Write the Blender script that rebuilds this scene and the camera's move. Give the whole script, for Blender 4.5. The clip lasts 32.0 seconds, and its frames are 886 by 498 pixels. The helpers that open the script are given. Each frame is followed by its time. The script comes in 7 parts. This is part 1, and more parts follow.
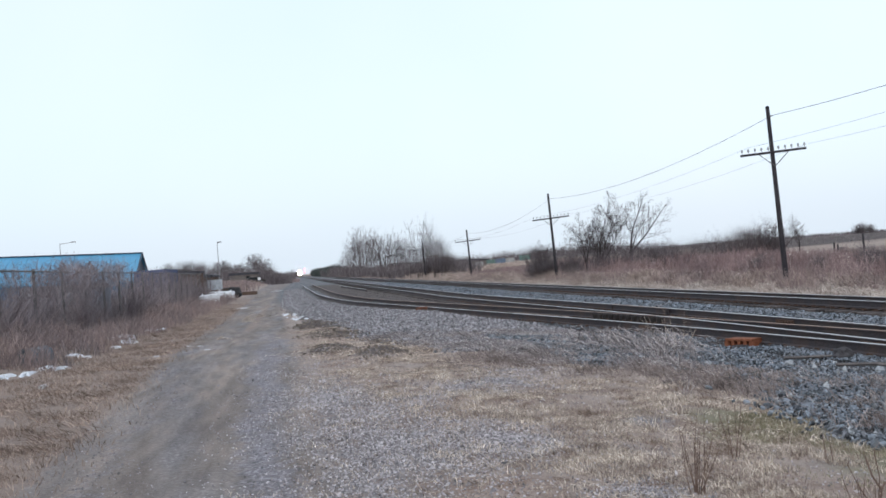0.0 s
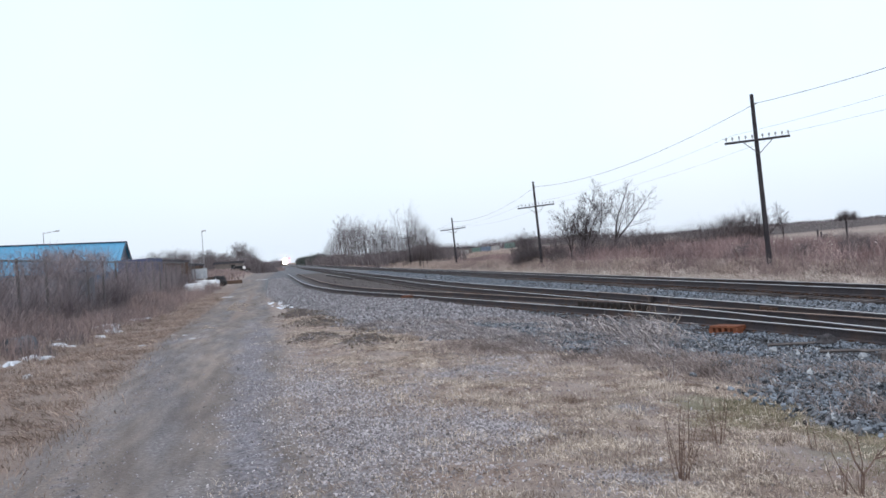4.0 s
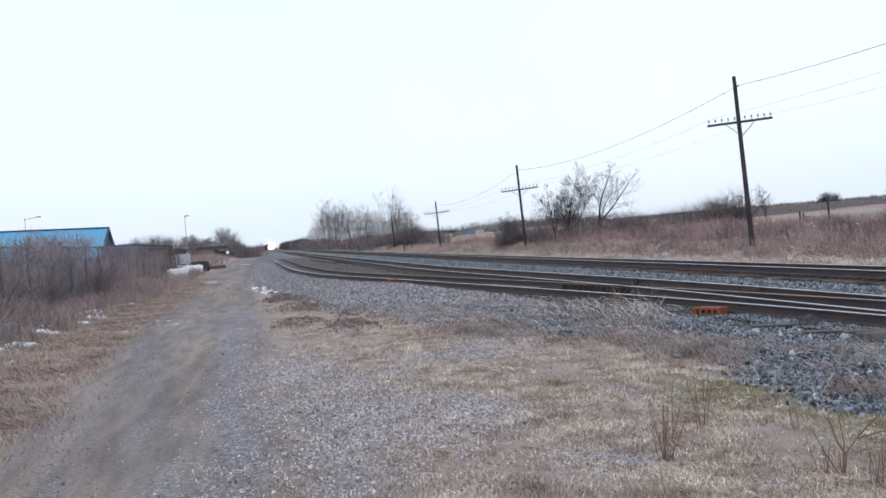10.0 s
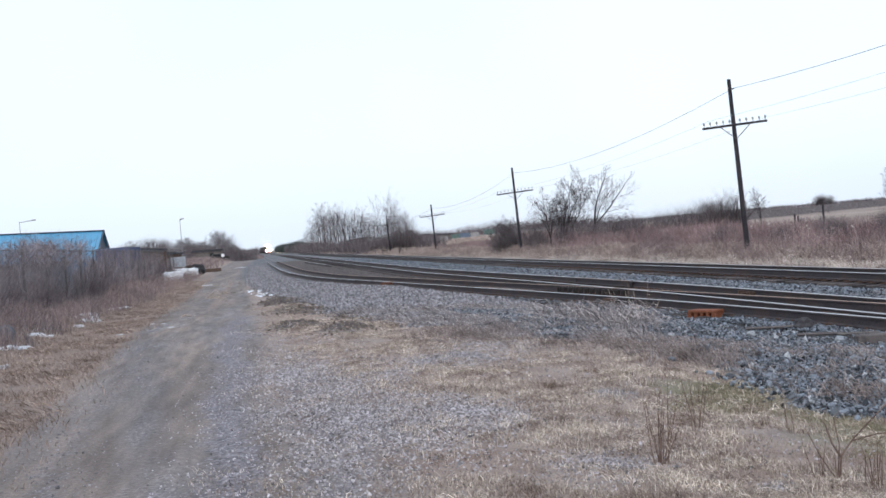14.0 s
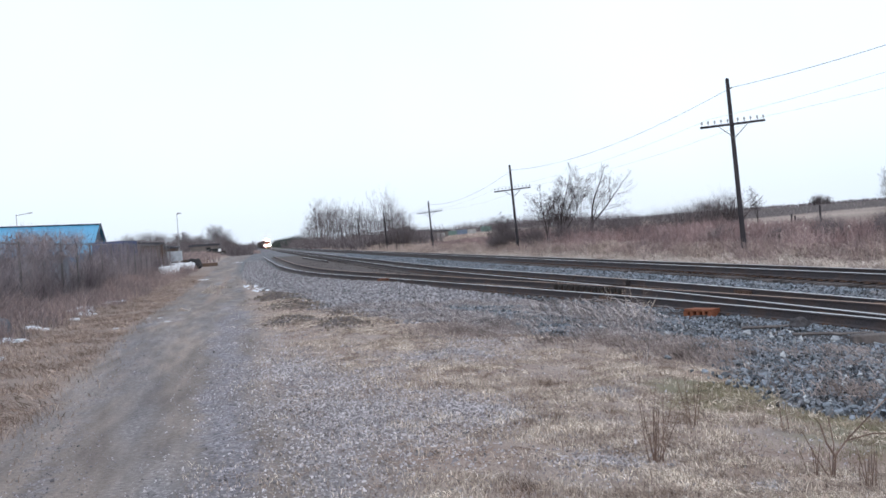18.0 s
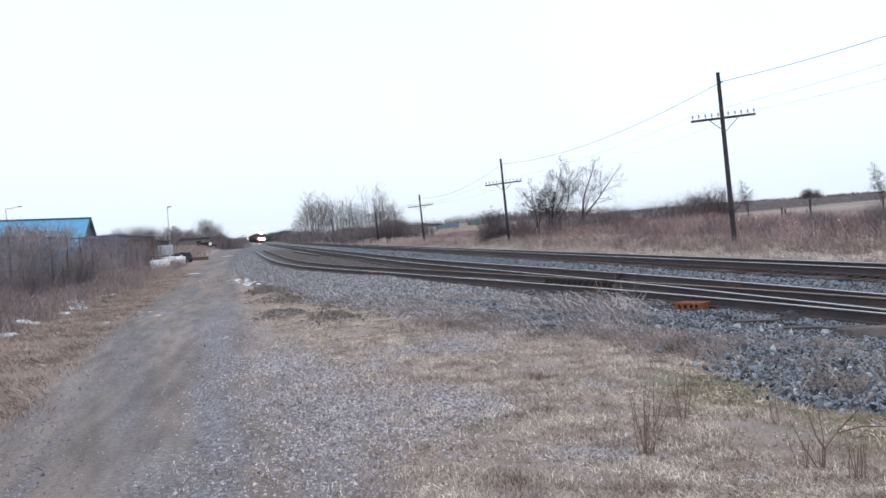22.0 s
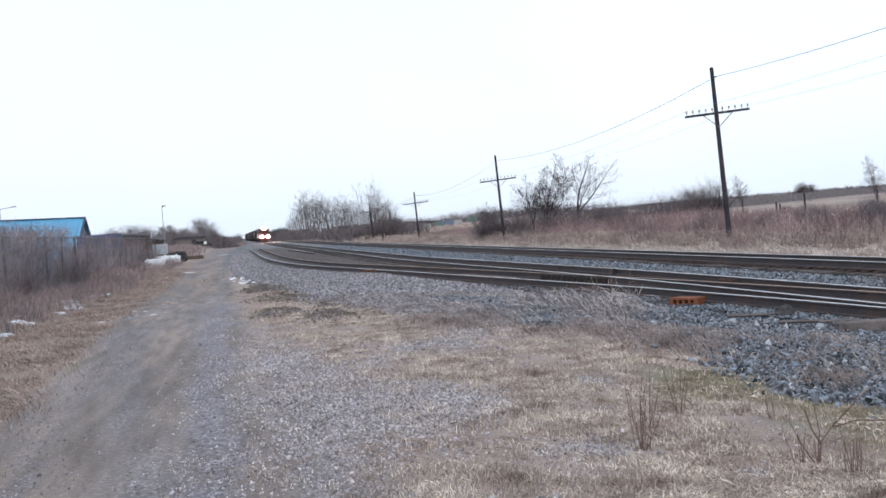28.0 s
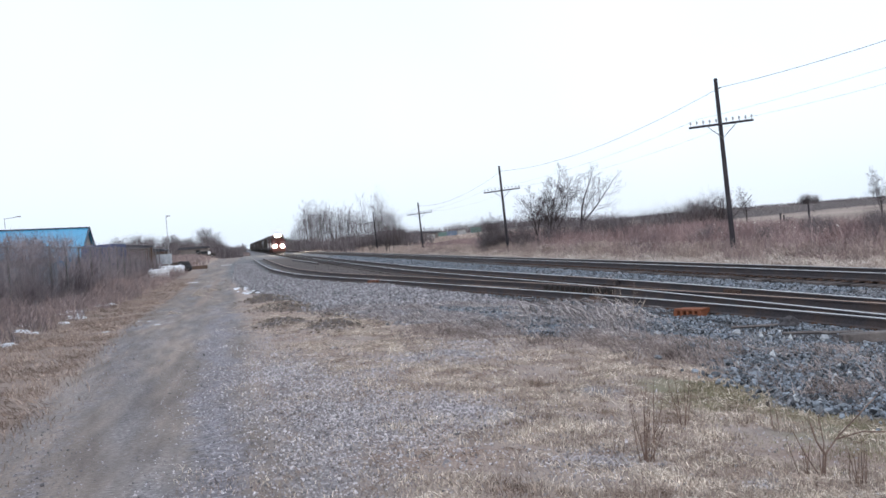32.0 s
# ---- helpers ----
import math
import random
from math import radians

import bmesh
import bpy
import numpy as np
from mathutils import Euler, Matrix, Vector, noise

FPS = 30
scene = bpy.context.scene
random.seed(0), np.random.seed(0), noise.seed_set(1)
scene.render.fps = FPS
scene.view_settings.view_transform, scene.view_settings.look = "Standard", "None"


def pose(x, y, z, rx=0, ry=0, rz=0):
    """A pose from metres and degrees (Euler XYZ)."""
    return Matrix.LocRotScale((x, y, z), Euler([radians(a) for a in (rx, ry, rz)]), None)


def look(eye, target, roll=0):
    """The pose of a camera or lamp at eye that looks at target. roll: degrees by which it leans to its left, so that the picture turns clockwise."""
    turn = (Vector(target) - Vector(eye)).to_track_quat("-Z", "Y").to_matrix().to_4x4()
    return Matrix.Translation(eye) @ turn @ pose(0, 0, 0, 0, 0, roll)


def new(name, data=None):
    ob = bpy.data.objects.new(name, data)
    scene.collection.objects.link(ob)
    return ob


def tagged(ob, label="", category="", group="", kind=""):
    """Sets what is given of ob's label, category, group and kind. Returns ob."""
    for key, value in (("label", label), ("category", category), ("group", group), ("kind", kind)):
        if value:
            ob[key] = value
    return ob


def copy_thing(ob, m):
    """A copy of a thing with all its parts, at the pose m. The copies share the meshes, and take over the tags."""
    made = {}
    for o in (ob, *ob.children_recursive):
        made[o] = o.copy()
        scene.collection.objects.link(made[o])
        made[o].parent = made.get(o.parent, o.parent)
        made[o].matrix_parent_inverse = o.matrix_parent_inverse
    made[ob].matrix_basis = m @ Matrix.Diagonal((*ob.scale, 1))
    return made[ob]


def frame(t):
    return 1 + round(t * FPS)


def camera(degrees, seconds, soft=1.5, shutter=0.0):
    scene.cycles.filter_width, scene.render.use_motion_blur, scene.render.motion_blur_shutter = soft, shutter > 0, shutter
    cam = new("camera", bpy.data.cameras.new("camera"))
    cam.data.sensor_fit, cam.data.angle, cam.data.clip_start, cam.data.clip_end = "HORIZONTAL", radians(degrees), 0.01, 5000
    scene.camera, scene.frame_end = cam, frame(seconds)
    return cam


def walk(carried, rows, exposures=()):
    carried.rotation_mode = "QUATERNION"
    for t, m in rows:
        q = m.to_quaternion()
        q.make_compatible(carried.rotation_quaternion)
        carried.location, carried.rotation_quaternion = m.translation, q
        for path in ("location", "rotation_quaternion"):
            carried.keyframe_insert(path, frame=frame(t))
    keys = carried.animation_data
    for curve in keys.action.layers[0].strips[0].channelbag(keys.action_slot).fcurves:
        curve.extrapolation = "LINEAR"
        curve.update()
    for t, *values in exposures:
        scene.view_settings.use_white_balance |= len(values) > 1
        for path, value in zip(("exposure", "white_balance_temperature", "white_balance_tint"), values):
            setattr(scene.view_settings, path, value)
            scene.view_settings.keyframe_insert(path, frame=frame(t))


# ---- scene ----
# Axes: x to the right of the main line, y along the tracks, z up; the camera stands at x = 0, y = 0 on a gravel lane.
EYE_Z = 1.65
TURNS = [
    (0, 90.770, 4.198, -8.075),
    (0.5, 90.507, 4.156, -8.159),
    (1, 90.272, 4.304, -8.177),
    (1.5, 90.168, 4.396, -8.251),
    (2, 89.988, 4.307, -8.349),
    (2.5, 90.158, 4.312, -8.480),
    (3, 90.142, 4.265, -8.597),
    (3.5, 90.125, 4.237, -8.745),
    (5.5, 90.035, 4.632, -9.074),
    (6, 90.079, 4.500, -9.075),
    (6.5, 90.043, 4.332, -9.119),
    (7, 89.747, 4.323, -9.189),
    (7.5, 89.835, 4.324, -9.213),
    (8, 89.832, 4.252, -9.313),
    (8.5, 89.798, 4.250, -9.362),
    (9, 89.629, 4.228, -9.452),
    (9.5, 89.068, 4.167, -9.630),
    (10, 89.179, 4.682, -9.687),
    (10.5, 89.353, 4.888, -9.550),
    (11, 89.379, 4.800, -9.560),
    (11.5, 89.225, 4.791, -9.623),
    (12, 89.278, 4.744, -9.702),
    (12.5, 89.307, 4.823, -9.664),
    (13, 89.157, 4.842, -9.681),
    (13.5, 89.153, 4.686, -9.834),
    (14, 89.311, 4.721, -9.927),
    (14.5, 89.605, 4.714, -9.884),
    (16.5, 89.306, 4.436, -9.913),
    (17, 89.209, 4.354, -9.977),
    (17.5, 89.138, 4.283, -9.991),
    (18, 89.121, 4.214, -10.083),
    (18.5, 89.108, 4.199, -10.097),
    (19, 88.967, 4.180, -10.230),
    (19.5, 88.943, 4.234, -10.216),
    (20, 88.833, 4.202, -10.176),
    (20.5, 88.708, 4.293, -10.338),
    (21, 88.752, 4.386, -10.428),
    (21.5, 88.820, 4.370, -10.459),
    (22, 88.757, 4.214, -10.551),
    (22.5, 88.687, 4.136, -10.565),
    (23, 88.609, 4.203, -10.723),
    (23.5, 88.592, 4.239, -10.566),
    (24, 88.496, 4.293, -10.706),
    (24.5, 88.407, 4.375, -10.771),
    (25, 88.468, 4.454, -10.722),
    (25.5, 88.465, 4.489, -10.683),
    (27.5, 88.668, 4.633, -10.811),
    (28, 88.584, 4.635, -10.813),
    (28.5, 88.666, 4.677, -10.766),
    (29, 88.758, 4.733, -10.810),
    (29.5, 88.978, 4.565, -10.679),
    (30, 89.012, 4.563, -10.793),
    (30.5, 89.075, 4.561, -10.640),
    (31, 89.026, 4.533, -10.550),
    (31.5, 88.994, 4.554, -10.489),
    (32, 89.148, 4.539, -10.611),
]
cam = camera(44.0, 32.0, soft=1.6)
walk(cam, [(t, pose(0, 0, EYE_Z, rx, ry, rz)) for t, rx, ry, rz in TURNS],
     exposures=[(0, -0.05, 6080, 12), (2, 0.0, 6120, 13.8), (5, 0.03, 6060, 13.8), (20, 0.13, 6020, 14), (32, 0.14, 6020, 14)])


# ---- daylight: a white overcast sky with a very soft sun behind it ----
def make_sky():
    w = bpy.data.worlds.new("overcast_sky")
    scene.world = w
    w.use_nodes = True
    nt = w.node_tree
    nt.nodes.clear()
    out = nt.nodes.new("ShaderNodeOutputWorld")
    sky = nt.nodes.new("ShaderNodeTexSky")
    sky.sky_type = "NISHITA"
    sky.sun_disc = False
    sky.sun_elevation = radians(32)
    sky.sun_rotation = radians(200)
    sky.air_density, sky.dust_density = 1.0, 4.0
    b1 = nt.nodes.new("ShaderNodeBackground")
    b1.inputs["Strength"].default_value = 0.05
    nt.links.new(sky.outputs["Color"], b1.inputs["Color"])
    # cloud deck: nearly even, faint soft mottling
    tc = nt.nodes.new("ShaderNodeTexCoord")
    nz = nt.nodes.new("ShaderNodeTexNoise")
    nz.inputs["Scale"].default_value, nz.inputs["Detail"].default_value = 2.2, 4.0
    nt.links.new(tc.outputs["Generated"], nz.inputs["Vector"])
    ramp = nt.nodes.new("ShaderNodeValToRGB")
    ramp.color_ramp.elements[0].position, ramp.color_ramp.elements[0].color = 0.25, (0.80, 0.90, 0.95, 1)
    ramp.color_ramp.elements[1].position, ramp.color_ramp.elements[1].color = 0.75, (0.92, 0.975, 1.0, 1)
    nt.links.new(nz.outputs["Fac"], ramp.inputs["Fac"])
    b2 = nt.nodes.new("ShaderNodeBackground")
    b2.inputs["Strength"].default_value = 0.92
    nt.links.new(ramp.outputs["Color"], b2.inputs["Color"])
    add = nt.nodes.new("ShaderNodeAddShader")
    nt.links.new(b1.outputs[0], add.inputs[0])
    nt.links.new(b2.outputs[0], add.inputs[1])
    nt.links.new(add.outputs[0], out.inputs["Surface"])
    sun = bpy.data.lights.new("sun", "SUN")
    sun.energy, sun.angle, sun.color = 0.6, radians(40), (1.0, 0.96, 0.92)
    ob = new("sun", sun)
    ob.matrix_world = look((-60, -150, 120), (0, 0, 0))


make_sky()


# ---- materials ----
def ramp_node(nt, stops):
    r = nt.nodes.new("ShaderNodeValToRGB")
    els = r.color_ramp.elements
    while len(els) < len(stops):
        els.new(0.5)
    for e, (p, c) in zip(els, stops):
        e.position, e.color = p, (*c, 1)
    return r


def shade(c, k):
    return tuple(min(1.0, v * k) for v in c)


def surface(name, base, rough=0.8, metal=0.0, grain=12.0, stain=1.2, depth=0.35, bump=0.3, tint=None, island=0.0, spread=0.0, spec=0.2):
    """A worn surface: fine grain and broad stains over a base colour, with a little relief. island, spread: change of value
    from piece to piece within a mesh, and from object to object."""
    m = bpy.data.materials.new(name)
    m.use_nodes = True
    nt = m.node_tree
    bsdf = nt.nodes["Principled BSDF"]
    bsdf.inputs["Roughness"].default_value, bsdf.inputs["Metallic"].default_value = rough, metal
    bsdf.inputs["Specular IOR Level"].default_value = spec
    tc = nt.nodes.new("ShaderNodeTexCoord")
    fine = nt.nodes.new("ShaderNodeTexNoise")
    fine.inputs["Scale"].default_value, fine.inputs["Detail"].default_value, fine.inputs["Roughness"].default_value = grain, 8.0, 0.65
    broad = nt.nodes.new("ShaderNodeTexNoise")
    broad.inputs["Scale"].default_value, broad.inputs["Detail"].default_value = stain, 5.0
    for n in (fine, broad):
        nt.links.new(tc.outputs["Object"], n.inputs["Vector"])
    r1 = ramp_node(nt, [(0.3, shade(base, 1 - depth)), (0.7, shade(base, 1 + depth))])
    nt.links.new(fine.outputs["Fac"], r1.inputs["Fac"])
    mix = nt.nodes.new("ShaderNodeMixRGB")
    mix.inputs["Color2"].default_value = (*(tint or shade(base, 0.6)), 1)
    r2 = ramp_node(nt, [(0.45, (0, 0, 0)), (0.72, (0.75, 0.75, 0.75))])
    nt.links.new(broad.outputs["Fac"], r2.inputs["Fac"])
    nt.links.new(r2.outputs["Color"], mix.inputs["Fac"])
    nt.links.new(r1.outputs["Color"], mix.inputs["Color1"])
    last = mix.outputs["Color"]
    for amount, kind, socket in ((island, "ShaderNodeNewGeometry", "Random Per Island"), (spread, "ShaderNodeObjectInfo", "Random")):
        if amount:
            info = nt.nodes.new(kind)
            rr = ramp_node(nt, [(0.0, (1 - amount,) * 3), (1.0, (1 + amount,) * 3)])
            nt.links.new(info.outputs[socket], rr.inputs["Fac"])
            mul = nt.nodes.new("ShaderNodeMixRGB")
            mul.blend_type = "MULTIPLY"
            mul.inputs["Fac"].default_value = 1.0
            nt.links.new(last, mul.inputs["Color1"])
            nt.links.new(rr.outputs["Color"], mul.inputs["Color2"])
            last = mul.outputs["Color"]
    nt.links.new(last, bsdf.inputs["Base Color"])
    if bump:
        bp = nt.nodes.new("ShaderNodeBump")
        bp.inputs["Strength"].default_value, bp.inputs["Distance"].default_value = bump, 0.02
        nt.links.new(fine.outputs["Fac"], bp.inputs["Height"])
        nt.links.new(bp.outputs["Normal"], bsdf.inputs["Normal"])
    return m


def foliage(name, dark, light, pale=None, rough=0.9, patch=0.35, tones=((0.66, 0.64, 0.64), (1.0, 0.99, 0.99), (1.28, 1.28, 1.28))):
    """Dry stalks, twigs and blades: each loose piece takes its own tone between dark, light and pale."""
    m = bpy.data.materials.new(name)
    m.use_nodes = True
    nt = m.node_tree
    bsdf = nt.nodes["Principled BSDF"]
    bsdf.inputs["Roughness"].default_value = rough
    bsdf.inputs["Specular IOR Level"].default_value = 0.15
    geo = nt.nodes.new("ShaderNodeNewGeometry")
    r = ramp_node(nt, [(0.0, dark), (0.7, light), (1.0, pale or light)])
    nt.links.new(geo.outputs["Random Per Island"], r.inputs["Fac"])
    tc = nt.nodes.new("ShaderNodeTexCoord")
    nz = nt.nodes.new("ShaderNodeTexNoise")
    nz.inputs["Scale"].default_value, nz.inputs["Detail"].default_value = patch, 4.0
    nt.links.new(tc.outputs["Object"], nz.inputs["Vector"])
    r2 = ramp_node(nt, [(0.34, tones[0]), (0.5, tones[1]), (0.66, tones[2])])
    nt.links.new(nz.outputs["Fac"], r2.inputs["Fac"])
    mul = nt.nodes.new("ShaderNodeMixRGB")
    mul.blend_type, mul.inputs["Fac"].default_value = "MULTIPLY", 1.0
    nt.links.new(r.outputs["Color"], mul.inputs["Color1"])
    nt.links.new(r2.outputs["Color"], mul.inputs["Color2"])
    nt.links.new(mul.outputs["Color"], bsdf.inputs["Base Color"])
    return m


def glow(name, colour, strength):
    m = bpy.data.materials.new(name)
    m.use_nodes = True
    b = m.node_tree.nodes["Principled BSDF"]
    b.inputs["Base Color"].default_value = (*colour, 1)
    b.inputs["Emission Color"].default_value, b.inputs["Emission Strength"].default_value = (*colour, 1), strength
    return m


def ground_material():
    """One earth sheet: zone weights (lane, ballast, straw) mix four real surfaces; noise breaks up their borders."""
    m = bpy.data.materials.new("gravel_and_dry_earth")
    m.use_nodes = True
    nt = m.node_tree
    bsdf = nt.nodes["Principled BSDF"]
    bsdf.inputs["Roughness"].default_value = 0.95
    bsdf.inputs["Specular IOR Level"].default_value = 0.2
    tc = nt.nodes.new("ShaderNodeTexCoord")

    def nz(scale, detail=6.0, rough=0.6):
        n = nt.nodes.new("ShaderNodeTexNoise")
        n.inputs["Scale"].default_value, n.inputs["Detail"].default_value, n.inputs["Roughness"].default_value = scale, detail, rough
        nt.links.new(tc.outputs["Object"], n.inputs["Vector"])
        return n.outputs["Fac"]

    def vor(scale):
        n = nt.nodes.new("ShaderNodeTexVoronoi")
        n.inputs["Scale"].default_value = scale
        nt.links.new(tc.outputs["Object"], n.inputs["Vector"])
        return n

    def ramp(src, stops):
        r = ramp_node(nt, stops)
        nt.links.new(src, r.inputs["Fac"])
        return r.outputs["Color"]

    def mix(fac, a, b, mode="MIX"):
        n = nt.nodes.new("ShaderNodeMixRGB")
        n.blend_type = mode
        for sock, v in (("Fac", fac), ("Color1", a), ("Color2", b)):
            if hasattr(v, "links"):
                nt.links.new(v, n.inputs[sock])
            else:
                n.inputs[sock].default_value = v
        return n.outputs["Color"]

    fine, mid, broad = nz(55, 8, 0.75), nz(4.5, 7, 0.65), nz(0.55, 6, 0.6)
    stones, pebbles = vor(22), vor(34)
    stone_v = nt.nodes.new("ShaderNodeRGBToBW")
    nt.links.new(stones.outputs["Color"], stone_v.inputs["Color"])
    peb_v = nt.nodes.new("ShaderNodeRGBToBW")
    nt.links.new(pebbles.outputs["Color"], peb_v.inputs["Color"])
    stretch = nt.nodes.new("ShaderNodeMapping")
    stretch.inputs["Scale"].default_value = (1.0, 0.13, 1.0)
    nt.links.new(tc.outputs["Object"], stretch.inputs["Vector"])

    def along(scale, detail):
        n = nt.nodes.new("ShaderNodeTexNoise")
        n.inputs["Scale"].default_value, n.inputs["Detail"].default_value = scale, detail
        nt.links.new(stretch.outputs["Vector"], n.inputs["Vector"])
        return n.outputs["Fac"]

    lane = ramp(nz(16, 8, 0.75), [(0.30, LANE_A), (0.52, LANE_B), (0.74, LANE_C)])
    lane = mix(0.55, lane, ramp(peb_v.outputs["Val"], [(0.1, (0.085, 0.08, 0.084)), (0.55, (0.17, 0.16, 0.163)), (0.9, (0.36, 0.34, 0.35))]))
    lane = mix(ramp(along(1.5, 6), [(0.35, (0, 0, 0)), (0.55, (0.9, 0.9, 0.9))]), lane, ramp(nz(22, 8, 0.8), [(0.3, (0.10, 0.083, 0.072)), (0.5, (0.19, 0.16, 0.14)), (0.72, (0.31, 0.265, 0.235))]))
    lane = mix(1.0, lane, ramp(along(0.9, 4), [(0.3, (0.78, 0.78, 0.80)), (0.5, (1.0, 1.0, 1.0)), (0.7, (1.34, 1.31, 1.27))]), "MULTIPLY")
    lane = mix(1.0, lane, ramp(along(4.5, 6), [(0.32, (0.76, 0.75, 0.76)), (0.5, (1.0, 1.0, 1.0)), (0.68, (1.25, 1.23, 1.2))]), "MULTIPLY")
    ballast = ramp(stone_v.outputs["Val"], [(0.1, BALLAST_A), (0.6, BALLAST_B), (0.95, BALLAST_C)])
    ballast = mix(ramp(mid, [(0.42, (0, 0, 0)), (0.7, (0.55, 0.55, 0.55))]), ballast, (0.17, 0.155, 0.15, 1))
    straw = ramp(fine, [(0.25, STRAW_A), (0.5, STRAW_B), (0.75, STRAW_C)])
    straw = mix(ramp(nz(1.4, 6), [(0.45, (0, 0, 0)), (0.66, (0.75, 0.75, 0.75))]), straw, ramp(peb_v.outputs["Val"], [(0.1, (0.09, 0.08, 0.075)), (0.9, (0.31, 0.28, 0.265))]))
    straw = mix(ramp(nz(0.7, 5), [(0.48, (0, 0, 0)), (0.66, (0.7, 0.7, 0.7))]), straw, ramp(nz(18, 7, 0.7), [(0.3, (0.15, 0.10, 0.078)), (0.7, (0.34, 0.24, 0.185))]))
    field = ramp(mid, [(0.3, (0.26, 0.212, 0.178)), (0.7, (0.39, 0.325, 0.28))])
    field = mix(ramp(nz(0.045, 5), [(0.35, (0, 0, 0)), (0.65, (0.8, 0.8, 0.8))]), field, (0.175, 0.135, 0.112, 1))
    zone = nt.nodes.new("ShaderNodeVertexColor")
    zone.layer_name = "zone"
    sep = nt.nodes.new("ShaderNodeSeparateColor")
    nt.links.new(zone.outputs["Color"], sep.inputs["Color"])

    def edge(sock, lo=0.35, hi=0.65):
        n = nt.nodes.new("ShaderNodeMath")
        n.operation = "MULTIPLY_ADD"
        nt.links.new(mid, n.inputs[0])
        n.inputs[1].default_value = 0.9
        nt.links.new(sock, n.inputs[2])
        s = nt.nodes.new("ShaderNodeMath")
        s.operation = "SUBTRACT"
        nt.links.new(n.outputs[0], s.inputs[0])
        s.inputs[1].default_value = 0.45
        return ramp(s.outputs[0], [(lo, (0, 0, 0)), (hi, (1, 1, 1))])

    grown = nt.nodes.new("ShaderNodeVertexColor")
    grown.layer_name = "growth"
    g = nt.nodes.new("ShaderNodeSeparateColor")
    nt.links.new(grown.outputs["Color"], g.inputs["Color"])
    grit = ramp(peb_v.outputs["Val"], [(0.1, (0.10, 0.094, 0.097)), (0.55, (0.215, 0.203, 0.208)), (0.9, (0.42, 0.40, 0.405))])
    moss = ramp(nz(30, 8, 0.75), [(0.3, (0.10, 0.09, 0.066)), (0.5, (0.19, 0.172, 0.118)), (0.72, (0.31, 0.275, 0.21))])
    col = mix(edge(sep.outputs["Blue"]), field, straw)
    col = mix(edge(g.outputs["Green"]), col, grit)
    litter = ramp(nz(26, 8, 0.75), [(0.28, (0.12, 0.094, 0.08)), (0.5, (0.23, 0.184, 0.158)), (0.72, (0.37, 0.305, 0.265))])
    litter = mix(ramp(nz(1.1, 5), [(0.45, (0, 0, 0)), (0.65, (0.7, 0.7, 0.7))]), litter, (0.225, 0.168, 0.134, 1))
    rut = ramp(peb_v.outputs["Val"], [(0.08, (0.09, 0.085, 0.094)), (0.5, (0.185, 0.174, 0.188)), (0.92, (0.34, 0.322, 0.342))])
    col = mix(edge(sep.outputs["Red"]), col, lane)
    col = mix(edge(g.outputs["Blue"]), col, rut)
    col = mix(edge(grown.outputs["Alpha"]), col, litter)
    col = mix(edge(sep.outputs["Green"]), col, ballast)
    col = mix(edge(g.outputs["Red"]), col, moss)
    # bare dark soil and oily track bed
    dirt = ramp(fine, [(0.3, (0.045, 0.039, 0.037)), (0.7, (0.125, 0.103, 0.094))])
    col = mix(edge(zone.outputs["Alpha"]), col, dirt)
    nt.links.new(col, bsdf.inputs["Base Color"])
    bp = nt.nodes.new("ShaderNodeBump")
    bp.inputs["Strength"].default_value, bp.inputs["Distance"].default_value = 0.6, 0.03
    h = mix(0.5, stones.outputs["Distance"], fine)
    nt.links.new(h, bp.inputs["Height"])
    nt.links.new(bp.outputs["Normal"], bsdf.inputs["Normal"])
    return m


LANE_A, LANE_B, LANE_C = (0.098, 0.091, 0.091), (0.205, 0.191, 0.188), (0.355, 0.332, 0.328)
BALLAST_A, BALLAST_B, BALLAST_C = (0.045, 0.047, 0.052), (0.13, 0.135, 0.145), (0.28, 0.29, 0.305)
STRAW_A, STRAW_B, STRAW_C = (0.085, 0.066, 0.056), (0.305, 0.248, 0.214), (0.48, 0.41, 0.365)

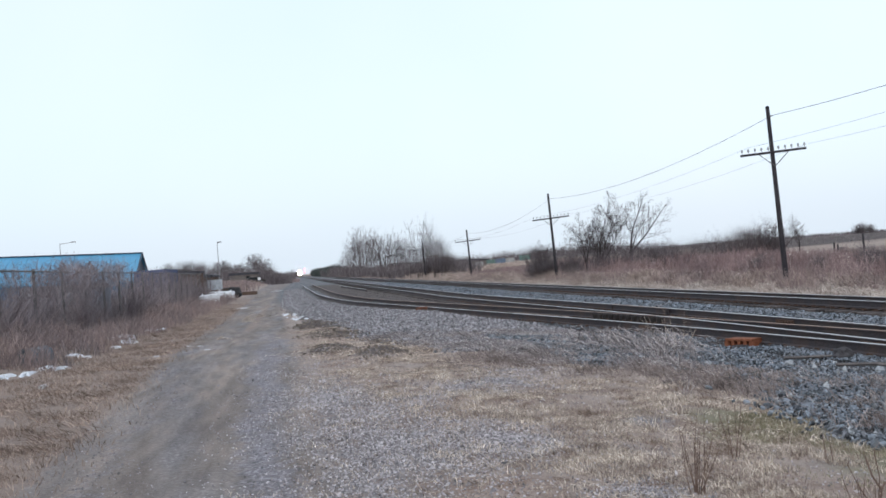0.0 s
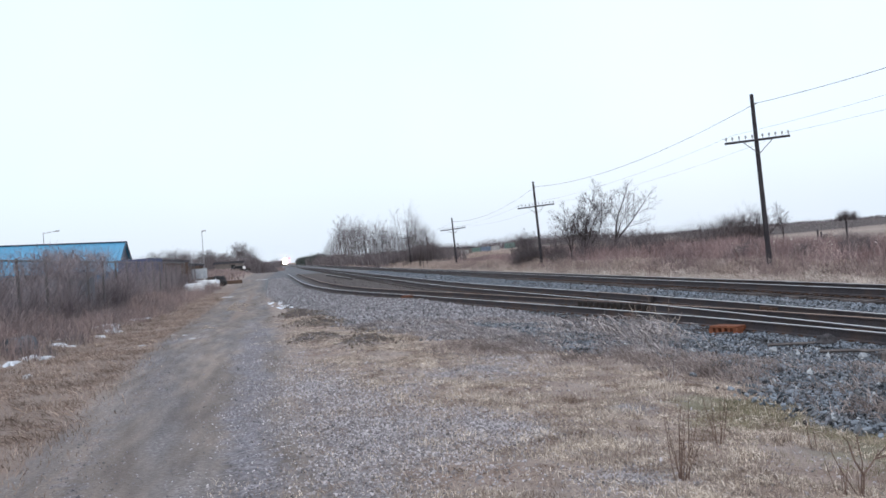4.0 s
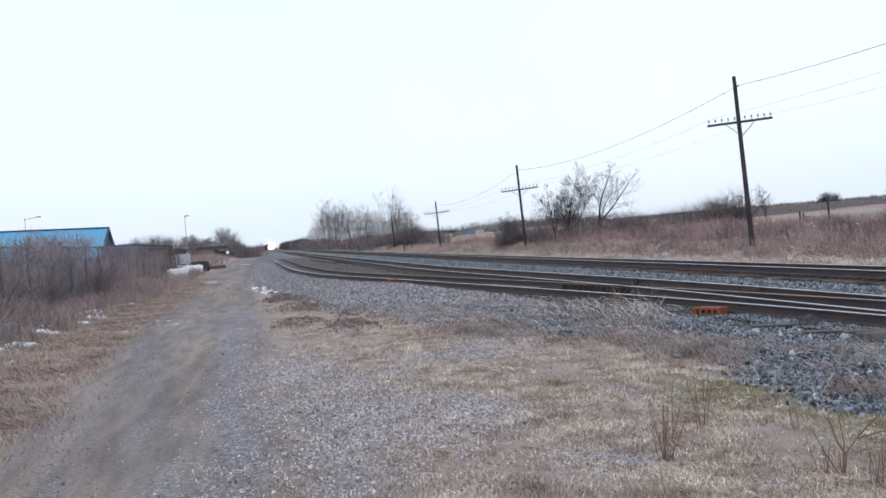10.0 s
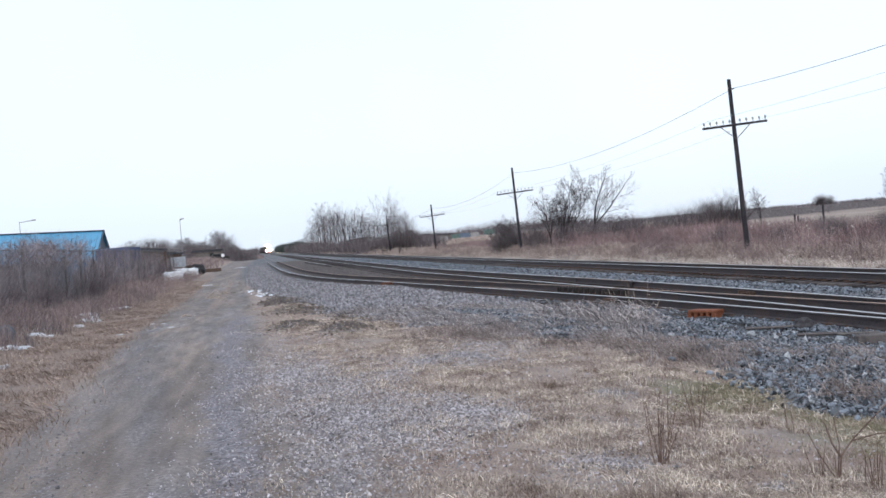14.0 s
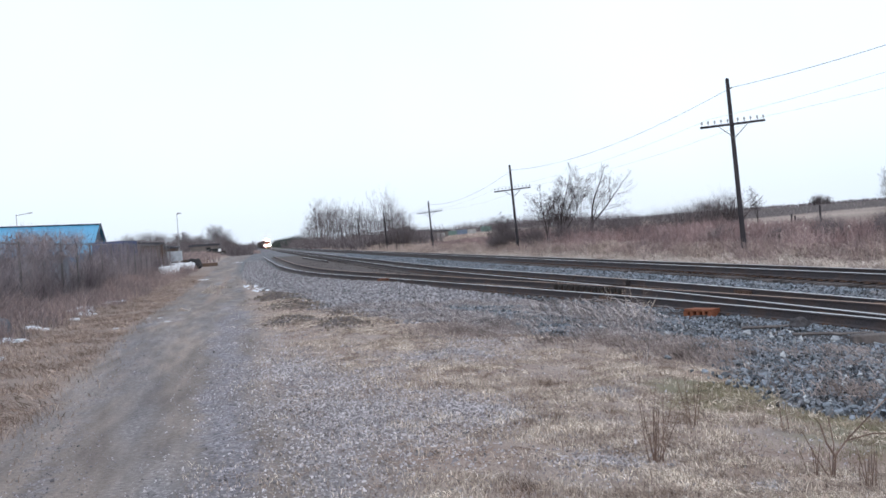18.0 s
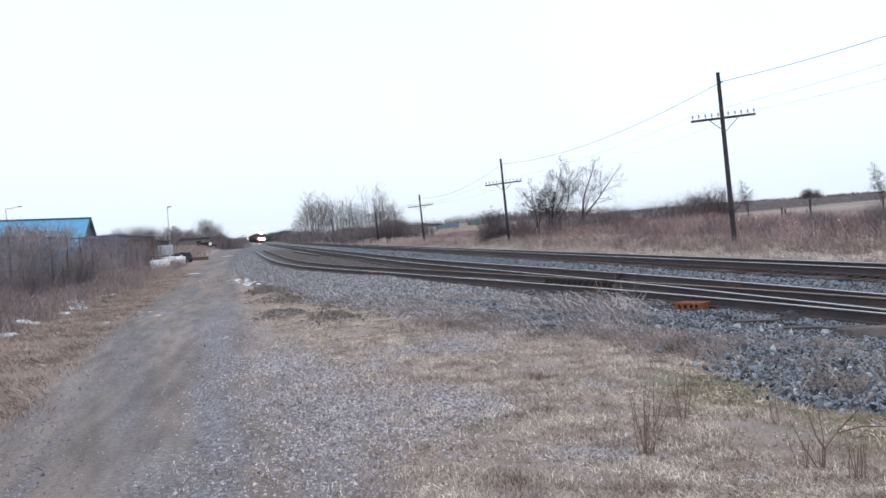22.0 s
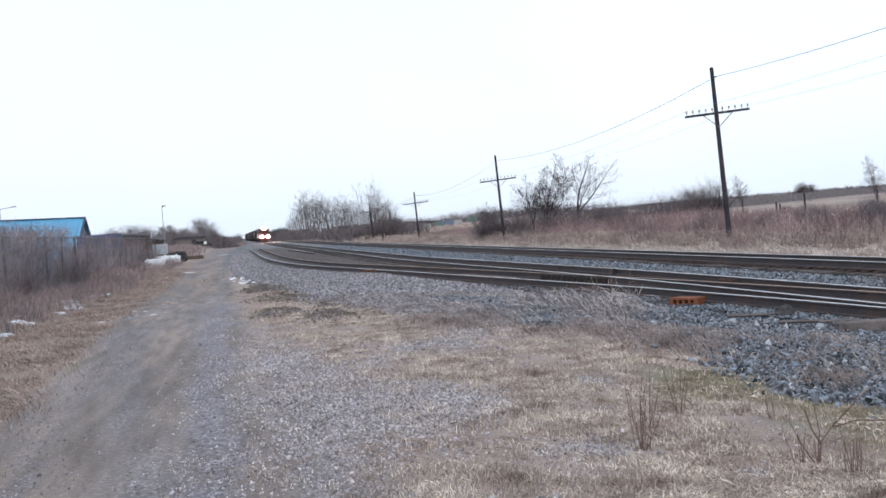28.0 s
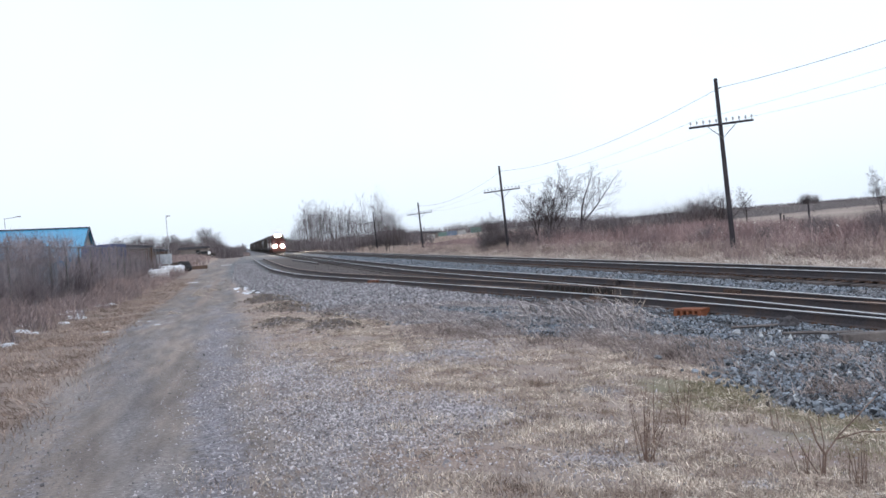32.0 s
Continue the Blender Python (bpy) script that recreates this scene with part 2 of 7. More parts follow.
M = dict(
    ground=ground_material(),
    stone=surface("crushed_ballast_stone", (0.138, 0.16, 0.187), 0.85, grain=30, stain=0.8, depth=0.25, tint=(0.135, 0.132, 0.135), island=0.85, bump=0.2),
    stone_single=surface("broken_blue_grey_stone", (0.16, 0.184, 0.211), 0.85, grain=6, stain=1.5, depth=0.25, spread=0.6, bump=0.25),
    stone_light=surface("pale_ballast_stone", (0.28, 0.3, 0.315), 0.85, grain=30, stain=3, depth=0.2, island=0.5, bump=0.2),
    grit=surface("fine_lane_grit", (0.235, 0.222, 0.235), 0.9, grain=30, stain=2, depth=0.2, island=0.6, bump=0.2),
    pebble=surface("lane_gravel_stone", (0.35, 0.331, 0.343), 0.9, grain=30, stain=2, depth=0.2, island=0.68, bump=0.2),
    rail=surface("rusty_rail_steel", (0.054, 0.049, 0.053), 0.8, 0.1, grain=25, stain=1.5, tint=(0.085, 0.06, 0.05)),
    railhead=surface("worn_bright_railhead", (0.50, 0.49, 0.48), 0.38, 0.85, grain=40, stain=0.6, depth=0.15, bump=0.05, tint=(0.34, 0.30, 0.28)),
    rusthead=surface("dull_rusty_railhead", (0.30, 0.21, 0.16), 0.55, 0.5, grain=40, stain=0.8, depth=0.2, bump=0.1),
    tie=surface("creosoted_timber_tie", (0.051, 0.045, 0.046), 0.9, grain=18, stain=2, depth=0.4, spread=0.4, tint=(0.13, 0.115, 0.105)),
    plate=surface("dark_rusty_plate", (0.10, 0.065, 0.05), 0.8, 0.3, grain=20, stain=3),
    orange=surface("orange_rusted_iron", (0.19, 0.075, 0.042), 0.85, 0.1, grain=22, stain=7, depth=0.4, tint=(0.20, 0.075, 0.04)),
    plate_rust=surface("dull_brown_rust", (0.17, 0.085, 0.06), 0.85, 0.1, grain=22, stain=7, depth=0.35),
    pole=surface("weathered_dark_pole_wood", (0.03, 0.028, 0.033), 0.85, grain=9, stain=1, depth=0.3, tint=(0.062, 0.057, 0.062)),
    glassy=surface("grey_glass_insulator", (0.25, 0.27, 0.28), 0.25, grain=10, bump=0),
    wire=surface("black_overhead_wire", (0.13, 0.13, 0.137), 0.6, grain=5, bump=0),
    thin_wire=surface("bleached_copper_wire", (0.30, 0.30, 0.33), 0.6, grain=5, bump=0),
    stone_pale=surface("pale_lavender_grey_gravel", (0.25, 0.243, 0.256), 0.9, grain=30, stain=6, depth=0.25, island=0.6, bump=0.2),
    oily=surface("oily_dark_ballast_stone", (0.078, 0.075, 0.077), 0.85, grain=30, stain=6, depth=0.25, island=0.5, bump=0.2),
    brown_stone=surface("dirty_brown_stone", (0.10, 0.09, 0.09), 0.9, grain=30, stain=6, depth=0.25, island=0.6, bump=0.2),
    clod=surface("dark_soil_clod", (0.155, 0.13, 0.112), 0.95, grain=20, stain=5, depth=0.35, island=0.4),
    boulder=surface("dark_grey_rock", (0.06, 0.058, 0.062), 0.9, grain=14, stain=4),
    roof_blue=surface("sky_blue_sheet_metal", (0.085, 0.30, 0.48), 0.45, grain=3, stain=0.35, depth=0.06, bump=0.05, tint=(0.10, 0.31, 0.49)),
    trim_dark=surface("dark_blue_grey_trim", (0.05, 0.07, 0.10), 0.6, grain=6),
    wall_blue=surface("blue_wall_cladding", (0.06, 0.19, 0.36), 0.6, grain=4, stain=0.6),
    fence=surface("dull_galvanised_steel", (0.13, 0.125, 0.125), 0.7, 0.3, grain=20, stain=2),
    white_bag=surface("white_woven_plastic", (0.74, 0.76, 0.78), 0.6, grain=8, stain=2.5, depth=0.08, tint=(0.5, 0.5, 0.52), bump=0.5),
    black=surface("black_rubbish", (0.03, 0.03, 0.032), 0.7, grain=8),
    log=surface("weathered_dark_timber", (0.10, 0.07, 0.055), 0.9, grain=14, stain=3),
    snow=surface("old_snow", (0.66, 0.69, 0.73), 0.8, grain=20, stain=6, depth=0.06, tint=(0.5, 0.5, 0.5), bump=0.5),
    dirty_snow=surface("dirty_thin_snow", (0.46, 0.46, 0.47), 0.85, grain=20, stain=8, depth=0.15, tint=(0.28, 0.265, 0.26), bump=0.5),
    bark=surface("grey_brown_bark", (0.075, 0.064, 0.063), 0.95, grain=14, stain=2, depth=0.3, spread=0.2),
    twig=foliage("bare_twigs", (0.082, 0.072, 0.076), (0.145, 0.128, 0.134), (0.215, 0.194, 0.198)),
    dark_bark=surface("dark_tree_bark", (0.042, 0.035, 0.037), 0.95, grain=14, stain=2, depth=0.3),
    dark_twig=foliage("dark_bare_twigs", (0.045, 0.038, 0.042), (0.08, 0.068, 0.072), (0.125, 0.108, 0.11)),
    brush=foliage("red_brown_brushwood", (0.125, 0.10, 0.104), (0.23, 0.185, 0.185), (0.365, 0.312, 0.30), patch=0.3, tones=((0.62, 0.63, 0.67), (1.0, 0.86, 0.85), (1.5, 1.44, 1.41))),
    vine=foliage("grey_brown_tangle", (0.15, 0.129, 0.129), (0.268, 0.228, 0.222), (0.41, 0.352, 0.332), patch=0.5, tones=((0.6, 0.61, 0.65), (1.0, 0.93, 0.92), (1.3, 1.2, 1.12))),
    dark_vine=foliage("dark_climbing_stems", (0.125, 0.11, 0.118), (0.225, 0.196, 0.206), (0.33, 0.29, 0.295)),
    straw=foliage("dry_straw_grass", (0.14, 0.112, 0.096), (0.485, 0.42, 0.353), (0.82, 0.745, 0.655), patch=2.2, tones=((0.46, 0.40, 0.38), (0.95, 0.93, 0.92), (1.35, 1.35, 1.33))),
    verge=foliage("brown_verge_grass", (0.15, 0.119, 0.103), (0.30, 0.246, 0.211), (0.46, 0.39, 0.343), patch=1.2, tones=((0.6, 0.56, 0.54), (1.0, 0.96, 0.94), (1.25, 1.2, 1.15))),
    mat_weed=foliage("grey_brown_weeds", (0.12, 0.10, 0.094), (0.245, 0.208, 0.195), (0.41, 0.36, 0.335), patch=1.6),
    tall=foliage("tall_dead_grass", (0.2, 0.166, 0.148), (0.41, 0.348, 0.308), (0.64, 0.56, 0.505), patch=0.7, tones=((0.5, 0.47, 0.46), (0.95, 0.92, 0.91), (1.32, 1.32, 1.32))),
    pale_grass=foliage("pale_bleached_tussocks", (0.3, 0.26, 0.23), (0.47, 0.415, 0.365), (0.6, 0.54, 0.49), patch=0.8),
    bank_brown=foliage("dull_brown_bank_grass", (0.14, 0.112, 0.10), (0.28, 0.228, 0.205), (0.42, 0.355, 0.325), patch=0.7),
    greyweed=foliage("bleached_grey_weeds", (0.10, 0.09, 0.092), (0.275, 0.25, 0.247), (0.58, 0.54, 0.52), patch=1.6),
    moss=foliage("short_green_grass", (0.13, 0.122, 0.08), (0.235, 0.216, 0.142), (0.37, 0.325, 0.24), patch=1.5),
    stalk=foliage("red_brown_weed_stalks", (0.10, 0.07, 0.058), (0.155, 0.11, 0.09), (0.22, 0.165, 0.135)),
    # dark green lightened, so the colour itself carries the haze of distance
    conifer=foliage("hazed_dark_green_conifer", (0.04, 0.05, 0.047), (0.075, 0.088, 0.082)),
    # distance haze is mixed into these green and blue paints, greyed and paled
    green_box=surface("hazed_green_container_paint", (0.12, 0.185, 0.17), 0.6, grain=4),
    blue_box=surface("hazed_blue_container_paint", (0.13, 0.17, 0.235), 0.6, grain=4),
    white_box=surface("pale_container_paint", (0.33, 0.335, 0.33), 0.6, grain=4),
    slate_box=surface("blue_grey_container_paint", (0.20, 0.205, 0.235), 0.6, grain=4, stain=0.8),
    dark_roof=surface("dark_flat_roof", (0.06, 0.06, 0.07), 0.8, grain=4),
    grey_wall=surface("grey_wall", (0.15, 0.135, 0.13), 0.85, grain=4),
    loco_red=surface("orange_red_locomotive_paint", (0.06, 0.022, 0.018), 0.55, grain=4, stain=0.9, depth=0.2, tint=(0.06, 0.03, 0.026)),
    loco_black=surface("black_locomotive_paint", (0.028, 0.027, 0.028), 0.5, grain=4, stain=0.8, tint=(0.06, 0.05, 0.045)),
    loco_white=surface("dirty_white_paint", (0.6, 0.6, 0.58), 0.6, grain=4),
    under=surface("oily_underframe", (0.035, 0.031, 0.029), 0.8, 0.2, grain=8),
    freight=surface("dirty_dark_freight_car", (0.04, 0.036, 0.035), 0.75, grain=3, stain=0.6, tint=(0.065, 0.055, 0.05)),
    glass=surface("dark_cab_glass", (0.02, 0.022, 0.025), 0.08, grain=2, bump=0, spec=0.5),
    headlight=glow("headlight_lens", (1.0, 0.80, 0.55), 2600.0),
    redlight=glow("red_signal_lens", (1.0, 0.05, 0.06), 60.0),
    board=surface("bleached_grey_board", (0.135, 0.123, 0.12), 0.9, grain=16, stain=4, depth=0.3),
    old_tie=surface("weathered_old_tie", (0.10, 0.09, 0.088), 0.9, grain=16, stain=3, depth=0.4, tint=(0.19, 0.172, 0.165)),
    drum=surface("grey_blue_drum_paint", (0.10, 0.12, 0.145), 0.6, grain=8, stain=3),
    navy=surface("dark_navy_container_paint", (0.06, 0.08, 0.16), 0.6, grain=4),
    fence_pale=surface("pale_zinc_sheet", (0.33, 0.36, 0.39), 0.55, 0.3, grain=6, stain=2),
    fluff=foliage("pale_seed_fluff", (0.40, 0.36, 0.33), (0.52, 0.48, 0.44), (0.6, 0.57, 0.53)),
    lamp_head=surface("grey_lamp_housing", (0.3, 0.3, 0.31), 0.5, 0.3),
)


# ---- building helpers ----
def tri_mesh(name, verts, tris, materials, mat_index=None, smooth=False):
    me = bpy.data.meshes.new(name)
    verts, tris = np.asarray(verts, np.float32), np.asarray(tris, np.int32)
    me.vertices.add(len(verts))
    me.vertices.foreach_set("co", verts.ravel())
    me.loops.add(tris.size)
    me.loops.foreach_set("vertex_index", tris.ravel())
    me.polygons.add(len(tris))
    me.polygons.foreach_set("loop_start", np.arange(0, tris.size, 3, dtype=np.int32))
    me.polygons.foreach_set("loop_total", np.full(len(tris), 3, np.int32))
    for m in materials:
        me.materials.append(m)
    if mat_index is not None:
        me.polygons.foreach_set("material_index", np.asarray(mat_index, np.int32))
    me.polygons.foreach_set("use_smooth", np.full(len(tris), smooth, bool))
    me.update(calc_edges=True)
    me.validate()
    return me


def part(name, bm, material, parent=None, label=""):
    """Links a bmesh as one mesh object under a thing or a part."""
    me = bpy.data.meshes.new(name)
    bm.to_mesh(me)
    bm.free()
    for m in material if isinstance(material, (list, tuple)) else [material]:
        me.materials.append(m)
    ob = new(name, me)
    if parent:
        ob.parent = parent
    if label:
        ob["label"] = label
    return ob


def under(name, me, parent, m=None, label=""):
    """A part that shares a ready mesh."""
    ob = new(name, me)
    ob.parent = parent
    if m is not None:
        ob.matrix_basis = m
    if label:
        ob["label"] = label
    return ob


def empty(name, m=None):
    ob = new(name)
    ob.empty_display_size = 0.2
    if m is not None:
        ob.matrix_basis = m
    return ob


def box(bm, x0, x1, y0, y1, z0, z1, bevel=0.0, turn=None):
    b = bmesh.new()
    bmesh.ops.create_cube(b, size=1.0)
    for v in b.verts:
        v.co = Vector((x0 + (v.co.x + 0.5) * (x1 - x0), y0 + (v.co.y + 0.5) * (y1 - y0), z0 + (v.co.z + 0.5) * (z1 - z0)))
    if bevel:
        bmesh.ops.bevel(b, geom=list(b.edges), offset=bevel, segments=1, affect="EDGES")
    join(bm, b, turn)
    return bm


def join(bm, b, turn=None):
    if turn is not None:
        bmesh.ops.transform(b, matrix=turn, verts=list(b.verts))
    me = bpy.data.meshes.new("tmp")
    b.to_mesh(me)
    b.free()
    bm.from_mesh(me)
    bpy.data.meshes.remove(me)


def rod(bm, a, c, r0, r1=None, sides=8):
    a, c = Vector(a), Vector(c)
    b = bmesh.new()
    bmesh.ops.create_cone(b, cap_ends=True, segments=sides, radius1=r0, radius2=r0 if r1 is None else r1, depth=(c - a).length)
    m = Matrix.Translation((a + c) / 2) @ (c - a).to_track_quat("Z", "Y").to_matrix().to_4x4()
    join(bm, b, m)
    return bm


def prism(bm, outline, y0, y1, axis="y"):
    """Extrudes an (x, z) outline from y0 to y1."""
    lo = [bm.verts.new((x, y0, z)) for x, z in outline]
    hi = [bm.verts.new((x, y1, z)) for x, z in outline]
    n = len(outline)
    bm.faces.new(lo)
    bm.faces.new(hi[::-1])
    for i in range(n):
        bm.faces.new((lo[i], hi[i], hi[(i + 1) % n], lo[(i + 1) % n]))
    bmesh.ops.recalc_face_normals(bm, faces=list(bm.faces))
    return bm


def sstep(a, b, x):
    u = np.clip((np.asarray(x, float) - a) / (b - a), 0, 1)
    return u * u * (3 - 2 * u)


# ---- the plan: three tracks, the lane, the banks ----
RAIL_Z = -0.18                      # head of the near main track and the siding
GAUGE = 1.505                       # between railhead centres
FAR_X, FAR_RAIL_Z = 14.95, -0.07    # the far main track
CP_Y = np.array([-60, 0, 8, 14, 18, 22, 27.5, 32, 38, 42, 46, 51, 56, 62, 70, 80, 95, 120, 160, 200])
CP_X = np.array([10.65, 10.65, 10.6, 10.42, 10.15, 9.8, 9.25, 8.65, 7.9, 7.4, 6.9, 6.25, 5.55, 4.75, 4.1, 3.55, 3.15, 3.05, 3.0, 3.0])


def near_x(y):
    return 9.4 + 1.25 * (1 - sstep(22, 66, y))


def siding_x(y):
    y = np.asarray(y, float)
    return sum(np.interp(y + d, CP_Y, CP_X) for d in (-4, -2, 0, 2, 4)) / 5


def lumps(x, y):
    return (0.5 * np.sin(1.9 * x + 0.7 * y + 1.3) * np.sin(0.83 * y - 1.1 * x) + 0.3 * np.sin(3.7 * x - 2.3 * y + 0.4)
            + 0.25 * np.sin(5.3 * y + 2.9 * x) * np.sin(4.1 * x + 1.0))


def height(x, y):
    x, y = np.broadcast_arrays(np.asarray(x, float), np.asarray(y, float))
    z = -0.38 * np.maximum(sstep(12, 60, y), sstep(2.5, 7.5, x))
    # ballast beds, flush just under the tie tops
    z = np.where((x > 7.4) & (x < 12.6), -0.455, z)
    z = np.where(x >= 12.6, -0.455 + 0.10 * sstep(12.2, 13.3, x), z)
    z = np.where(x > 16.5, -0.355 - 0.37 * sstep(16.5, 18.2, x), z)
    z = z + 0.62 * sstep(19.3, 22.5, x)
    # fields beyond the pole line rise a little in the distance
    z = z + 1.7 * sstep(90, 230, np.hypot(x, y)) * sstep(24, 70, x - 0.10 * y)
    # higher yard far along the lane
    z = z + 1.0 * sstep(120, 260, y) * sstep(-3.5, -9, x)
    # low verge under the fence, rough ground
    z = z + 0.10 * sstep(-4.2, -6.5, x) * (1 - sstep(-30, -40, x))
    rough = 0.035 * (1 - sstep(7.0, 8.0, x)) * (1 - 0.85 * sstep(-3.4, -2.6, x) * (1 - sstep(-0.6, 0.3, x)))
    z = z + rough * lumps(x, y) * (1 - sstep(60, 120, y))
    for mx, my, r, h in MOUNDS:
        z = z + h * np.exp(-((x - mx) ** 2 + 0.35 * (y - my) ** 2) / (r * r))
    return z


MOUNDS = [(0.9, 38.0, 0.8, 0.2), (1.15, 30.5, 0.75, 0.24), (0.8, 23.8, 0.5, 0.17), (1.7, 21.8, 0.5, 0.15), (5.6, 14.3, 0.9, 0.14), (7.0, 12.0, 1.0, 0.16), (6.3, 10.2, 0.7, 0.12),
          (7.6, 14.6, 0.8, 0.10), (6.2, 18.4, 1.0, 0.16), (4.9, 20.5, 1.1, 0.14), (5.4, 17.0, 0.6, 0.10), (-5.6, 40.0, 0.9, 0.16), (-6.0, 30.0, 0.8, 0.12)]


def axis(*spans):
    out = []
    for a, b, n in spans:
        out.append(np.linspace(a, b, n, endpoint=False))
    return np.concatenate(out)


def make_ground():
    far = np.geomspace(1, 60, 26)[1:]
    xs = np.concatenate([-(far[::-1]) * 60, axis((-60, -12, 30), (-12, 9, 150), (9, 24, 60), (24, 60, 36)), far * 60, [3700]])
    ys = np.concatenate([-(far[::-1]) * 40, axis((-40, 5, 24), (5, 42, 230), (42, 140, 140), (140, 300, 40)), 300 * np.geomspace(1, 12, 20)])
    X, Y = np.meshgrid(xs, ys)
    Z = height(X, Y)
    nx, ny = len(xs), len(ys)
    V = np.stack([X.ravel(), Y.ravel(), Z.ravel()], 1)
    i = (np.arange(ny - 1)[:, None] * nx + np.arange(nx - 1)[None, :]).ravel()
    F = np.concatenate([np.stack([i, i + 1, i + nx + 1], 1), np.stack([i, i + nx + 1, i + nx], 1)])
    me = tri_mesh("ground", V, F, [M["ground"]], smooth=True)
    lane, ballast, straw, dirt = zones(V[:, 0], V[:, 1])
    col = np.stack([lane, ballast, straw, dirt], 1).astype(np.float32)
    at = me.color_attributes.new("zone", "FLOAT_COLOR", "POINT")
    at.data.foreach_set("color", col.ravel())
    at = me.color_attributes.new("growth", "FLOAT_COLOR", "POINT")
    at.data.foreach_set("color", np.stack(growth(V[:, 0], V[:, 1]), 1).astype(np.float32).ravel())
    tagged(new("ground", me), "flat grey gravel, ballast and dry straw-coloured grassland", "ground", kind="structure")


def lane_edges(y):
    left = np.interp(y, [0, 12, 17, 24, 37, 62, 90, 123, 200], [-2.3, -2.5, -2.7, -2.95, -3.15, -3.4, -3.5, -3.4, -3.0])
    right = np.interp(y, [0, 8, 15, 26, 57, 116, 200], [0.3, 0.15, -0.05, -0.15, -0.6, -1.6, -1.5])
    return left, right


def ballast_foot(y):
    y = np.asarray(y, float)
    ragged = (0.14 * np.sin(y * 1.7 + 0.4) + 0.12 * np.sin(y * 3.9)) * sstep(40, 20, y)
    return ragged + np.interp(y, [0, 8, 9.2, 10.6, 11.6, 12.6, 14.4, 16.0, 18, 20, 25, 29, 37, 45, 52, 60, 75, 95, 140, 260],
                              [5.1, 5.1, 4.85, 5.05, 5.05, 5.7, 5.5, 5.0, 3.8, 3.3, 2.4, 1.7, 1.2, 0.95, 0.5, 0.0, -0.6, -1.1, -1.4, 0.5])


def growth(x, y):
    """Mossy strip along the ballast foot, bare gravel patches within the straw, gravelly wheel ruts, leaf litter on the verge."""
    moss = 0.85 * np.exp(-((x - ballast_foot(y) + 0.55) / 0.75) ** 2) * sstep(5.5, 7.5, y) * sstep(12.4, 10.4, y)
    moss = np.maximum(moss, 0.5 * np.exp(-((x - 4.1) / 0.5) ** 2 - ((y - 9.3) / 1.0) ** 2))
    gravel = np.zeros_like(x)
    for cx, cy, rx, ry in ((0.9, 10.2, 0.75, 2.1), (1.95, 9.6, 0.45, 0.8), (2.6, 14.6, 0.7, 0.9), (3.3, 16.6, 0.5, 0.8), (2.35, 7.2, 0.3, 0.28), (3.0, 6.2, 0.25, 0.2), (0.5, 14.5, 0.5, 1.6), (0.35, 8.0, 0.4, 1.8), (3.4, 10.4, 0.35, 0.5)):
        gravel = np.maximum(gravel, 0.85 * np.exp(-((x - cx) / rx) ** 2 - ((y - cy) / ry) ** 2))
    wander = 0.08 * np.sin(y * 0.9) + 0.05 * np.sin(y * 2.3 + 1.0)
    ruts = 0.0 * x
    for c0, c1, w, y1, k in ((-0.32, -0.55, 0.34, 34.0, 0.62), (-1.75, -1.95, 0.3, 24.0, 0.42), (0.5, 0.5, 0.25, 20.0, 0.45)):
        c = c0 + (c1 - c0) * sstep(6, 26, y) + wander
        ruts = np.maximum(ruts, k * np.exp(-((x - c) / (w * (1 + 0.02 * y))) ** 2) * sstep(y1 + 14, y1 - 8, y))
    left = lane_edges(y)[0]
    litter = 0.95 * sstep(0.55, -0.35, x - left) * sstep(-8.6, -7.6, x) * sstep(150, 80, y)
    litter = np.maximum(litter, 0.62 * np.exp(-((x + 1.55) / 0.35) ** 2) * sstep(30, 42, y) * sstep(110, 70, y))
    return moss, gravel, ruts, litter


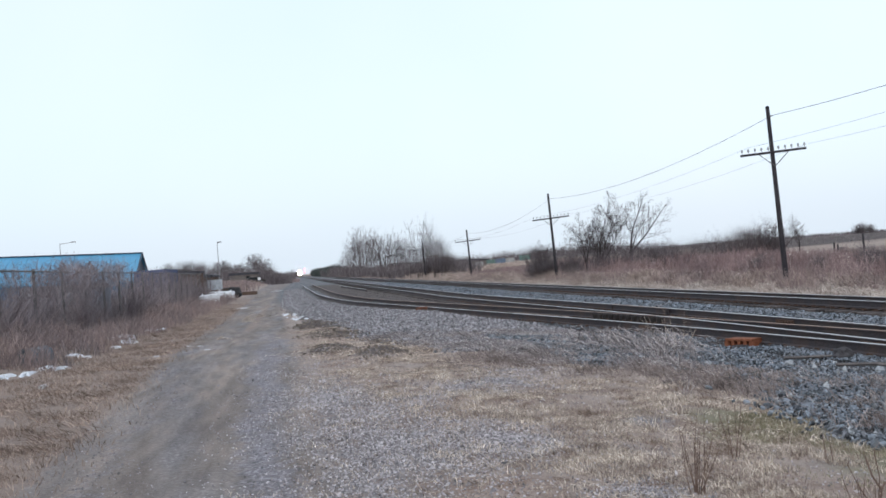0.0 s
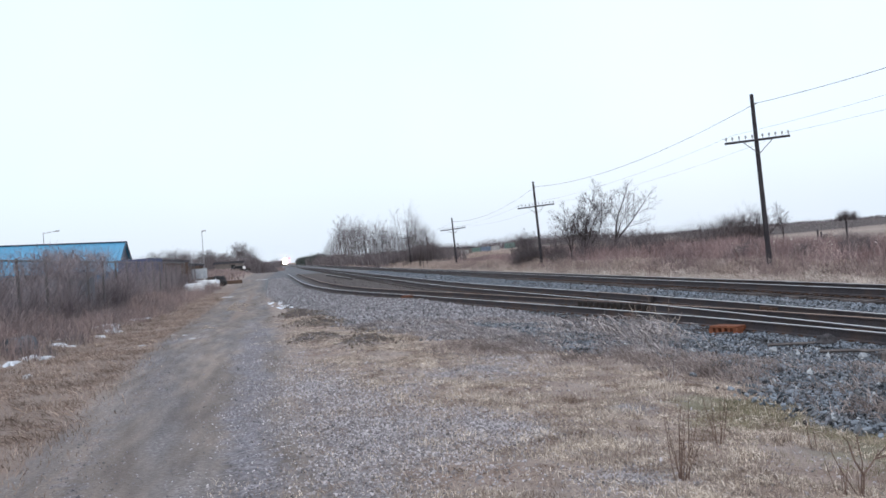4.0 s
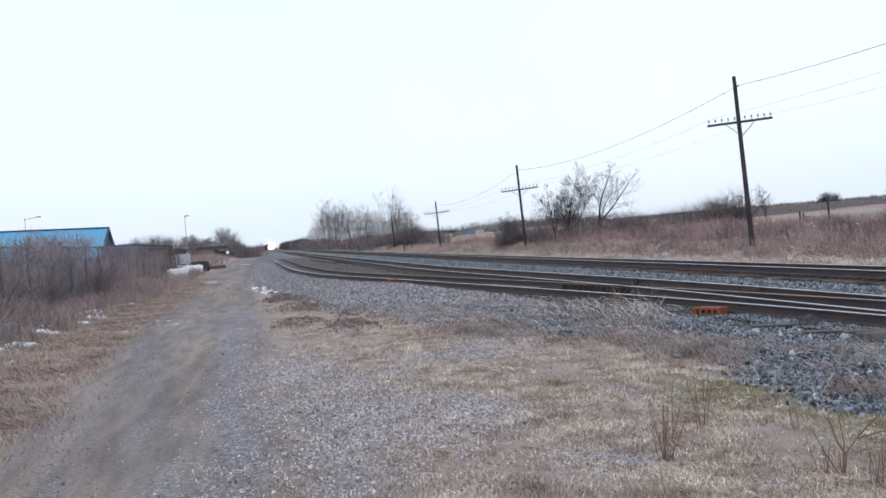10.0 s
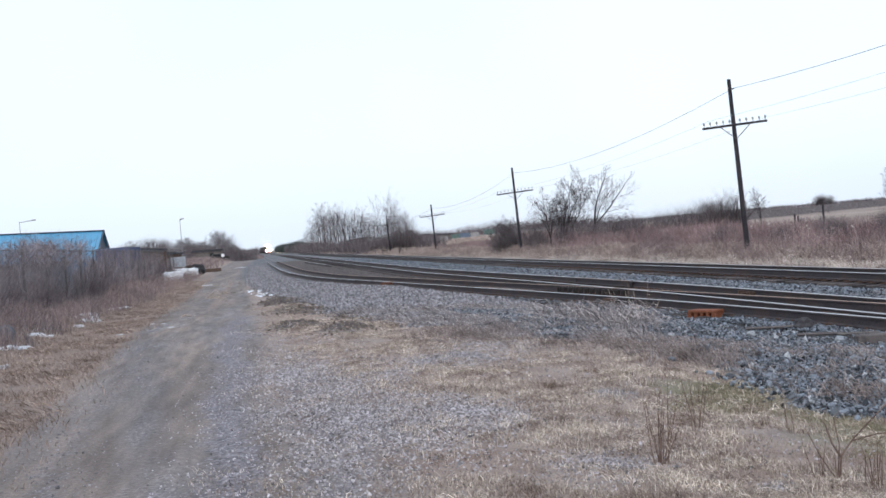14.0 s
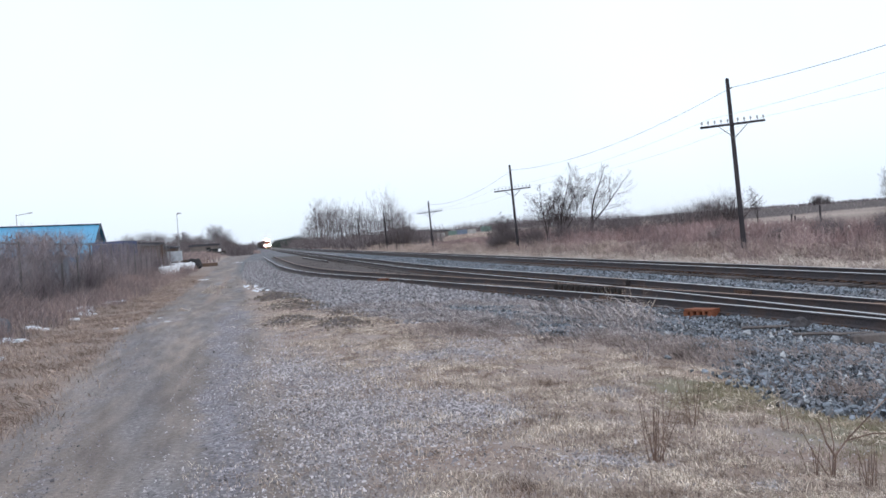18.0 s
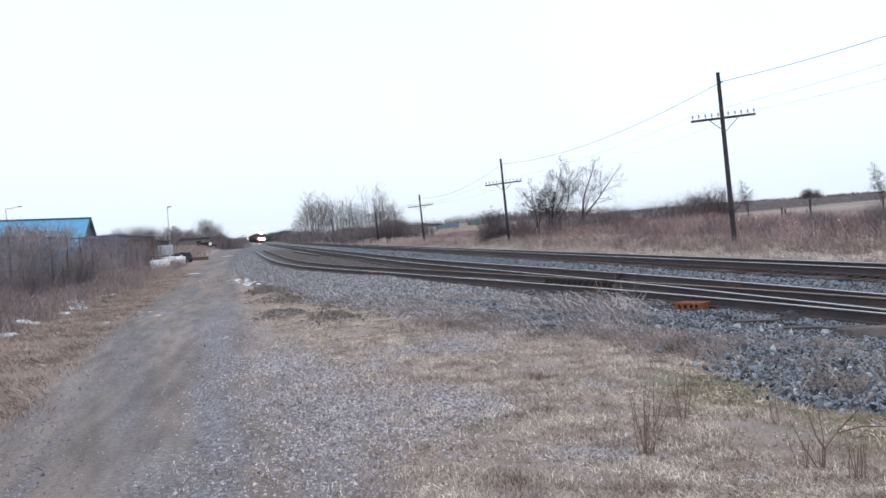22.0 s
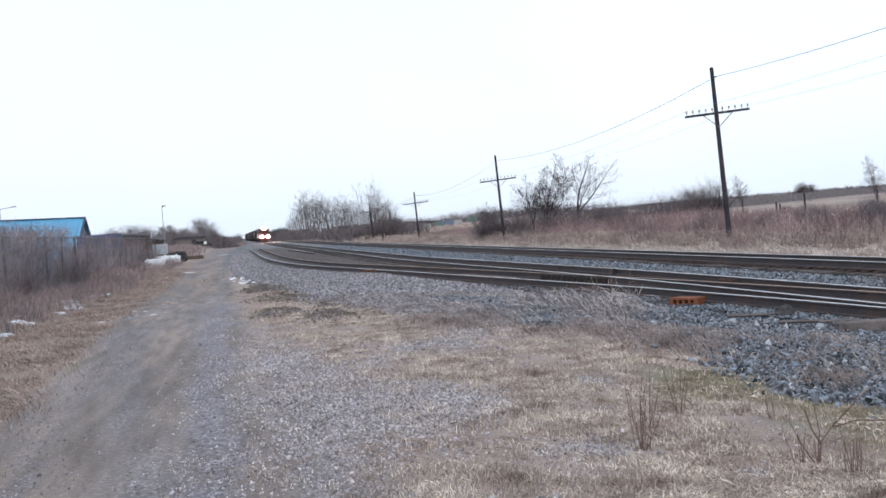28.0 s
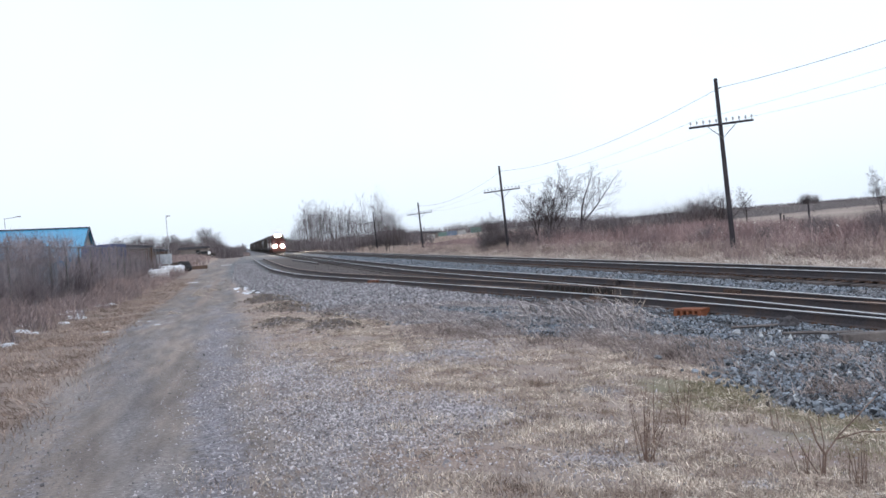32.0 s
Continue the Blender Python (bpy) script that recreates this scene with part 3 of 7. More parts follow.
def zones(x, y):
    left, right = lane_edges(y)
    lane = sstep(-0.5, 0.5, x - left) * sstep(-0.9, 0.9, right - x + 0.2)
    lane = np.maximum(lane, (0.30 + 0.22 * sstep(17, 12, y)) * sstep(0.0, 1.0, x - left) * sstep(-0.8, 0.8, 1.5 - x))
    lane = np.maximum(lane, 0.75 * sstep(60, 80, y) * sstep(-5.5, -4, x) * sstep(3, 1, x))
    soft = 0.6 + 1.3 * sstep(35, 80, y)
    ballast = sstep(0.0, 1.0, (x - ballast_foot(y)) / (2 * soft) + 0.5) * sstep(0.5, -0.5, x - 17.6)
    straw = np.maximum(sstep(-8.5, -7.5, x) * (x < 17), sstep(17.2, 18.2, x) * sstep(30, 24, x))
    straw = straw * sstep(400, 200, y)
    # bare soil: mounds at the ballast foot, oily track beds, a ploughed strip on the far rise
    dirt = np.zeros_like(x)
    for mx, my, r, h in MOUNDS[:4]:
        dirt = np.maximum(dirt, 0.88 * np.exp(-((x - mx) ** 2 + 0.2 * (y - my) ** 2) / (1.9 * r * r)))
    dirt = np.maximum(dirt, (0.58 + 0.2 * np.sin(y * 1.3)) * np.exp(-((x - ballast_foot(y) + 0.2) / 0.4) ** 2) * (y > 21) * (y < 50))
    for c in (near_x(y), np.full_like(x, FAR_X)):
        dirt = np.maximum(dirt, 0.72 * sstep(1.45, 0.9, np.abs(x - c)))
    dirt = np.maximum(dirt, 0.66 * sstep(1.4, 0.9, np.abs(x - siding_x(y))) * (y < 90))
    dirt = np.maximum(dirt, 0.9 * sstep(-0.2, 0.4, x - siding_x(y)) * sstep(0.2, -0.4, x - near_x(y)) * sstep(26, 36, y) * sstep(210, 150, y))
    dirt = np.maximum(dirt, sstep(146, 160, np.hypot(x, y) + 5 * np.sin(x * 0.13) + 3 * np.sin(y * 0.31)) * sstep(46, 58, x - 0.1 * y))
    return lane, ballast, straw, dirt


make_ground()


# ---- tracks ----
RAIL_SECTION = [(-0.075, -0.185), (-0.075, -0.172), (-0.012, -0.150), (-0.010, -0.045), (-0.036, -0.036), (-0.036, -0.006), (-0.028, 0.0),
                (0.028, 0.0), (0.036, -0.006), (0.036, -0.036), (0.010, -0.045), (0.012, -0.150), (0.075, -0.172), (0.075, -0.185)]


def rail(name, path, track, head, ends=0.0, label=""):
    """A flat-bottomed rail along a path of (x, y, z of the head)."""
    p = np.array(path, float)
    d = np.gradient(p[:, :2], axis=0)
    d /= np.linalg.norm(d, axis=1)[:, None]
    n = np.stack([d[:, 1], -d[:, 0]], 1)
    k = len(RAIL_SECTION)
    V, F, mi = [], [], []
    for (x, y, z), (ax, ay) in zip(p, n):
        V += [(x + ax * u, y + ay * u, z + w) for u, w in RAIL_SECTION]
    for i in range(len(p) - 1):
        for j in range(k):
            a, b, c, e = i * k + j, i * k + (j + 1) % k, (i + 1) * k + (j + 1) % k, (i + 1) * k + j
            F += [(a, b, c), (a, c, e)]
            mi += [1 if j in (5, 6, 7) else 0] * 2
    for base, flip in ((0, 1), ((len(p) - 1) * k, -1)):
        F += [(base, base + j, base + j + 1)[::flip] for j in range(1, k - 1)]
        mi += [0] * (k - 2)
    me = tri_mesh(name, V, F, [M["rail"], head], mi)
    ob = new(name, me)
    ob.parent = track
    ob["label"] = label or "rusty rail with a worn bright head"
    return ob


def graded(y0, y1):
    """Stations close together nearby and wide apart far off."""
    out, y = [], y0
    while y < y1:
        out.append(y)
        y += 1.0 if y < 120 else 25.0
    return np.array(out + [y1])


def path_on(fx, off, y0, y1, z, dz=0.0):
    ys = graded(y0, y1)
    xs = np.asarray(fx(ys), float) * np.ones_like(ys)
    sl = np.gradient(xs, ys)
    return [(x + off / math.hypot(1, s), y - off * s / math.hypot(1, s), z + dz) for x, y, s in zip(xs, ys, sl)]


far_track = tagged(empty("railway_track"), "far straight railway track with worn shiny rails on timber ties", "railway track", kind="structure")
near_track = tagged(empty("railway_track"), "near railway track with shiny rails and dark timber ties", "railway track", kind="structure")
siding = tagged(empty("railway_track"), "curved siding track leaving the main track at a turnout", "railway track", kind="structure")

CANT = 0.03
for side in (-1, 1):
    rail("rail", path_on(lambda y: FAR_X, side * GAUGE / 2, -40, 2000, FAR_RAIL_Z, -side * CANT), far_track, M["railhead"])
    rail("rail", path_on(near_x, side * GAUGE / 2, -40, 2000, RAIL_Z), near_track, M["railhead"])
rail("rail", path_on(siding_x, -GAUGE / 2, 9.0, 175, RAIL_Z + 0.002), siding, M["railhead"])
rail("rail", path_on(siding_x, GAUGE / 2, 9.0, 175, RAIL_Z + 0.002), siding, M["rusthead"], label="rusty brown closure rail")


def tie_mesh(length, name="tie"):
    bm = bmesh.new()
    box(bm, -length / 2, length / 2, -0.115, 0.115, -0.18, 0.0, 0.012)
    me = bpy.data.meshes.new(name)
    bm.to_mesh(me)
    bm.free()
    me.materials.append(M["tie"])
    return me


def plate_mesh():
    bm = bmesh.new()
    box(bm, -0.17, 0.17, -0.095, 0.095, 0.0, 0.016, 0.004)
    for sx, sy in ((-0.11, -0.05), (0.11, 0.05), (-0.11, 0.05), (0.11, -0.05)):
        box(bm, sx - 0.015, sx + 0.015, sy - 0.015, sy + 0.015, 0.016, 0.045)
    me = bpy.data.meshes.new("tie_plate")
    bm.to_mesh(me)
    bm.free()
    me.materials.append(M["plate"])
    return me


def lay_ties():
    rnd = random.Random(4)
    short, long_ = tie_mesh(2.6), tie_mesh(4.3)
    pm = plate_mesh()
    mid = tie_mesh(3.4)
    for track, fx, z, y0, y1, far_y in ((far_track, lambda y: FAR_X, FAR_RAIL_Z, 16, 96, 330), (near_track, near_x, RAIL_Z, 10, 92, 330), (siding, siding_x, RAIL_Z, 40, 120, 175)):
        y = y0
        rest = bmesh.new()
        tz = z - 0.185 - 0.016
        while y < far_y:
            x = float(fx(y))
            slope = float(fx(y + 0.5) - fx(y - 0.5)) if track is not far_track else 0.0
            me, dx = short, rnd.uniform(-0.05, 0.05)
            if track is near_track and 11 < y < 40:        # long turnout ties carry both tracks
                gap = float(near_x(y) - siding_x(y))
                me = mid if gap < 1.2 else long_
                dx = -gap / 2
            turn = pose(x + dx, y, tz + rnd.uniform(-0.012, 0.006), 0, 0, -math.degrees(math.atan(slope)) + rnd.uniform(-1.2, 1.2))
            if y < y1:
                under("tie", me, track, turn)
                for side in (-1, 1):
                    if y < 60:
                        under("tie_plate", pm, track, pose(x + side * GAUGE / 2, y, tz + 0.001))
                        if track is near_track and 11 < y < 40:
                            under("tie_plate", pm, track, pose(float(siding_x(y)) + side * GAUGE / 2, y, tz + 0.0015))
            else:
                box(rest, -1.3, 1.3, -0.115, 0.115, -0.18, 0.0, 0, turn)
            y += 0.53 if track is not siding else 0.56
        tagged(part("far_ties", rest, M["tie"], track), kind="stuff")


def fittings():
    """Turnout pieces: frog, guard rails, joint bars, heel blocks."""
    frog_y = 34.0
    bm = bmesh.new()
    for dy in np.arange(-2.6, 2.7, 0.45):
        y = frog_y + dy
        x = float(near_x(y)) - GAUGE / 2
        box(bm, x - 0.16, x + 0.22, y - 0.10, y + 0.10, RAIL_Z - 0.17, RAIL_Z - 0.06, 0.01)
    part("frog", bm, M["plate"], siding, "dark bolted crossing frog with filler blocks")
    for fx, off, y0, y1 in ((near_x, GAUGE / 2 - 0.11, 31.5, 36.5), (siding_x, -GAUGE / 2 + 0.11, 31.5, 36.5)):
        rail("guard_rail", path_on(fx, off, y0, y1, RAIL_Z + 0.012), siding, M["rusthead"], label="short rusty guard rail")
    for fx, off, y, tr in ((near_x, GAUGE / 2 - 0.035, 24.2, near_track), (near_x, -GAUGE / 2 - 0.035, 17.6, near_track), (near_x, GAUGE / 2 - 0.035, 18.2, near_track), (siding_x, -GAUGE / 2 - 0.04, 26.0, siding)):
        x = float(fx(y)) + off
        bm = bmesh.new()
        box(bm, x - 0.03, x + 0.0, y - 0.45, y + 0.45, RAIL_Z - 0.15, RAIL_Z - 0.05, 0.008)
        for k in range(6):
            yb = y - 0.37 + k * 0.148
            rod(bm, (x - 0.055, yb, RAIL_Z - 0.10), (x - 0.02, yb, RAIL_Z - 0.10), 0.02, sides=6)
        part("joint_bar", bm, M["plate"], tr, "bolted rusty joint bar")


lay_ties()
fittings()


# ---- pole line ----
POLES = [(21.52, 45.4, 7.46, 5.46), (21.5, 86.6, 6.66, 4.68), (21.45, 128.0, 5.42, 4.12), (21.2, 169.5, 5.7, 4.1), (21.2, 211.0, 5.6, 4.0), (21.2, 252.0, 5.4, 3.9), (21.3, 4.0, 8.6, 6.5)]
LEAN = 2.0


def telegraph_pole(x, y, top, arm, lean):
    g = float(height(x, y))
    th = empty("telegraph_pole", pose(x, y, g, 0, -lean, 0))
    tagged(th, "dark weathered wooden telegraph pole with one crossarm", "utility pole", "telegraph poles along the railway")
    h, a = top - g, arm - g
    bm = bmesh.new()
    rod(bm, (0, 0, -0.4), (0, 0, h), 0.122, 0.082, 12)
    rod(bm, (0, 0, h), (0, 0, h + 0.04), 0.090, 0.04, 12)
    part("post", bm, M["pole"], th)
    bm = bmesh.new()
    box(bm, -1.525, 1.525, -0.17, -0.08, a - 0.05, a + 0.05, 0.01, pose(0, 0, a, 0, -1.6, 0) @ pose(0, 0, -a))
    arm_ob = part("crossarm", bm, M["pole"], th)
    for s in (-1, 1):
        bm = bmesh.new()
        rod(bm, (0, -0.15, a - 0.62), (s * 0.68, -0.16, a - 0.05 + s * 0.02), 0.018, sides=6)
        part("brace", bm, M["fence"], th)
    pins = [-1.45, -1.16, -0.85, -0.55, -0.24, 0.24, 0.55, 0.85, 1.16, 1.45]
    for px in pins:
        bm = bmesh.new()
        z = a + 0.06 + px * 0.028
        rod(bm, (px, -0.14, z), (px, -0.14, z + 0.09), 0.014, sides=6)
        rod(bm, (px, -0.14, z + 0.08), (px, -0.14, z + 0.19), 0.05, 0.035, 8)
        part("insulator", bm, M["glassy"], arm_ob, "grey glass insulator on a pin")
    bm = bmesh.new()
    rod(bm, (-0.02, -0.13, h - 0.45), (0.10, -0.22, h - 0.40), 0.03, sides=6)
    part("wire_bracket", bm, M["fence"], th)
    return th


for px, py, top, arm in POLES:
    telegraph_pole(px, py, top, arm, LEAN)


def wire(name, a, b, sag, r, label, mat="wire"):
    """A sagging wire between two fixings."""
    a, b = Vector(a), Vector(b)
    n, sides = 22, 4
    V, F = [], []
    side = (b - a).cross(Vector((0, 0, 1))).normalized()
    for i in range(n + 1):
        u = i / n
        p = a.lerp(b, u) - Vector((0, 0, 4 * sag * u * (1 - u)))
        for k in range(sides):
            w = 2 * math.pi * k / sides
            V.append(p + side * (r * math.cos(w)) + Vector((0, 0, r * math.sin(w))))
    for i in range(n):
        for k in range(sides):
            q = [i * sides + k, i * sides + (k + 1) % sides, (i + 1) * sides + (k + 1) % sides, (i + 1) * sides + k]
            F += [(q[0], q[1], q[2]), (q[0], q[2], q[3])]
    tagged(new(name, tri_mesh(name, V, F, [M[mat]], smooth=True)), label, "wire", "wires between the telegraph poles")


order = [POLES[6]] + POLES[:6]
for p, q in zip(order[:-1], order[1:]):
    def fix(pl, px, dz):
        s = math.tan(radians(LEAN))
        return (pl[0] + px - s * (dz - float(height(pl[0], pl[1]))), pl[1] - 0.15, dz)
    wire("overhead_wire", fix(p, 0.1, p[2] - 0.40), fix(q, 0.1, q[2] - 0.40), 0.75, 0.0105, "thick dark cable sagging between pole tops")
    for px in (-1.16, 1.45):
        wire("overhead_wire", fix(p, px, p[3] + 0.24), fix(q, px, q[3] + 0.24), 0.45, 0.005, "thin pale line wire on the crossarm insulators", "thin_wire")


# ---- blue building behind the fence ----
def blue_building():
    m = pose(-24.63, 125.0, float(height(-24.5, 124)), 0, 2.1, 2)
    th = tagged(empty("industrial_shed", m), "long low shed with a bright sky-blue sheet metal roof", "building")
    L0, L1, w = -42.0, 8.6, 9.0
    ridge, eave = 5.85, 2.75
    bm = bmesh.new()
    prism(bm, [(L0, 0), (L1 - 0.3, 0), (L1 - 0.3, eave), (L0, eave)], -w + 0.4, w - 0.4)
    part("wall", bm, M["wall_blue"], th)
    for s in (-1, 1):
        bm = bmesh.new()
        vs = [bm.verts.new(c) for c in ((L0, 0, ridge), (L1, 0, ridge), (L1, s * w, eave), (L0, s * w, eave))]
        vs2 = [bm.verts.new(v.co - Vector((0, 0, 0.12))) for v in vs]
        bm.faces.new(vs)
        bm.faces.new(vs2[::-1])
        for i in range(4):
            bm.faces.new((vs[i], vs2[i], vs2[(i + 1) % 4], vs[(i + 1) % 4]))
        bmesh.ops.recalc_face_normals(bm, faces=list(bm.faces))
        slope = part("roof", bm, M["roof_blue"], th, "ribbed sky-blue sheet metal roof slope")
        if s < 0:
            b = bmesh.new()
            bmesh.ops.create_cube(b, size=1.0)
            for v in b.verts:
                yy = (v.co.y + 0.5) * w
                v.co = Vector((v.co.x * 0.05, -yy, ridge - (ridge - eave) / w * yy + (v.co.z + 0.5) * 0.05))
            rib = bpy.data.meshes.new("rib")
            b.to_mesh(rib)
            b.free()
            rib.materials.append(M["roof_blue"])
            for k in range(int((L1 - L0) / 0.6)):
                under("rib", rib, slope, pose(L0 + 0.3 + k * 0.6, 0, 0))
    bm = bmesh.new()
    box(bm, L0, L1 + 0.1, -0.22, 0.22, ridge + 0.0, ridge + 0.12)
    part("ridge_cap", bm, M["trim_dark"], th)
    bm = bmesh.new()
    vs = [bm.verts.new(c) for c in ((L1 - 0.25, -w + 0.4, eave), (L1 - 0.25, w - 0.4, eave), (L1 - 0.25, 0, ridge - 0.1))]
    vs2 = [bm.verts.new(v.co - Vector((0.15, 0, 0))) for v in vs]
    bm.faces.new(vs)
    bm.faces.new(vs2[::-1])
    for i in range(3):
        bm.faces.new((vs[i], vs2[i], vs2[(i + 1) % 3], vs[(i + 1) % 3]))
    bmesh.ops.recalc_face_normals(bm, faces=list(bm.faces))
    part("gable", bm, M["trim_dark"], th, "dark gable end")
    for s in (-1, 1):
        bm = bmesh.new()
        a, c = Vector((L1, 0, ridge + 0.02)), Vector((L1, s * w, eave + 0.02))
        rod(bm, a, c, 0.10, sides=4)
        part("rake_trim", bm, M["trim_dark"], th)


blue_building()


# ---- fence ----
FENCE_X = -7.8


def chain_link_fence():
    th = tagged(empty("chain_link_fence"), "tall dull chain-link fence overgrown with dead vines", "fence", kind="structure")
    posts = [22.6 + 4.3 * k for k in range(22)]
    for y in posts:
        g = float(height(FENCE_X, y))
        bm = bmesh.new()
        rod(bm, (FENCE_X, y, g - 0.2), (FENCE_X, y, 2.36), 0.05, sides=8)
        rod(bm, (FENCE_X, y, 2.36), (FENCE_X, y, 2.42), 0.06, 0.02, sides=8)
        post = part("post", bm, M["fence"], th)
        bm = bmesh.new()
        for z in (0.4, 1.2, 2.0):
            rod(bm, (FENCE_X + 0.045, y, z - 0.02), (FENCE_X + 0.045, y, z + 0.02), 0.035, sides=6)
        part("tie_clamp", bm, M["fence"], post)
    for a, b in zip(posts[:-1], posts[1:]):
        bm = bmesh.new()
        rod(bm, (FENCE_X, a, 2.34), (FENCE_X, b, 2.34), 0.028, sides=6)
        part("top_rail", bm, M["fence"], th)
    # wire mesh: two sets of slanting wires
    V, F = [], []
    y0, y1, z0, z1, cell, t = posts[0], posts[-1], -0.2, 2.32, 0.07, 0.0035
    h = z1 - z0
    for s in (-1, 1):
        for k in range(int((y1 - y0) / cell)):
            ya = y0 + k * cell
            yb = min(max(ya + s * h, y0), y1)
            zb = z0 + abs(yb - ya)
            b = len(V)
            V += [(FENCE_X + s * 0.004, ya - t, z0), (FENCE_X + s * 0.004, ya + t, z0), (FENCE_X + s * 0.004, yb + t, zb), (FENCE_X + s * 0.004, yb - t, zb)]
            F += [(b, b + 1, b + 2), (b, b + 2, b + 3)]
    ob = new("wire_mesh", tri_mesh("wire_mesh", V, F, [M["fence"]]))
    ob.parent = th
    ob["kind"] = "stuff"


chain_link_fence()


# ---- plants ----
def blades(rng, x, y, z, h, w, lean=0.5, bend=0.4):
    """Grass blades: bent tapering strips, three triangles each."""
    n = len(x)
    yaw = rng.uniform(0, 2 * np.pi, n)
    dirx, diry = np.cos(yaw), np.sin(yaw)
    face = rng.uniform(-0.9, 0.9, n)                 # broad side more or less towards the lane
    px, py = np.cos(face), np.sin(face)
    out = lean * h * rng.uniform(0, 1, n)
    V = np.zeros((n, 5, 3))
    for k, s in ((0, -1), (1, 1)):
        V[:, k] = np.stack([x + s * px * w / 2, y + s * py * w / 2, z - 0.01], 1)
    mz = h * 0.58
    for k, s in ((2, -1), (3, 1)):
        V[:, k] = np.stack([x + dirx * out * 0.35 + s * px * w * 0.35, y + diry * out * 0.35 + s * py * w * 0.35, z + mz], 1)
    V[:, 4] = np.stack([x + dirx * out * (1 + bend), y + diry * out * (1 + bend), z + h * (1 - 0.3 * rng.uniform(0, 1, n) * bend)], 1)
    return V.reshape(-1, 3), blade_faces(n)


def blade_faces(n):
    b = (np.arange(n) * 5)[:, None]
    return np.concatenate([b + np.array([[0, 1, 3]]), b + np.array([[0, 3, 2]]), b + np.array([[2, 3, 4]])])


def stems(rng, x, y, z, h, w, spread=0.5, forks=3):
    """Woody stems: a bent main ribbon with a few side twigs, all one connected piece per stem."""
    n = len(x)
    yaw = rng.uniform(0, 2 * np.pi, n)
    lean = rng.uniform(0, spread, n)
    ax, ay = np.cos(yaw) * lean, np.sin(yaw) * lean
    face = rng.uniform(-0.8, 0.8, n)
    px, py = np.cos(face), np.sin(face)
    us = np.array([0.0, 0.35, 0.7, 1.0])
    V, F = [], []
    base = np.stack([x, y, z], 1)
    pts = []
    wob = rng.normal(0, 0.06, (n, 4, 2)) * h[:, None, None]
    wob[:, 0] = 0
    for k, u in enumerate(us):
        pts.append(base + np.stack([ax * h * u * (0.6 + 0.6 * u) + wob[:, k, 0], ay * h * u * (0.6 + 0.6 * u) + wob[:, k, 1], h * u * (1 - 0.15 * lean)], 1))
    per = np.stack([px, py, np.zeros(n)], 1)
    rows = []
    for k, u in enumerate(us):
        ww = (w * (1 - 0.8 * u))[:, None]
        rows += [pts[k] - per * ww / 2, pts[k] + per * ww / 2]
    faces = []
    for k in range(3):
        a = 2 * k
        faces += [(a, a + 1, a + 3), (a, a + 3, a + 2)]
    nv = 8
    for f in range(forks):
        u = rng.uniform(0.25, 0.85, n)[:, None]
        i = np.clip((u[:, 0] * 3).astype(int), 0, 2)
        P = np.stack(pts, 1)
        p0 = P[np.arange(n), i]
        fy = rng.uniform(0, 2 * np.pi, n)
        ln = h * rng.uniform(0.2, 0.5, n)
        tip = p0 + np.stack([np.cos(fy) * ln * 0.7, np.sin(fy) * ln * 0.7, ln * rng.uniform(0.2, 0.9, n)], 1)
        off = per * (w * 0.35)[:, None]
        rows += [p0 - off, p0 + off, tip]
        faces += [(nv, nv + 1, nv + 2)]
        nv += 3
    A = np.stack(rows, 1).reshape(-1, 3)
    b = (np.arange(n) * nv)[:, None]
    F = np.concatenate([b + np.array([fc]) for fc in faces])
    return A, F


def arches(rng, x, y, z, length, rise, w, yaw=None, swing=3.2):
    """Long limp stalks that rise from the root, bend over and lie down: bent strips of six triangles."""
    n = len(x)
    yaw = rng.uniform(0, 2 * np.pi, n) if yaw is None else yaw + rng.normal(0, swing, n)
    turn = rng.normal(0, 0.5, n)
    peak = rng.uniform(0.35, 0.75, n)
    face = rng.uniform(-0.9, 0.9, n)
    px, py = np.cos(face), np.sin(face)
    rows = []
    for u, wide in ((0.0, 1.0), (0.34, 0.9), (0.7, 0.6), (1.0, 0.15)):
        a = yaw + turn * u
        cx, cy = x + np.cos(a) * length * u, y + np.sin(a) * length * u
        cz = z + rise * (1 - ((u - peak) / np.maximum(peak, 1 - peak)) ** 2) - (0.01 if u == 0 else 0)
        h = 0.5 * w * wide
        rows += [np.stack([cx - px * h, cy - py * h, cz - 0.4 * h], 1), np.stack([cx + px * h, cy + py * h, cz + 0.4 * h], 1)]
    b = (np.arange(n) * 8)[:, None]
    F = np.concatenate([b + np.array([f]) for k in (0, 2, 4) for f in ((k, k + 1, k + 3), (k, k + 3, k + 2))])
    return np.stack(rows, 1).reshape(-1, 3), F


def clumps(rng, cx, cy, per, spread):
    """Spots gathered round many centres."""
    k = rng.poisson(per, len(cx)) + 2
    ci = np.repeat(np.arange(len(cx)), k)
    r = spread[ci] if hasattr(spread, "shape") else spread
    return cx[ci] + rng.normal(0, 1, len(ci)) * r, cy[ci] + rng.normal(0, 1, len(ci)) * r, ci


def stuff(name, VF, mat, label, category):
    vs, fs, o = [], [], 0
    for V, F in VF:
        vs.append(V)
        fs.append(F + o)
        o += len(V)
    return tagged(new(name, tri_mesh(name, np.concatenate(vs), np.concatenate(fs), [mat])), label, category, kind="stuff")


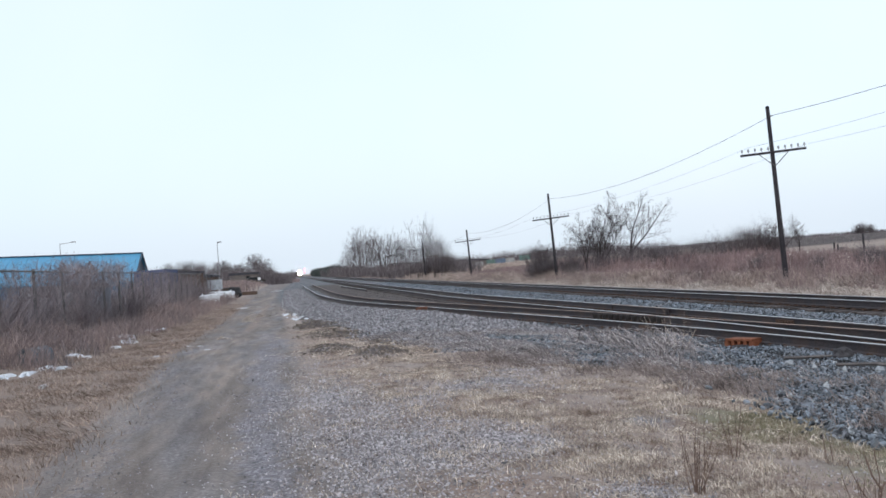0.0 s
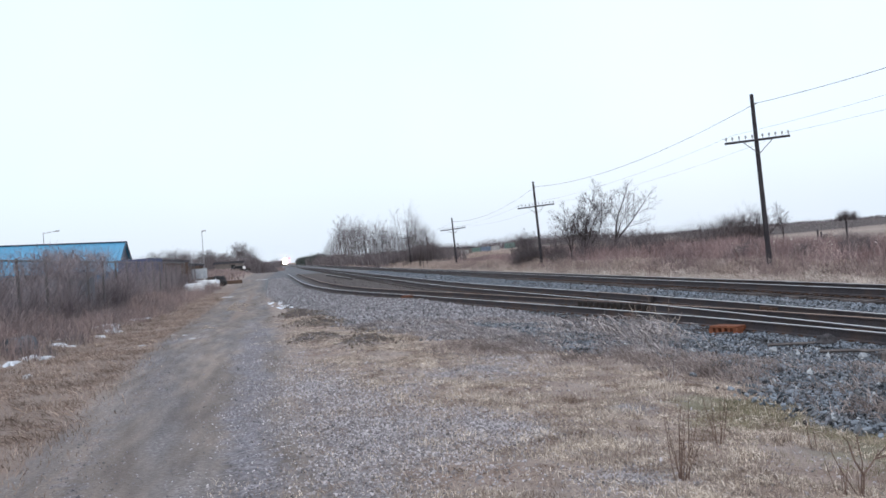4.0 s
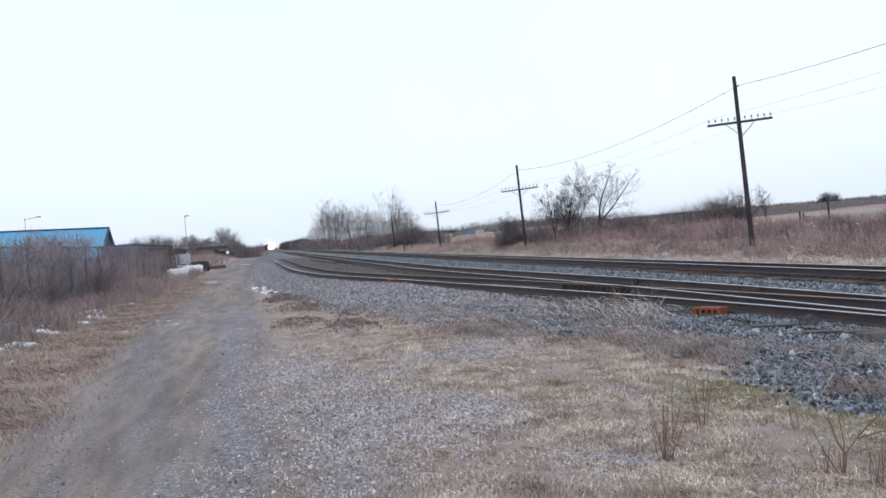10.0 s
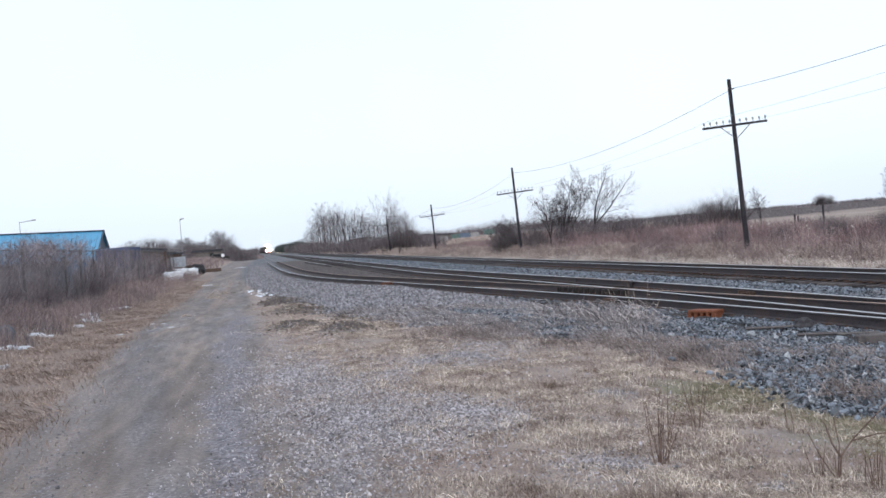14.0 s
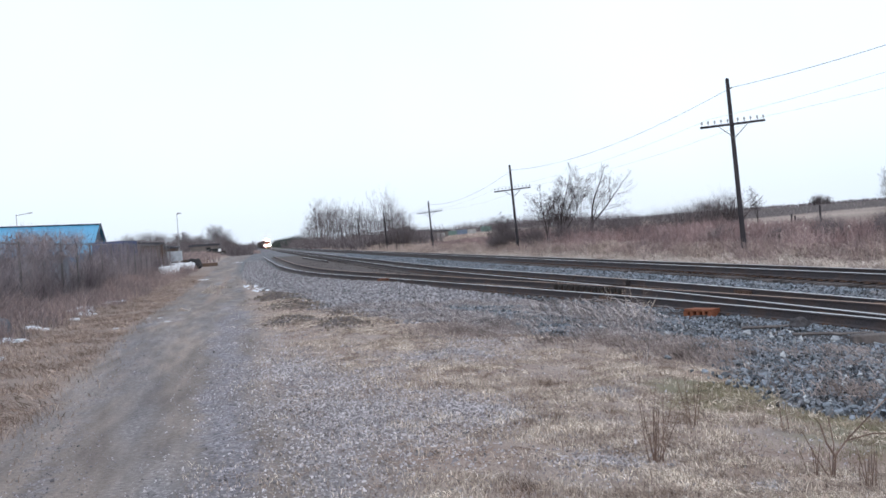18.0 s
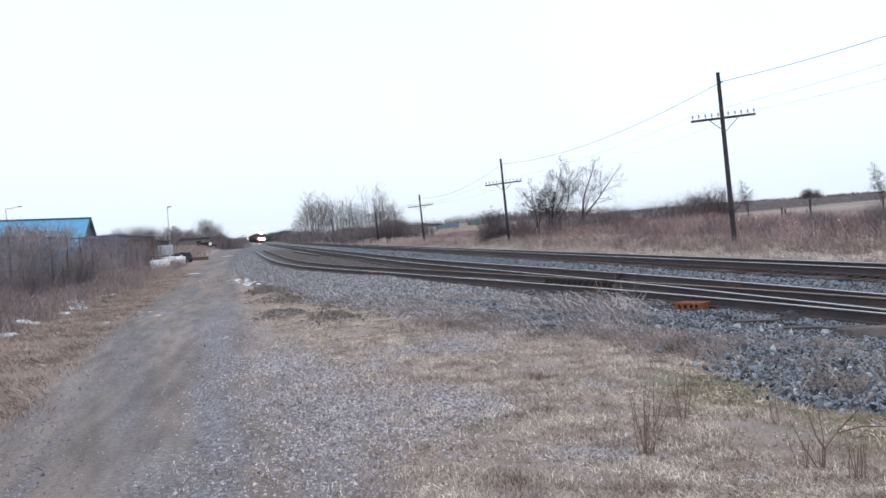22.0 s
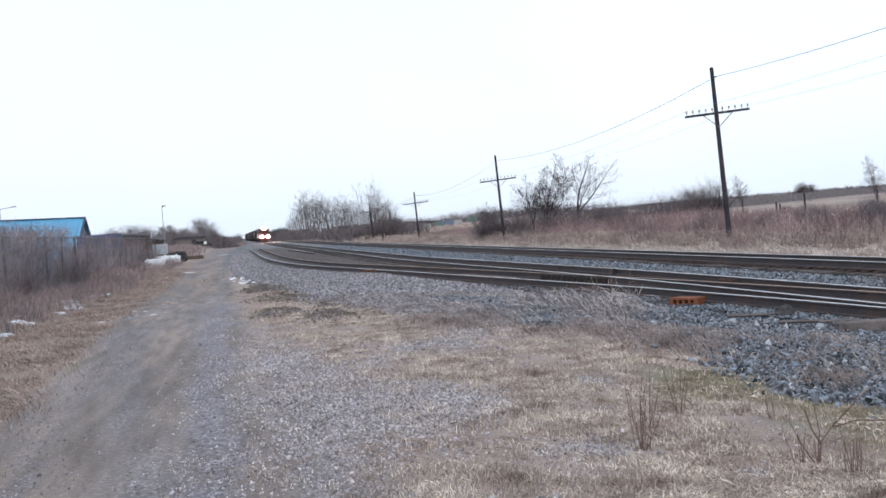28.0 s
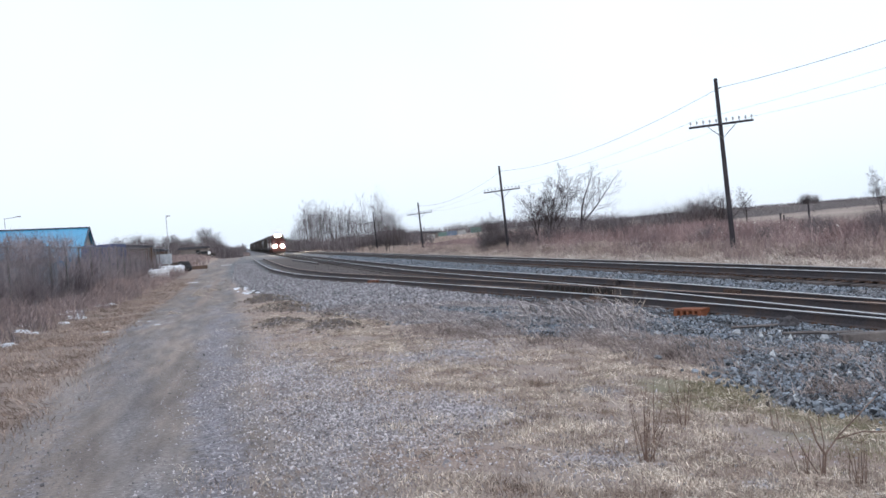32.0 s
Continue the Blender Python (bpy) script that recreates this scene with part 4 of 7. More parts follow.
def patchy(rng, x, y, scale, cut):
    """Keeps points where a slow pattern is high, so that growth comes in clumps."""
    v = (np.sin(x * 1.7 / scale + 1.3 * np.sin(y / scale * 0.9)) + np.sin(y * 1.3 / scale + 1.7 * np.sin(x / scale * 1.1 + 2.0))
         + 0.6 * np.sin(x * 4.1 / scale + y * 3.3 / scale))
    return v + rng.normal(0, 0.45, len(x)) > cut


def grow(rng, n, x0, x1, y0, y1, near=1.6):
    """Random spots, denser towards the camera."""
    y = y0 + (y1 - y0) * rng.uniform(0, 1, n) ** near
    return rng.uniform(x0, x1, n), y


def short_grass():
    rng = np.random.default_rng(3)
    # thin straw lawn between the lane and the ballast; gravel shows through
    x, y = grow(rng, 360000, -0.6, 5.8, 5.4, 36, 1.6)
    side = 0.55 + 0.9 * np.sin(y * 0.45) * 0.3
    thick = 0.35 * sstep(9, 7, y) + 0.45 * sstep(8.5, 7, y) * sstep(0.6, 1.4, x) + sstep(0.0, 1.9, x - side + 0.05 * (y - 14)) * 0.85 + 0.15 + 0.8 * sstep(12.5, 16, y) * sstep(0.2, 1.2, x)
    moss, gravel, ruts, _ = growth(x, y)
    gravel = np.maximum(gravel, ruts)
    thick = thick * (1 - 0.9 * gravel) * (1 - 0.7 * moss) * sstep(0.5, -0.6, x - ballast_foot(y))
    keep = (rng.uniform(0, 1, len(x)) < thick) & patchy(rng, x, y, 0.55, -0.45) & patchy(rng, x, y, 1.6, -0.9)
    x, y = x[keep], y[keep]
    h = rng.uniform(0.010, 0.040, len(x)) * np.where(patchy(rng, x, y, 0.45, 0.8), 1.7, 1.0)
    a = blades(rng, x, y, height(x, y), h, rng.uniform(0.003, 0.007, len(x)), 2.2, 0.8)
    # verge along the fence
    x, y = grow(rng, 74000, -7.6, -1.8, 6, 90, 1.5)
    keep = (x < lane_edges(y)[0] + 0.15 + rng.normal(0, 0.3, len(x))) & patchy(rng, x, y, 0.7, -0.6)
    x, y = x[keep], y[keep]
    h = rng.uniform(0.03, 0.12, len(x))
    b = blades(rng, x, y, height(x, y), h, rng.uniform(0.005, 0.012, len(x)), 1.8, 0.8)
    cx, cy = grow(rng, 1900, -6.6, -2.1, 10, 75, 1.4)
    keep = (cx < lane_edges(cy)[0] + 0.1) & patchy(rng, cx, cy, 1.1, -0.1)
    cx, cy = cx[keep], cy[keep]
    x, y, ci = clumps(rng, cx, cy, 13, 0.12)
    stuff("verge_litter", [arches(rng, x, y, height(x, y), rng.uniform(0.1, 0.35, len(x)), rng.uniform(0.02, 0.10, len(x)), rng.uniform(0.006, 0.012, len(x)), rng.uniform(0, 6.3, len(cx))[ci], 0.8)],
          M["verge"], "brown wads of fallen weeds on the verge", "grass")
    stuff("verge_grass", [b], M["verge"], "matted brown dead grass on the verge", "grass")
    # thin strip in the middle of the lane
    x, y = grow(rng, 9000, -2.3, -1.2, 34, 75, 1.3)
    keep = patchy(rng, x, y * 0.22, 1.1, 0.5)
    x, y = x[keep], y[keep]
    c = blades(rng, x, y, height(x, y), rng.uniform(0.015, 0.05, len(x)), np.full(len(x), 0.008), 1.8)
    stuff("dry_grass", [a, c], M["straw"], "short bleached straw-coloured winter grass", "grass")
    x, y = grow(rng, 130000, 2.8, 5.8, 6.2, 15, 1.2)
    keep = patchy(rng, x, y, 0.6, -0.2) & (x < ballast_foot(y) + rng.normal(0.1, 0.15, len(x))) & (rng.uniform(0, 1, len(x)) < growth(x, y)[0])
    x, y = x[keep], y[keep]
    stuff("green_grass", [blades(rng, x, y, height(x, y), rng.uniform(0.01, 0.035, len(x)), np.full(len(x), 0.005), 1.6)], M["moss"], "low patches of dull green grass", "grass")
    # seed stalks and tufts standing a little higher
    VF = []
    for _ in range(300):
        cx, cy = rng.uniform(1.0, 5.2), 5.8 + 16 * rng.uniform(0, 1) ** 1.4
        if cx > ballast_foot(cy):
            continue
        k = rng.integers(10, 30)
        x, y = rng.normal(cx, 0.07, k), rng.normal(cy, 0.07, k)
        VF.append(blades(rng, x, y, height(x, y), rng.uniform(0.03, 0.095, k), rng.uniform(0.003, 0.006, k), 1.2, 0.6))
    stuff("grass_tufts", VF, M["straw"], "dry straw-coloured grass tufts", "grass")


def rocks(rng, x, y, z, size, flat=0.7):
    """Angular stones: jittered, turned and squashed lumps of eight triangles."""
    n = len(x)
    corners = np.array([(1, 0, 0), (-1, 0, 0), (0, 1, 0), (0, -1, 0), (0, 0, 1), (0, 0, -1)], float) * 0.62
    tris = np.array([(0, 2, 4), (2, 1, 4), (1, 3, 4), (3, 0, 4), (2, 0, 5), (1, 2, 5), (3, 1, 5), (0, 3, 5)])
    V = corners[None] * (1 + rng.uniform(-0.4, 0.3, (n, 6, 1))) + rng.normal(0, 0.16, (n, 6, 3))
    V *= np.stack([np.ones(n), rng.uniform(0.6, 1.0, n), rng.uniform(0.45, 0.9, n)], 1)[:, None, :]
    q = rng.normal(0, 1, (n, 4))
    q[:, 1:3] *= 0.55
    q /= np.linalg.norm(q, axis=1)[:, None]
    w, a, b, c = q.T
    R = np.stack([1 - 2 * (b * b + c * c), 2 * (a * b - c * w), 2 * (a * c + b * w), 2 * (a * b + c * w), 1 - 2 * (a * a + c * c), 2 * (b * c - a * w),
                  2 * (a * c - b * w), 2 * (b * c + a * w), 1 - 2 * (a * a + b * b)], 1).reshape(n, 3, 3)
    V = np.einsum("nij,nkj->nki", R, V) * size[:, None, None]
    V += np.stack([x, y, z + size * 0.12], 1)[:, None, :]
    F = (np.arange(n) * 6)[:, None, None] + tris[None]
    return V.reshape(-1, 3), F.reshape(-1, 3)


def stones():
    rng = np.random.default_rng(8)
    VF = []
    # ballast shoulder beside the near track
    x, y = grow(rng, 76000, 4.4, 9.4, 6.5, 26, 1.35)
    keep = (x > ballast_foot(y) + 0.1 + np.abs(rng.normal(0, 0.22, len(x))) * np.sign(rng.uniform(-0.6, 1, len(x)))) & (x < np.minimum(near_x(y), siding_x(y)) - 1.25 + rng.normal(0, 0.1, len(x)))
    x, y = x[keep], y[keep]
    size = rng.uniform(0.02, 0.052, len(x)) * np.where(rng.uniform(0, 1, len(x)) < 0.05, 1.7, 1.0)
    z = height(x, y) + rng.uniform(-0.015, 0.055, len(x))
    pale = rng.uniform(0, 1, len(x)) < 0.045
    VF.append(rocks(rng, x[~pale], y[~pale], z[~pale], size[~pale]))
    stuff("pale_ballast", [rocks(rng, x[pale], y[pale], z[pale] + 0.012, size[pale] * 1.1)], M["stone_light"], "pale freshly broken faces among the ballast stones", "stones")
    x, y = grow(rng, 46000, -0.6, 8.5, 20, 150, 1.75)
    keep = (x > ballast_foot(y) + rng.normal(0, 0.25, len(x))) & (x < siding_x(y) - 1.2)
    x, y = x[keep], y[keep]
    stuff("siding_gravel", [rocks(rng, x, y, height(x, y), rng.uniform(0.045, 0.10, len(x)))], M["stone_pale"], "loose pale lavender-grey gravel beside the siding", "stones")
    # between the two main tracks and between the rails
    x, y = grow(rng, 27000, 11.4, 13.7, 14, 75, 1.4)
    VF.append(rocks(rng, x, y, height(x, y), rng.uniform(0.04, 0.09, len(x))))
    x, y = grow(rng, 13000, 8.2, 11.6, 13, 60, 1.3)
    oily = [rocks(rng, x, y, height(x, y) + 0.02, rng.uniform(0.045, 0.08, len(x)))]
    x, y = grow(rng, 9000, 13.8, 16.2, 18, 75, 1.3)
    oily.append(rocks(rng, x, y, height(x, y), rng.uniform(0.05, 0.09, len(x))))
    stuff("track_ballast", oily, M["oily"], "dark oily ballast stones between the rails", "stones")
    x, y = grow(rng, 9000, 3.5, 9.5, 36, 110, 1.3)
    keep = (x > siding_x(y) - 1.2)
    x, y = x[keep], y[keep]
    stuff("yard_stones", [rocks(rng, x, y, height(x, y) - 0.02, rng.uniform(0.04, 0.09, len(x)))], M["brown_stone"], "dirty brown stones trodden into earth between the tracks", "stones")
    stuff("ballast_stones", VF, M["stone"], "loose angular blue-grey crushed ballast stones", "stones")
    x, y = grow(rng, 9000, 11.6, 13.6, 75, 150, 1.2)
    stuff("far_ballast", [rocks(rng, x, y, height(x, y), rng.uniform(0.07, 0.14, len(x)))], M["stone"], "blue-grey ballast further along the tracks", "stones")
    # stones spilled over the tie ends
    y = 9 + 24 * rng.uniform(0, 1, 9000) ** 1.3
    y = y[((y < 20.0) | (y > 21.8)) & ((y < 13.3) | (y > 14.8)) & ((y < 25.0) | (rng.uniform(0, 1, len(y)) < 0.2))]
    x = np.minimum(near_x(y), siding_x(y)) - rng.uniform(0.86, 1.5, len(y))
    stuff("spilled_ballast", [rocks(rng, x, y, np.full(len(y), -0.372), rng.uniform(0.02, 0.05, len(y)))], M["stone"], "ballast stones spilled over the tie ends", "stones")
    # soil clods along the ballast foot
    x, y = grow(rng, 6500, -0.4, 3.6, 19, 48, 1.2)
    keep = zones(x, y)[3] + rng.normal(0, 0.12, len(x)) > 0.42
    x, y = x[keep], y[keep]
    stuff("soil_clods", [rocks(rng, x, y, height(x, y), rng.uniform(0.03, 0.09, len(x)))], M["clod"], "dark brown soil clods at the ballast foot", "soil")
    # scattered debris along the far lane
    x, y = grow(rng, 1500, -6.5, 3.0, 45, 210, 1.2)
    keep = (x < siding_x(y) - 1.3) & patchy(rng, x, y, 4.0, 0.2)
    x, y = x[keep], y[keep]
    stuff("lane_debris", [rocks(rng, x, y, height(x, y) - 0.02, rng.uniform(0.04, 0.12, len(x)))], M["clod"], "scattered stones and soil lumps on the far lane", "stones")
    # small gravel on the lane's edge
    VF = []
    x, y = grow(rng, 62000, -1.0, 4.2, 5.4, 24, 1.45)
    keep = (x < ballast_foot(y)) & (rng.uniform(0, 1, len(x)) < 0.12 + 0.88 * sstep(-1.5, 0.8, x) * np.maximum(0.45 * sstep(3.4, 1.4, x), growth(x, y)[1])) & patchy(rng, x, y, 0.8, -0.8)
    x, y = x[keep], y[keep]
    for cx, cy, rx, ry, n in ((1.0, 10.6, 0.6, 1.7, 12000), (1.95, 9.6, 0.35, 0.6, 3000), (2.6, 14.6, 0.6, 0.8, 3500), (3.3, 16.6, 0.4, 0.6, 2000), (2.3, 7.3, 0.2, 0.2, 700), (0.5, 14.5, 0.4, 1.2, 4000)):
        px, py = rng.normal(cx, rx, n), rng.normal(cy, ry, n)
        VF.append(rocks(rng, px, py, height(px, py), rng.uniform(0.008, 0.028, n)))
    VF.append(rocks(rng, x, y, height(x, y), rng.uniform(0.007, 0.022, len(x)) * np.where(rng.uniform(0, 1, len(x)) < 0.06, 2.1, 1.0)))
    x, y = grow(rng, 60000, -2.6, 0.8, 5.6, 40, 1.5)
    keep = (x > lane_edges(y)[0]) & (rng.uniform(0, 1, len(x)) < 0.05 + 0.75 * growth(x, y)[2]) & patchy(rng, x, y * 0.5, 0.7, -0.2)
    x, y = x[keep], y[keep]
    stuff("lane_grit", [rocks(rng, x, y, height(x, y), rng.uniform(0.006, 0.020, len(x)) * np.where(rng.uniform(0, 1, len(x)) < 0.04, 1.8, 1.0))], M["grit"], "fine grey grit on the wheel tracks", "stones")
    stuff("lane_gravel", VF, M["pebble"], "loose pale grey gravel beside the lane", "stones")


def ballast_weeds():
    rng = np.random.default_rng(5)
    # bleached mats on the slope below the turnout: mounds of long stalks lying over one another
    VF = []
    cy = 15.6 + 12.4 * rng.uniform(0, 1, 1150) ** 1.1
    lo = ballast_foot(cy) - 0.25
    hi = np.minimum(5.6 + 0.36 * (cy - 15.6), siding_x(cy) - 1.35)
    cx = lo + (np.maximum(hi, lo + 0.5) - lo) * rng.uniform(0, 1, len(cy))
    keep = patchy(rng, cx, cy, 0.75, -0.5)
    cx, cy = cx[keep], cy[keep]
    x, y, ci = clumps(rng, cx, cy, 24, 0.13)
    big = rng.uniform(0.45, 1.25, len(cx))[ci]
    VF.append(arches(rng, x, y, height(x, y), rng.uniform(0.12, 0.42, len(x)) * big, rng.uniform(0.02, 0.12, len(x)) * big * np.interp(siding_x(y) - x, [1.3, 3.0], [0.6, 1.0]), rng.uniform(0.004, 0.009, len(x)), rng.uniform(0, 6.3, len(cx))[ci], 0.9))
    tall = (rng.uniform(0, 1, len(x)) < 0.10) & (x > 5.6) & (y < 23)
    VF.append(arches(rng, x[tall], y[tall], height(x[tall], y[tall]), rng.uniform(0.35, 0.95, tall.sum()), rng.uniform(0.15, 0.45, tall.sum()), np.full(tall.sum(), 0.012)))
    # thin tufts on the open ballast
    cx, cy = rng.uniform(5.0, 8.3, 46), rng.uniform(8, 23, 46)
    x, y, ci = clumps(rng, cx, cy, 14, 0.10)
    VF.append(arches(rng, x, y, height(x, y) + 0.02, rng.uniform(0.08, 0.25, len(x)), rng.uniform(0.03, 0.12, len(x)), np.full(len(x), 0.005)))
    stuff("bleached_weeds", VF, M["greyweed"], "matted bleached grey weeds on the ballast slope", "weeds")
    # brown mats between the two stone slopes
    brown = []
    for mx, my, rx, ry, n in ((5.4, 13.5, 0.3, 0.7, 66), (4.75, 15.2, 0.4, 0.6, 26), (6.1, 13.4, 0.4, 0.5, 20), (6.0, 11.0, 0.45, 0.22, 14), (6.9, 12.3, 0.3, 0.3, 14), (3.4, 17.8, 0.5, 0.7, 60), (5.6, 9.7, 0.4, 0.2, 24)):
        cx, cy = rng.normal(mx, rx, n), rng.normal(my, ry, n)
        x, y, ci = clumps(rng, cx, cy, 22, 0.11)
        brown.append(arches(rng, x, y, height(x, y) + 0.015, rng.uniform(0.08, 0.3, len(x)), rng.uniform(0.02, 0.15, len(x)), rng.uniform(0.004, 0.008, len(x)), rng.uniform(0, 6.3, n)[ci], 0.9))
    stuff("brown_weeds", brown, M["mat_weed"], "matted grey-brown dead weeds on the ballast", "weeds")


def grass_litter():
    """Last year's grass lying flat in curls and wads between the standing blades."""
    rng = np.random.default_rng(15)
    for name, mat, n, per, up, lab in (("straw_litter", "straw", 2600, 11, 0.03, "pale curled wads of fallen straw"), ("brown_litter", "verge", 1900, 10, 0.03, "dull brown fallen grass and leaf litter"),
                                       ("dark_litter", "stalk", 700, 8, 0.02, "dark red-brown dead weed litter")):
        cx, cy = grow(rng, n, 0.2, 5.4, 5.5, 23, 1.55)
        moss, gravel, ruts, _ = growth(cx, cy)
        keep = (cx < ballast_foot(cy)) & (rng.uniform(0, 1, n) < (0.25 + sstep(0.4, 1.9, cx)) * (1 - 0.85 * np.maximum(gravel, ruts))) & patchy(rng, cx + 3 * up * 40, cy, 0.8, 0.0)
        cx, cy = cx[keep], cy[keep]
        x, y, ci = clumps(rng, cx, cy, per, rng.uniform(0.03, 0.09, len(cx)))
        VF = [arches(rng, x, y, height(x, y), rng.uniform(0.04, 0.13, len(x)), rng.uniform(0.4, 1.2, len(x)) * up, rng.uniform(0.003, 0.0055, len(x)), rng.uniform(0, 6.3, len(cx))[ci], 0.8)]
        stuff(name, VF, M[mat], lab, "grass")


def bank_grass():
    rng = np.random.default_rng(6)
    x, y = grow(rng, 105000, 17.6, 23.2, 17, 190, 1.25)
    h = rng.uniform(0.35, 0.95, len(x)) * np.where(patchy(rng, x, y, 3.0, 0.4), 1.1, 0.8) * (0.8 + 0.35 * np.sin(y * 1.1 + 2.0 * np.sin(x * 1.3)) * np.sin(x * 2.1 + y * 0.37))
    h *= (0.75 + 0.4 * sstep(18, 21, x)) * (1 - 0.55 * sstep(21.2, 23.2, x)) * np.interp(y, [17, 34, 44, 60, 90], [0.5, 0.55, 0.72, 0.9, 1.0])
    a = blades(rng, x, y, height(x, y), h, rng.uniform(0.012, 0.03, len(x)), 1.1, 0.6)
    keep = patchy(rng, x, y, 1.6, -0.7)
    tx, ty = grow(rng, 260, 17.7, 20.2, 19, 110, 1.3)          # pale tussocks lying over at the track side
    x, y = np.repeat(tx, 60) + rng.normal(0, 0.22, 260 * 60), np.repeat(ty, 60) + rng.normal(0, 0.35, 260 * 60)
    tuss = arches(rng, x, y, height(x, y) + 0.02, rng.uniform(0.35, 0.9, len(x)), rng.uniform(0.15, 0.5, len(x)), rng.uniform(0.012, 0.024, len(x)), np.repeat(rng.uniform(0, 6.3, 260), 60), 0.8)
    stuff("grass_tussocks", [tuss], M["pale_grass"], "pale bleached grass tussocks lying over on the bank", "grass")
    cx, cy = grow(rng, 620, 17.8, 22.4, 19, 120, 1.2)          # wads of brown grass beaten down between them
    x, y, ci = clumps(rng, cx, cy, 22, 0.24)
    stuff("beaten_grass", [arches(rng, x, y, height(x, y) + 0.03, rng.uniform(0.3, 0.8, len(x)), rng.uniform(0.1, 0.45, len(x)), rng.uniform(0.012, 0.022, len(x)), rng.uniform(0, 6.3, len(cx))[ci], 0.9)],
          M["bank_brown"], "beaten-down dull brown grass on the bank", "grass")
    a = (a[0].reshape(-1, 5, 3)[keep].reshape(-1, 3), blade_faces(int(keep.sum())))
    x, y = grow(rng, 20000, 17.5, 60, 190, 420, 1.2)
    b = blades(rng, x, y, height(x, y), rng.uniform(0.4, 1.1, len(x)), rng.uniform(0.05, 0.12, len(x)), 0.7)
    x, y = grow(rng, 26000, -16, 4, 150, 360, 1.2)
    keep = (x < -6.5 + rng.normal(0, 0.8, len(x))) | ((y > 290) & (x < 3))
    x, y = x[keep], y[keep]
    c = blades(rng, x, y, height(x, y), rng.uniform(0.3, 1.0, len(x)), rng.uniform(0.04, 0.10, len(x)), 0.7)
    stuff("yard_weeds", [c], M["vine"], "brown dead weeds on the far yard", "weeds")
    stuff("tall_dead_grass", [a, b], M["tall"], "tall pale dead grass covering the railway bank", "grass")


def brushwood():
    rng = np.random.default_rng(7)
    x, y = grow(rng, 60000, 18.9, 37, 24, 150, 1.2)
    keep = patchy(rng, x, y, 4.0, -0.6) & (x > np.interp(y, [24, 38, 46, 58], [19.3, 19.8, 20.6, 21.7]) + 1.3 * np.sin(y * 0.31) * np.sin(y * 0.117 + 1.0) + rng.normal(0, 0.45, len(x)))
    x, y = x[keep], y[keep]
    top = np.interp(np.degrees(np.arctan2(x, y)), [8, 12, 13.5, 18, 24, 27, 32], [0.9, 0.9, 1.5, 1.5, 1.5, 1.1, 1.1]) * (0.6 + 0.4 * sstep(20.5, 25, x)) * (0.85 + 0.25 * np.sin(x * 0.9 + y * 0.23) * np.sin(y * 0.41 + 0.5))
    h = rng.uniform(0.5, 1.05, len(x)) * top
    stuff("brushwood", [stems(rng, x, y, height(x, y), h, rng.uniform(0.014, 0.03, len(x)), 0.55, 3)], M["brush"], "dense leafless red-brown brushwood behind the poles", "shrubs")
    # loose dead stems standing through the bank grass
    x, y = grow(rng, 9000, 18.2, 22.6, 20, 130, 1.2)
    keep = patchy(rng, x, y, 1.7, 0.4)
    x, y = x[keep], y[keep]
    stuff("bank_stems", [stems(rng, x, y, height(x, y), rng.uniform(0.4, 1.05, len(x)), rng.uniform(0.010, 0.022, len(x)), 0.6, 4)], M["vine"], "dead brown stems standing through the bank grass", "weeds")
    # tangle on and before the fence
    VF = []
    x, y = grow(rng, 40000, -10.4, -6.5, 24, 125, 1.2)
    lump = np.sin(y * 0.33 + 1.1) * np.sin(y * 0.13 + 0.4) + 0.6 * np.sin(y * 0.95 + x)
    keep = patchy(rng, x, y, 2.2, -0.5)
    keep &= (x < -7.4) | (y < 84)
    keep &= (y < 45.8) | (y > 54.2) | (rng.uniform(0, 1, len(x)) < 0.45)
    x, y, lump = x[keep], y[keep], lump[keep]
    h = rng.uniform(0.35, 1.0, len(x)) * (0.85 + 1.5 * sstep(-7.3, -8.2, x)) * (0.95 + 0.32 * lump)
    behind, dark = x < -7.85, []
    for part_of, out in ((~behind, VF), (behind, dark)):
        out.append(stems(rng, x[part_of], y[part_of], height(x[part_of], y[part_of]), h[part_of], rng.uniform(0.010, 0.022, part_of.sum()), 0.9, 4))
    # vines hanging over the top rail
    for cy, ry, n, up in ((36.5, 2.0, 400, 0.0), (42.0, 2.2, 900, 0.3), (46, 1.2, 300, 0.2), (51.5, 1.3, 450, 0.35), (33, 1.0, 120, 0.0), (62, 3, 200, 0.0), (72, 3, 300, 0.0), (86, 4, 300, -0.2)):
        x, y = rng.normal(-7.8, 0.25, n), rng.normal(cy, ry, n)
        dark.append(stems(rng, x, y, rng.uniform(1.3, 2.2, n) + up, rng.uniform(0.25, 0.75, n), rng.uniform(0.008, 0.016, n), 1.6, 4))
    x, y = grow(rng, 9000, -6.8, -4.9, 24, 110, 1.2)
    keep = patchy(rng, x, y, 0.9, 0.2)
    x, y = x[keep], y[keep]
    VF.append(stems(rng, x, y, height(x, y), rng.uniform(0.2, 0.75, len(x)), rng.uniform(0.008, 0.018, len(x)), 0.8, 2))
    for cy, ry, n in ((42.6, 0.5, 150), (45.3, 0.15, 60), (56.3, 0.7, 170), (37.6, 0.4, 90), (62.5, 0.6, 120), (33.0, 0.3, 70)):     # posts wrapped in climbing stems
        x, y = rng.normal(-7.75, 0.16, n), rng.normal(cy, ry, n)
        dark.append(stems(rng, x, y, height(x, y), rng.uniform(1.2, 2.6, n), rng.uniform(0.012, 0.026, n), 0.22, 4))
    stuff("climbing_stems", dark, M["dark_vine"], "dark climbing stems on and behind the fence", "shrubs")
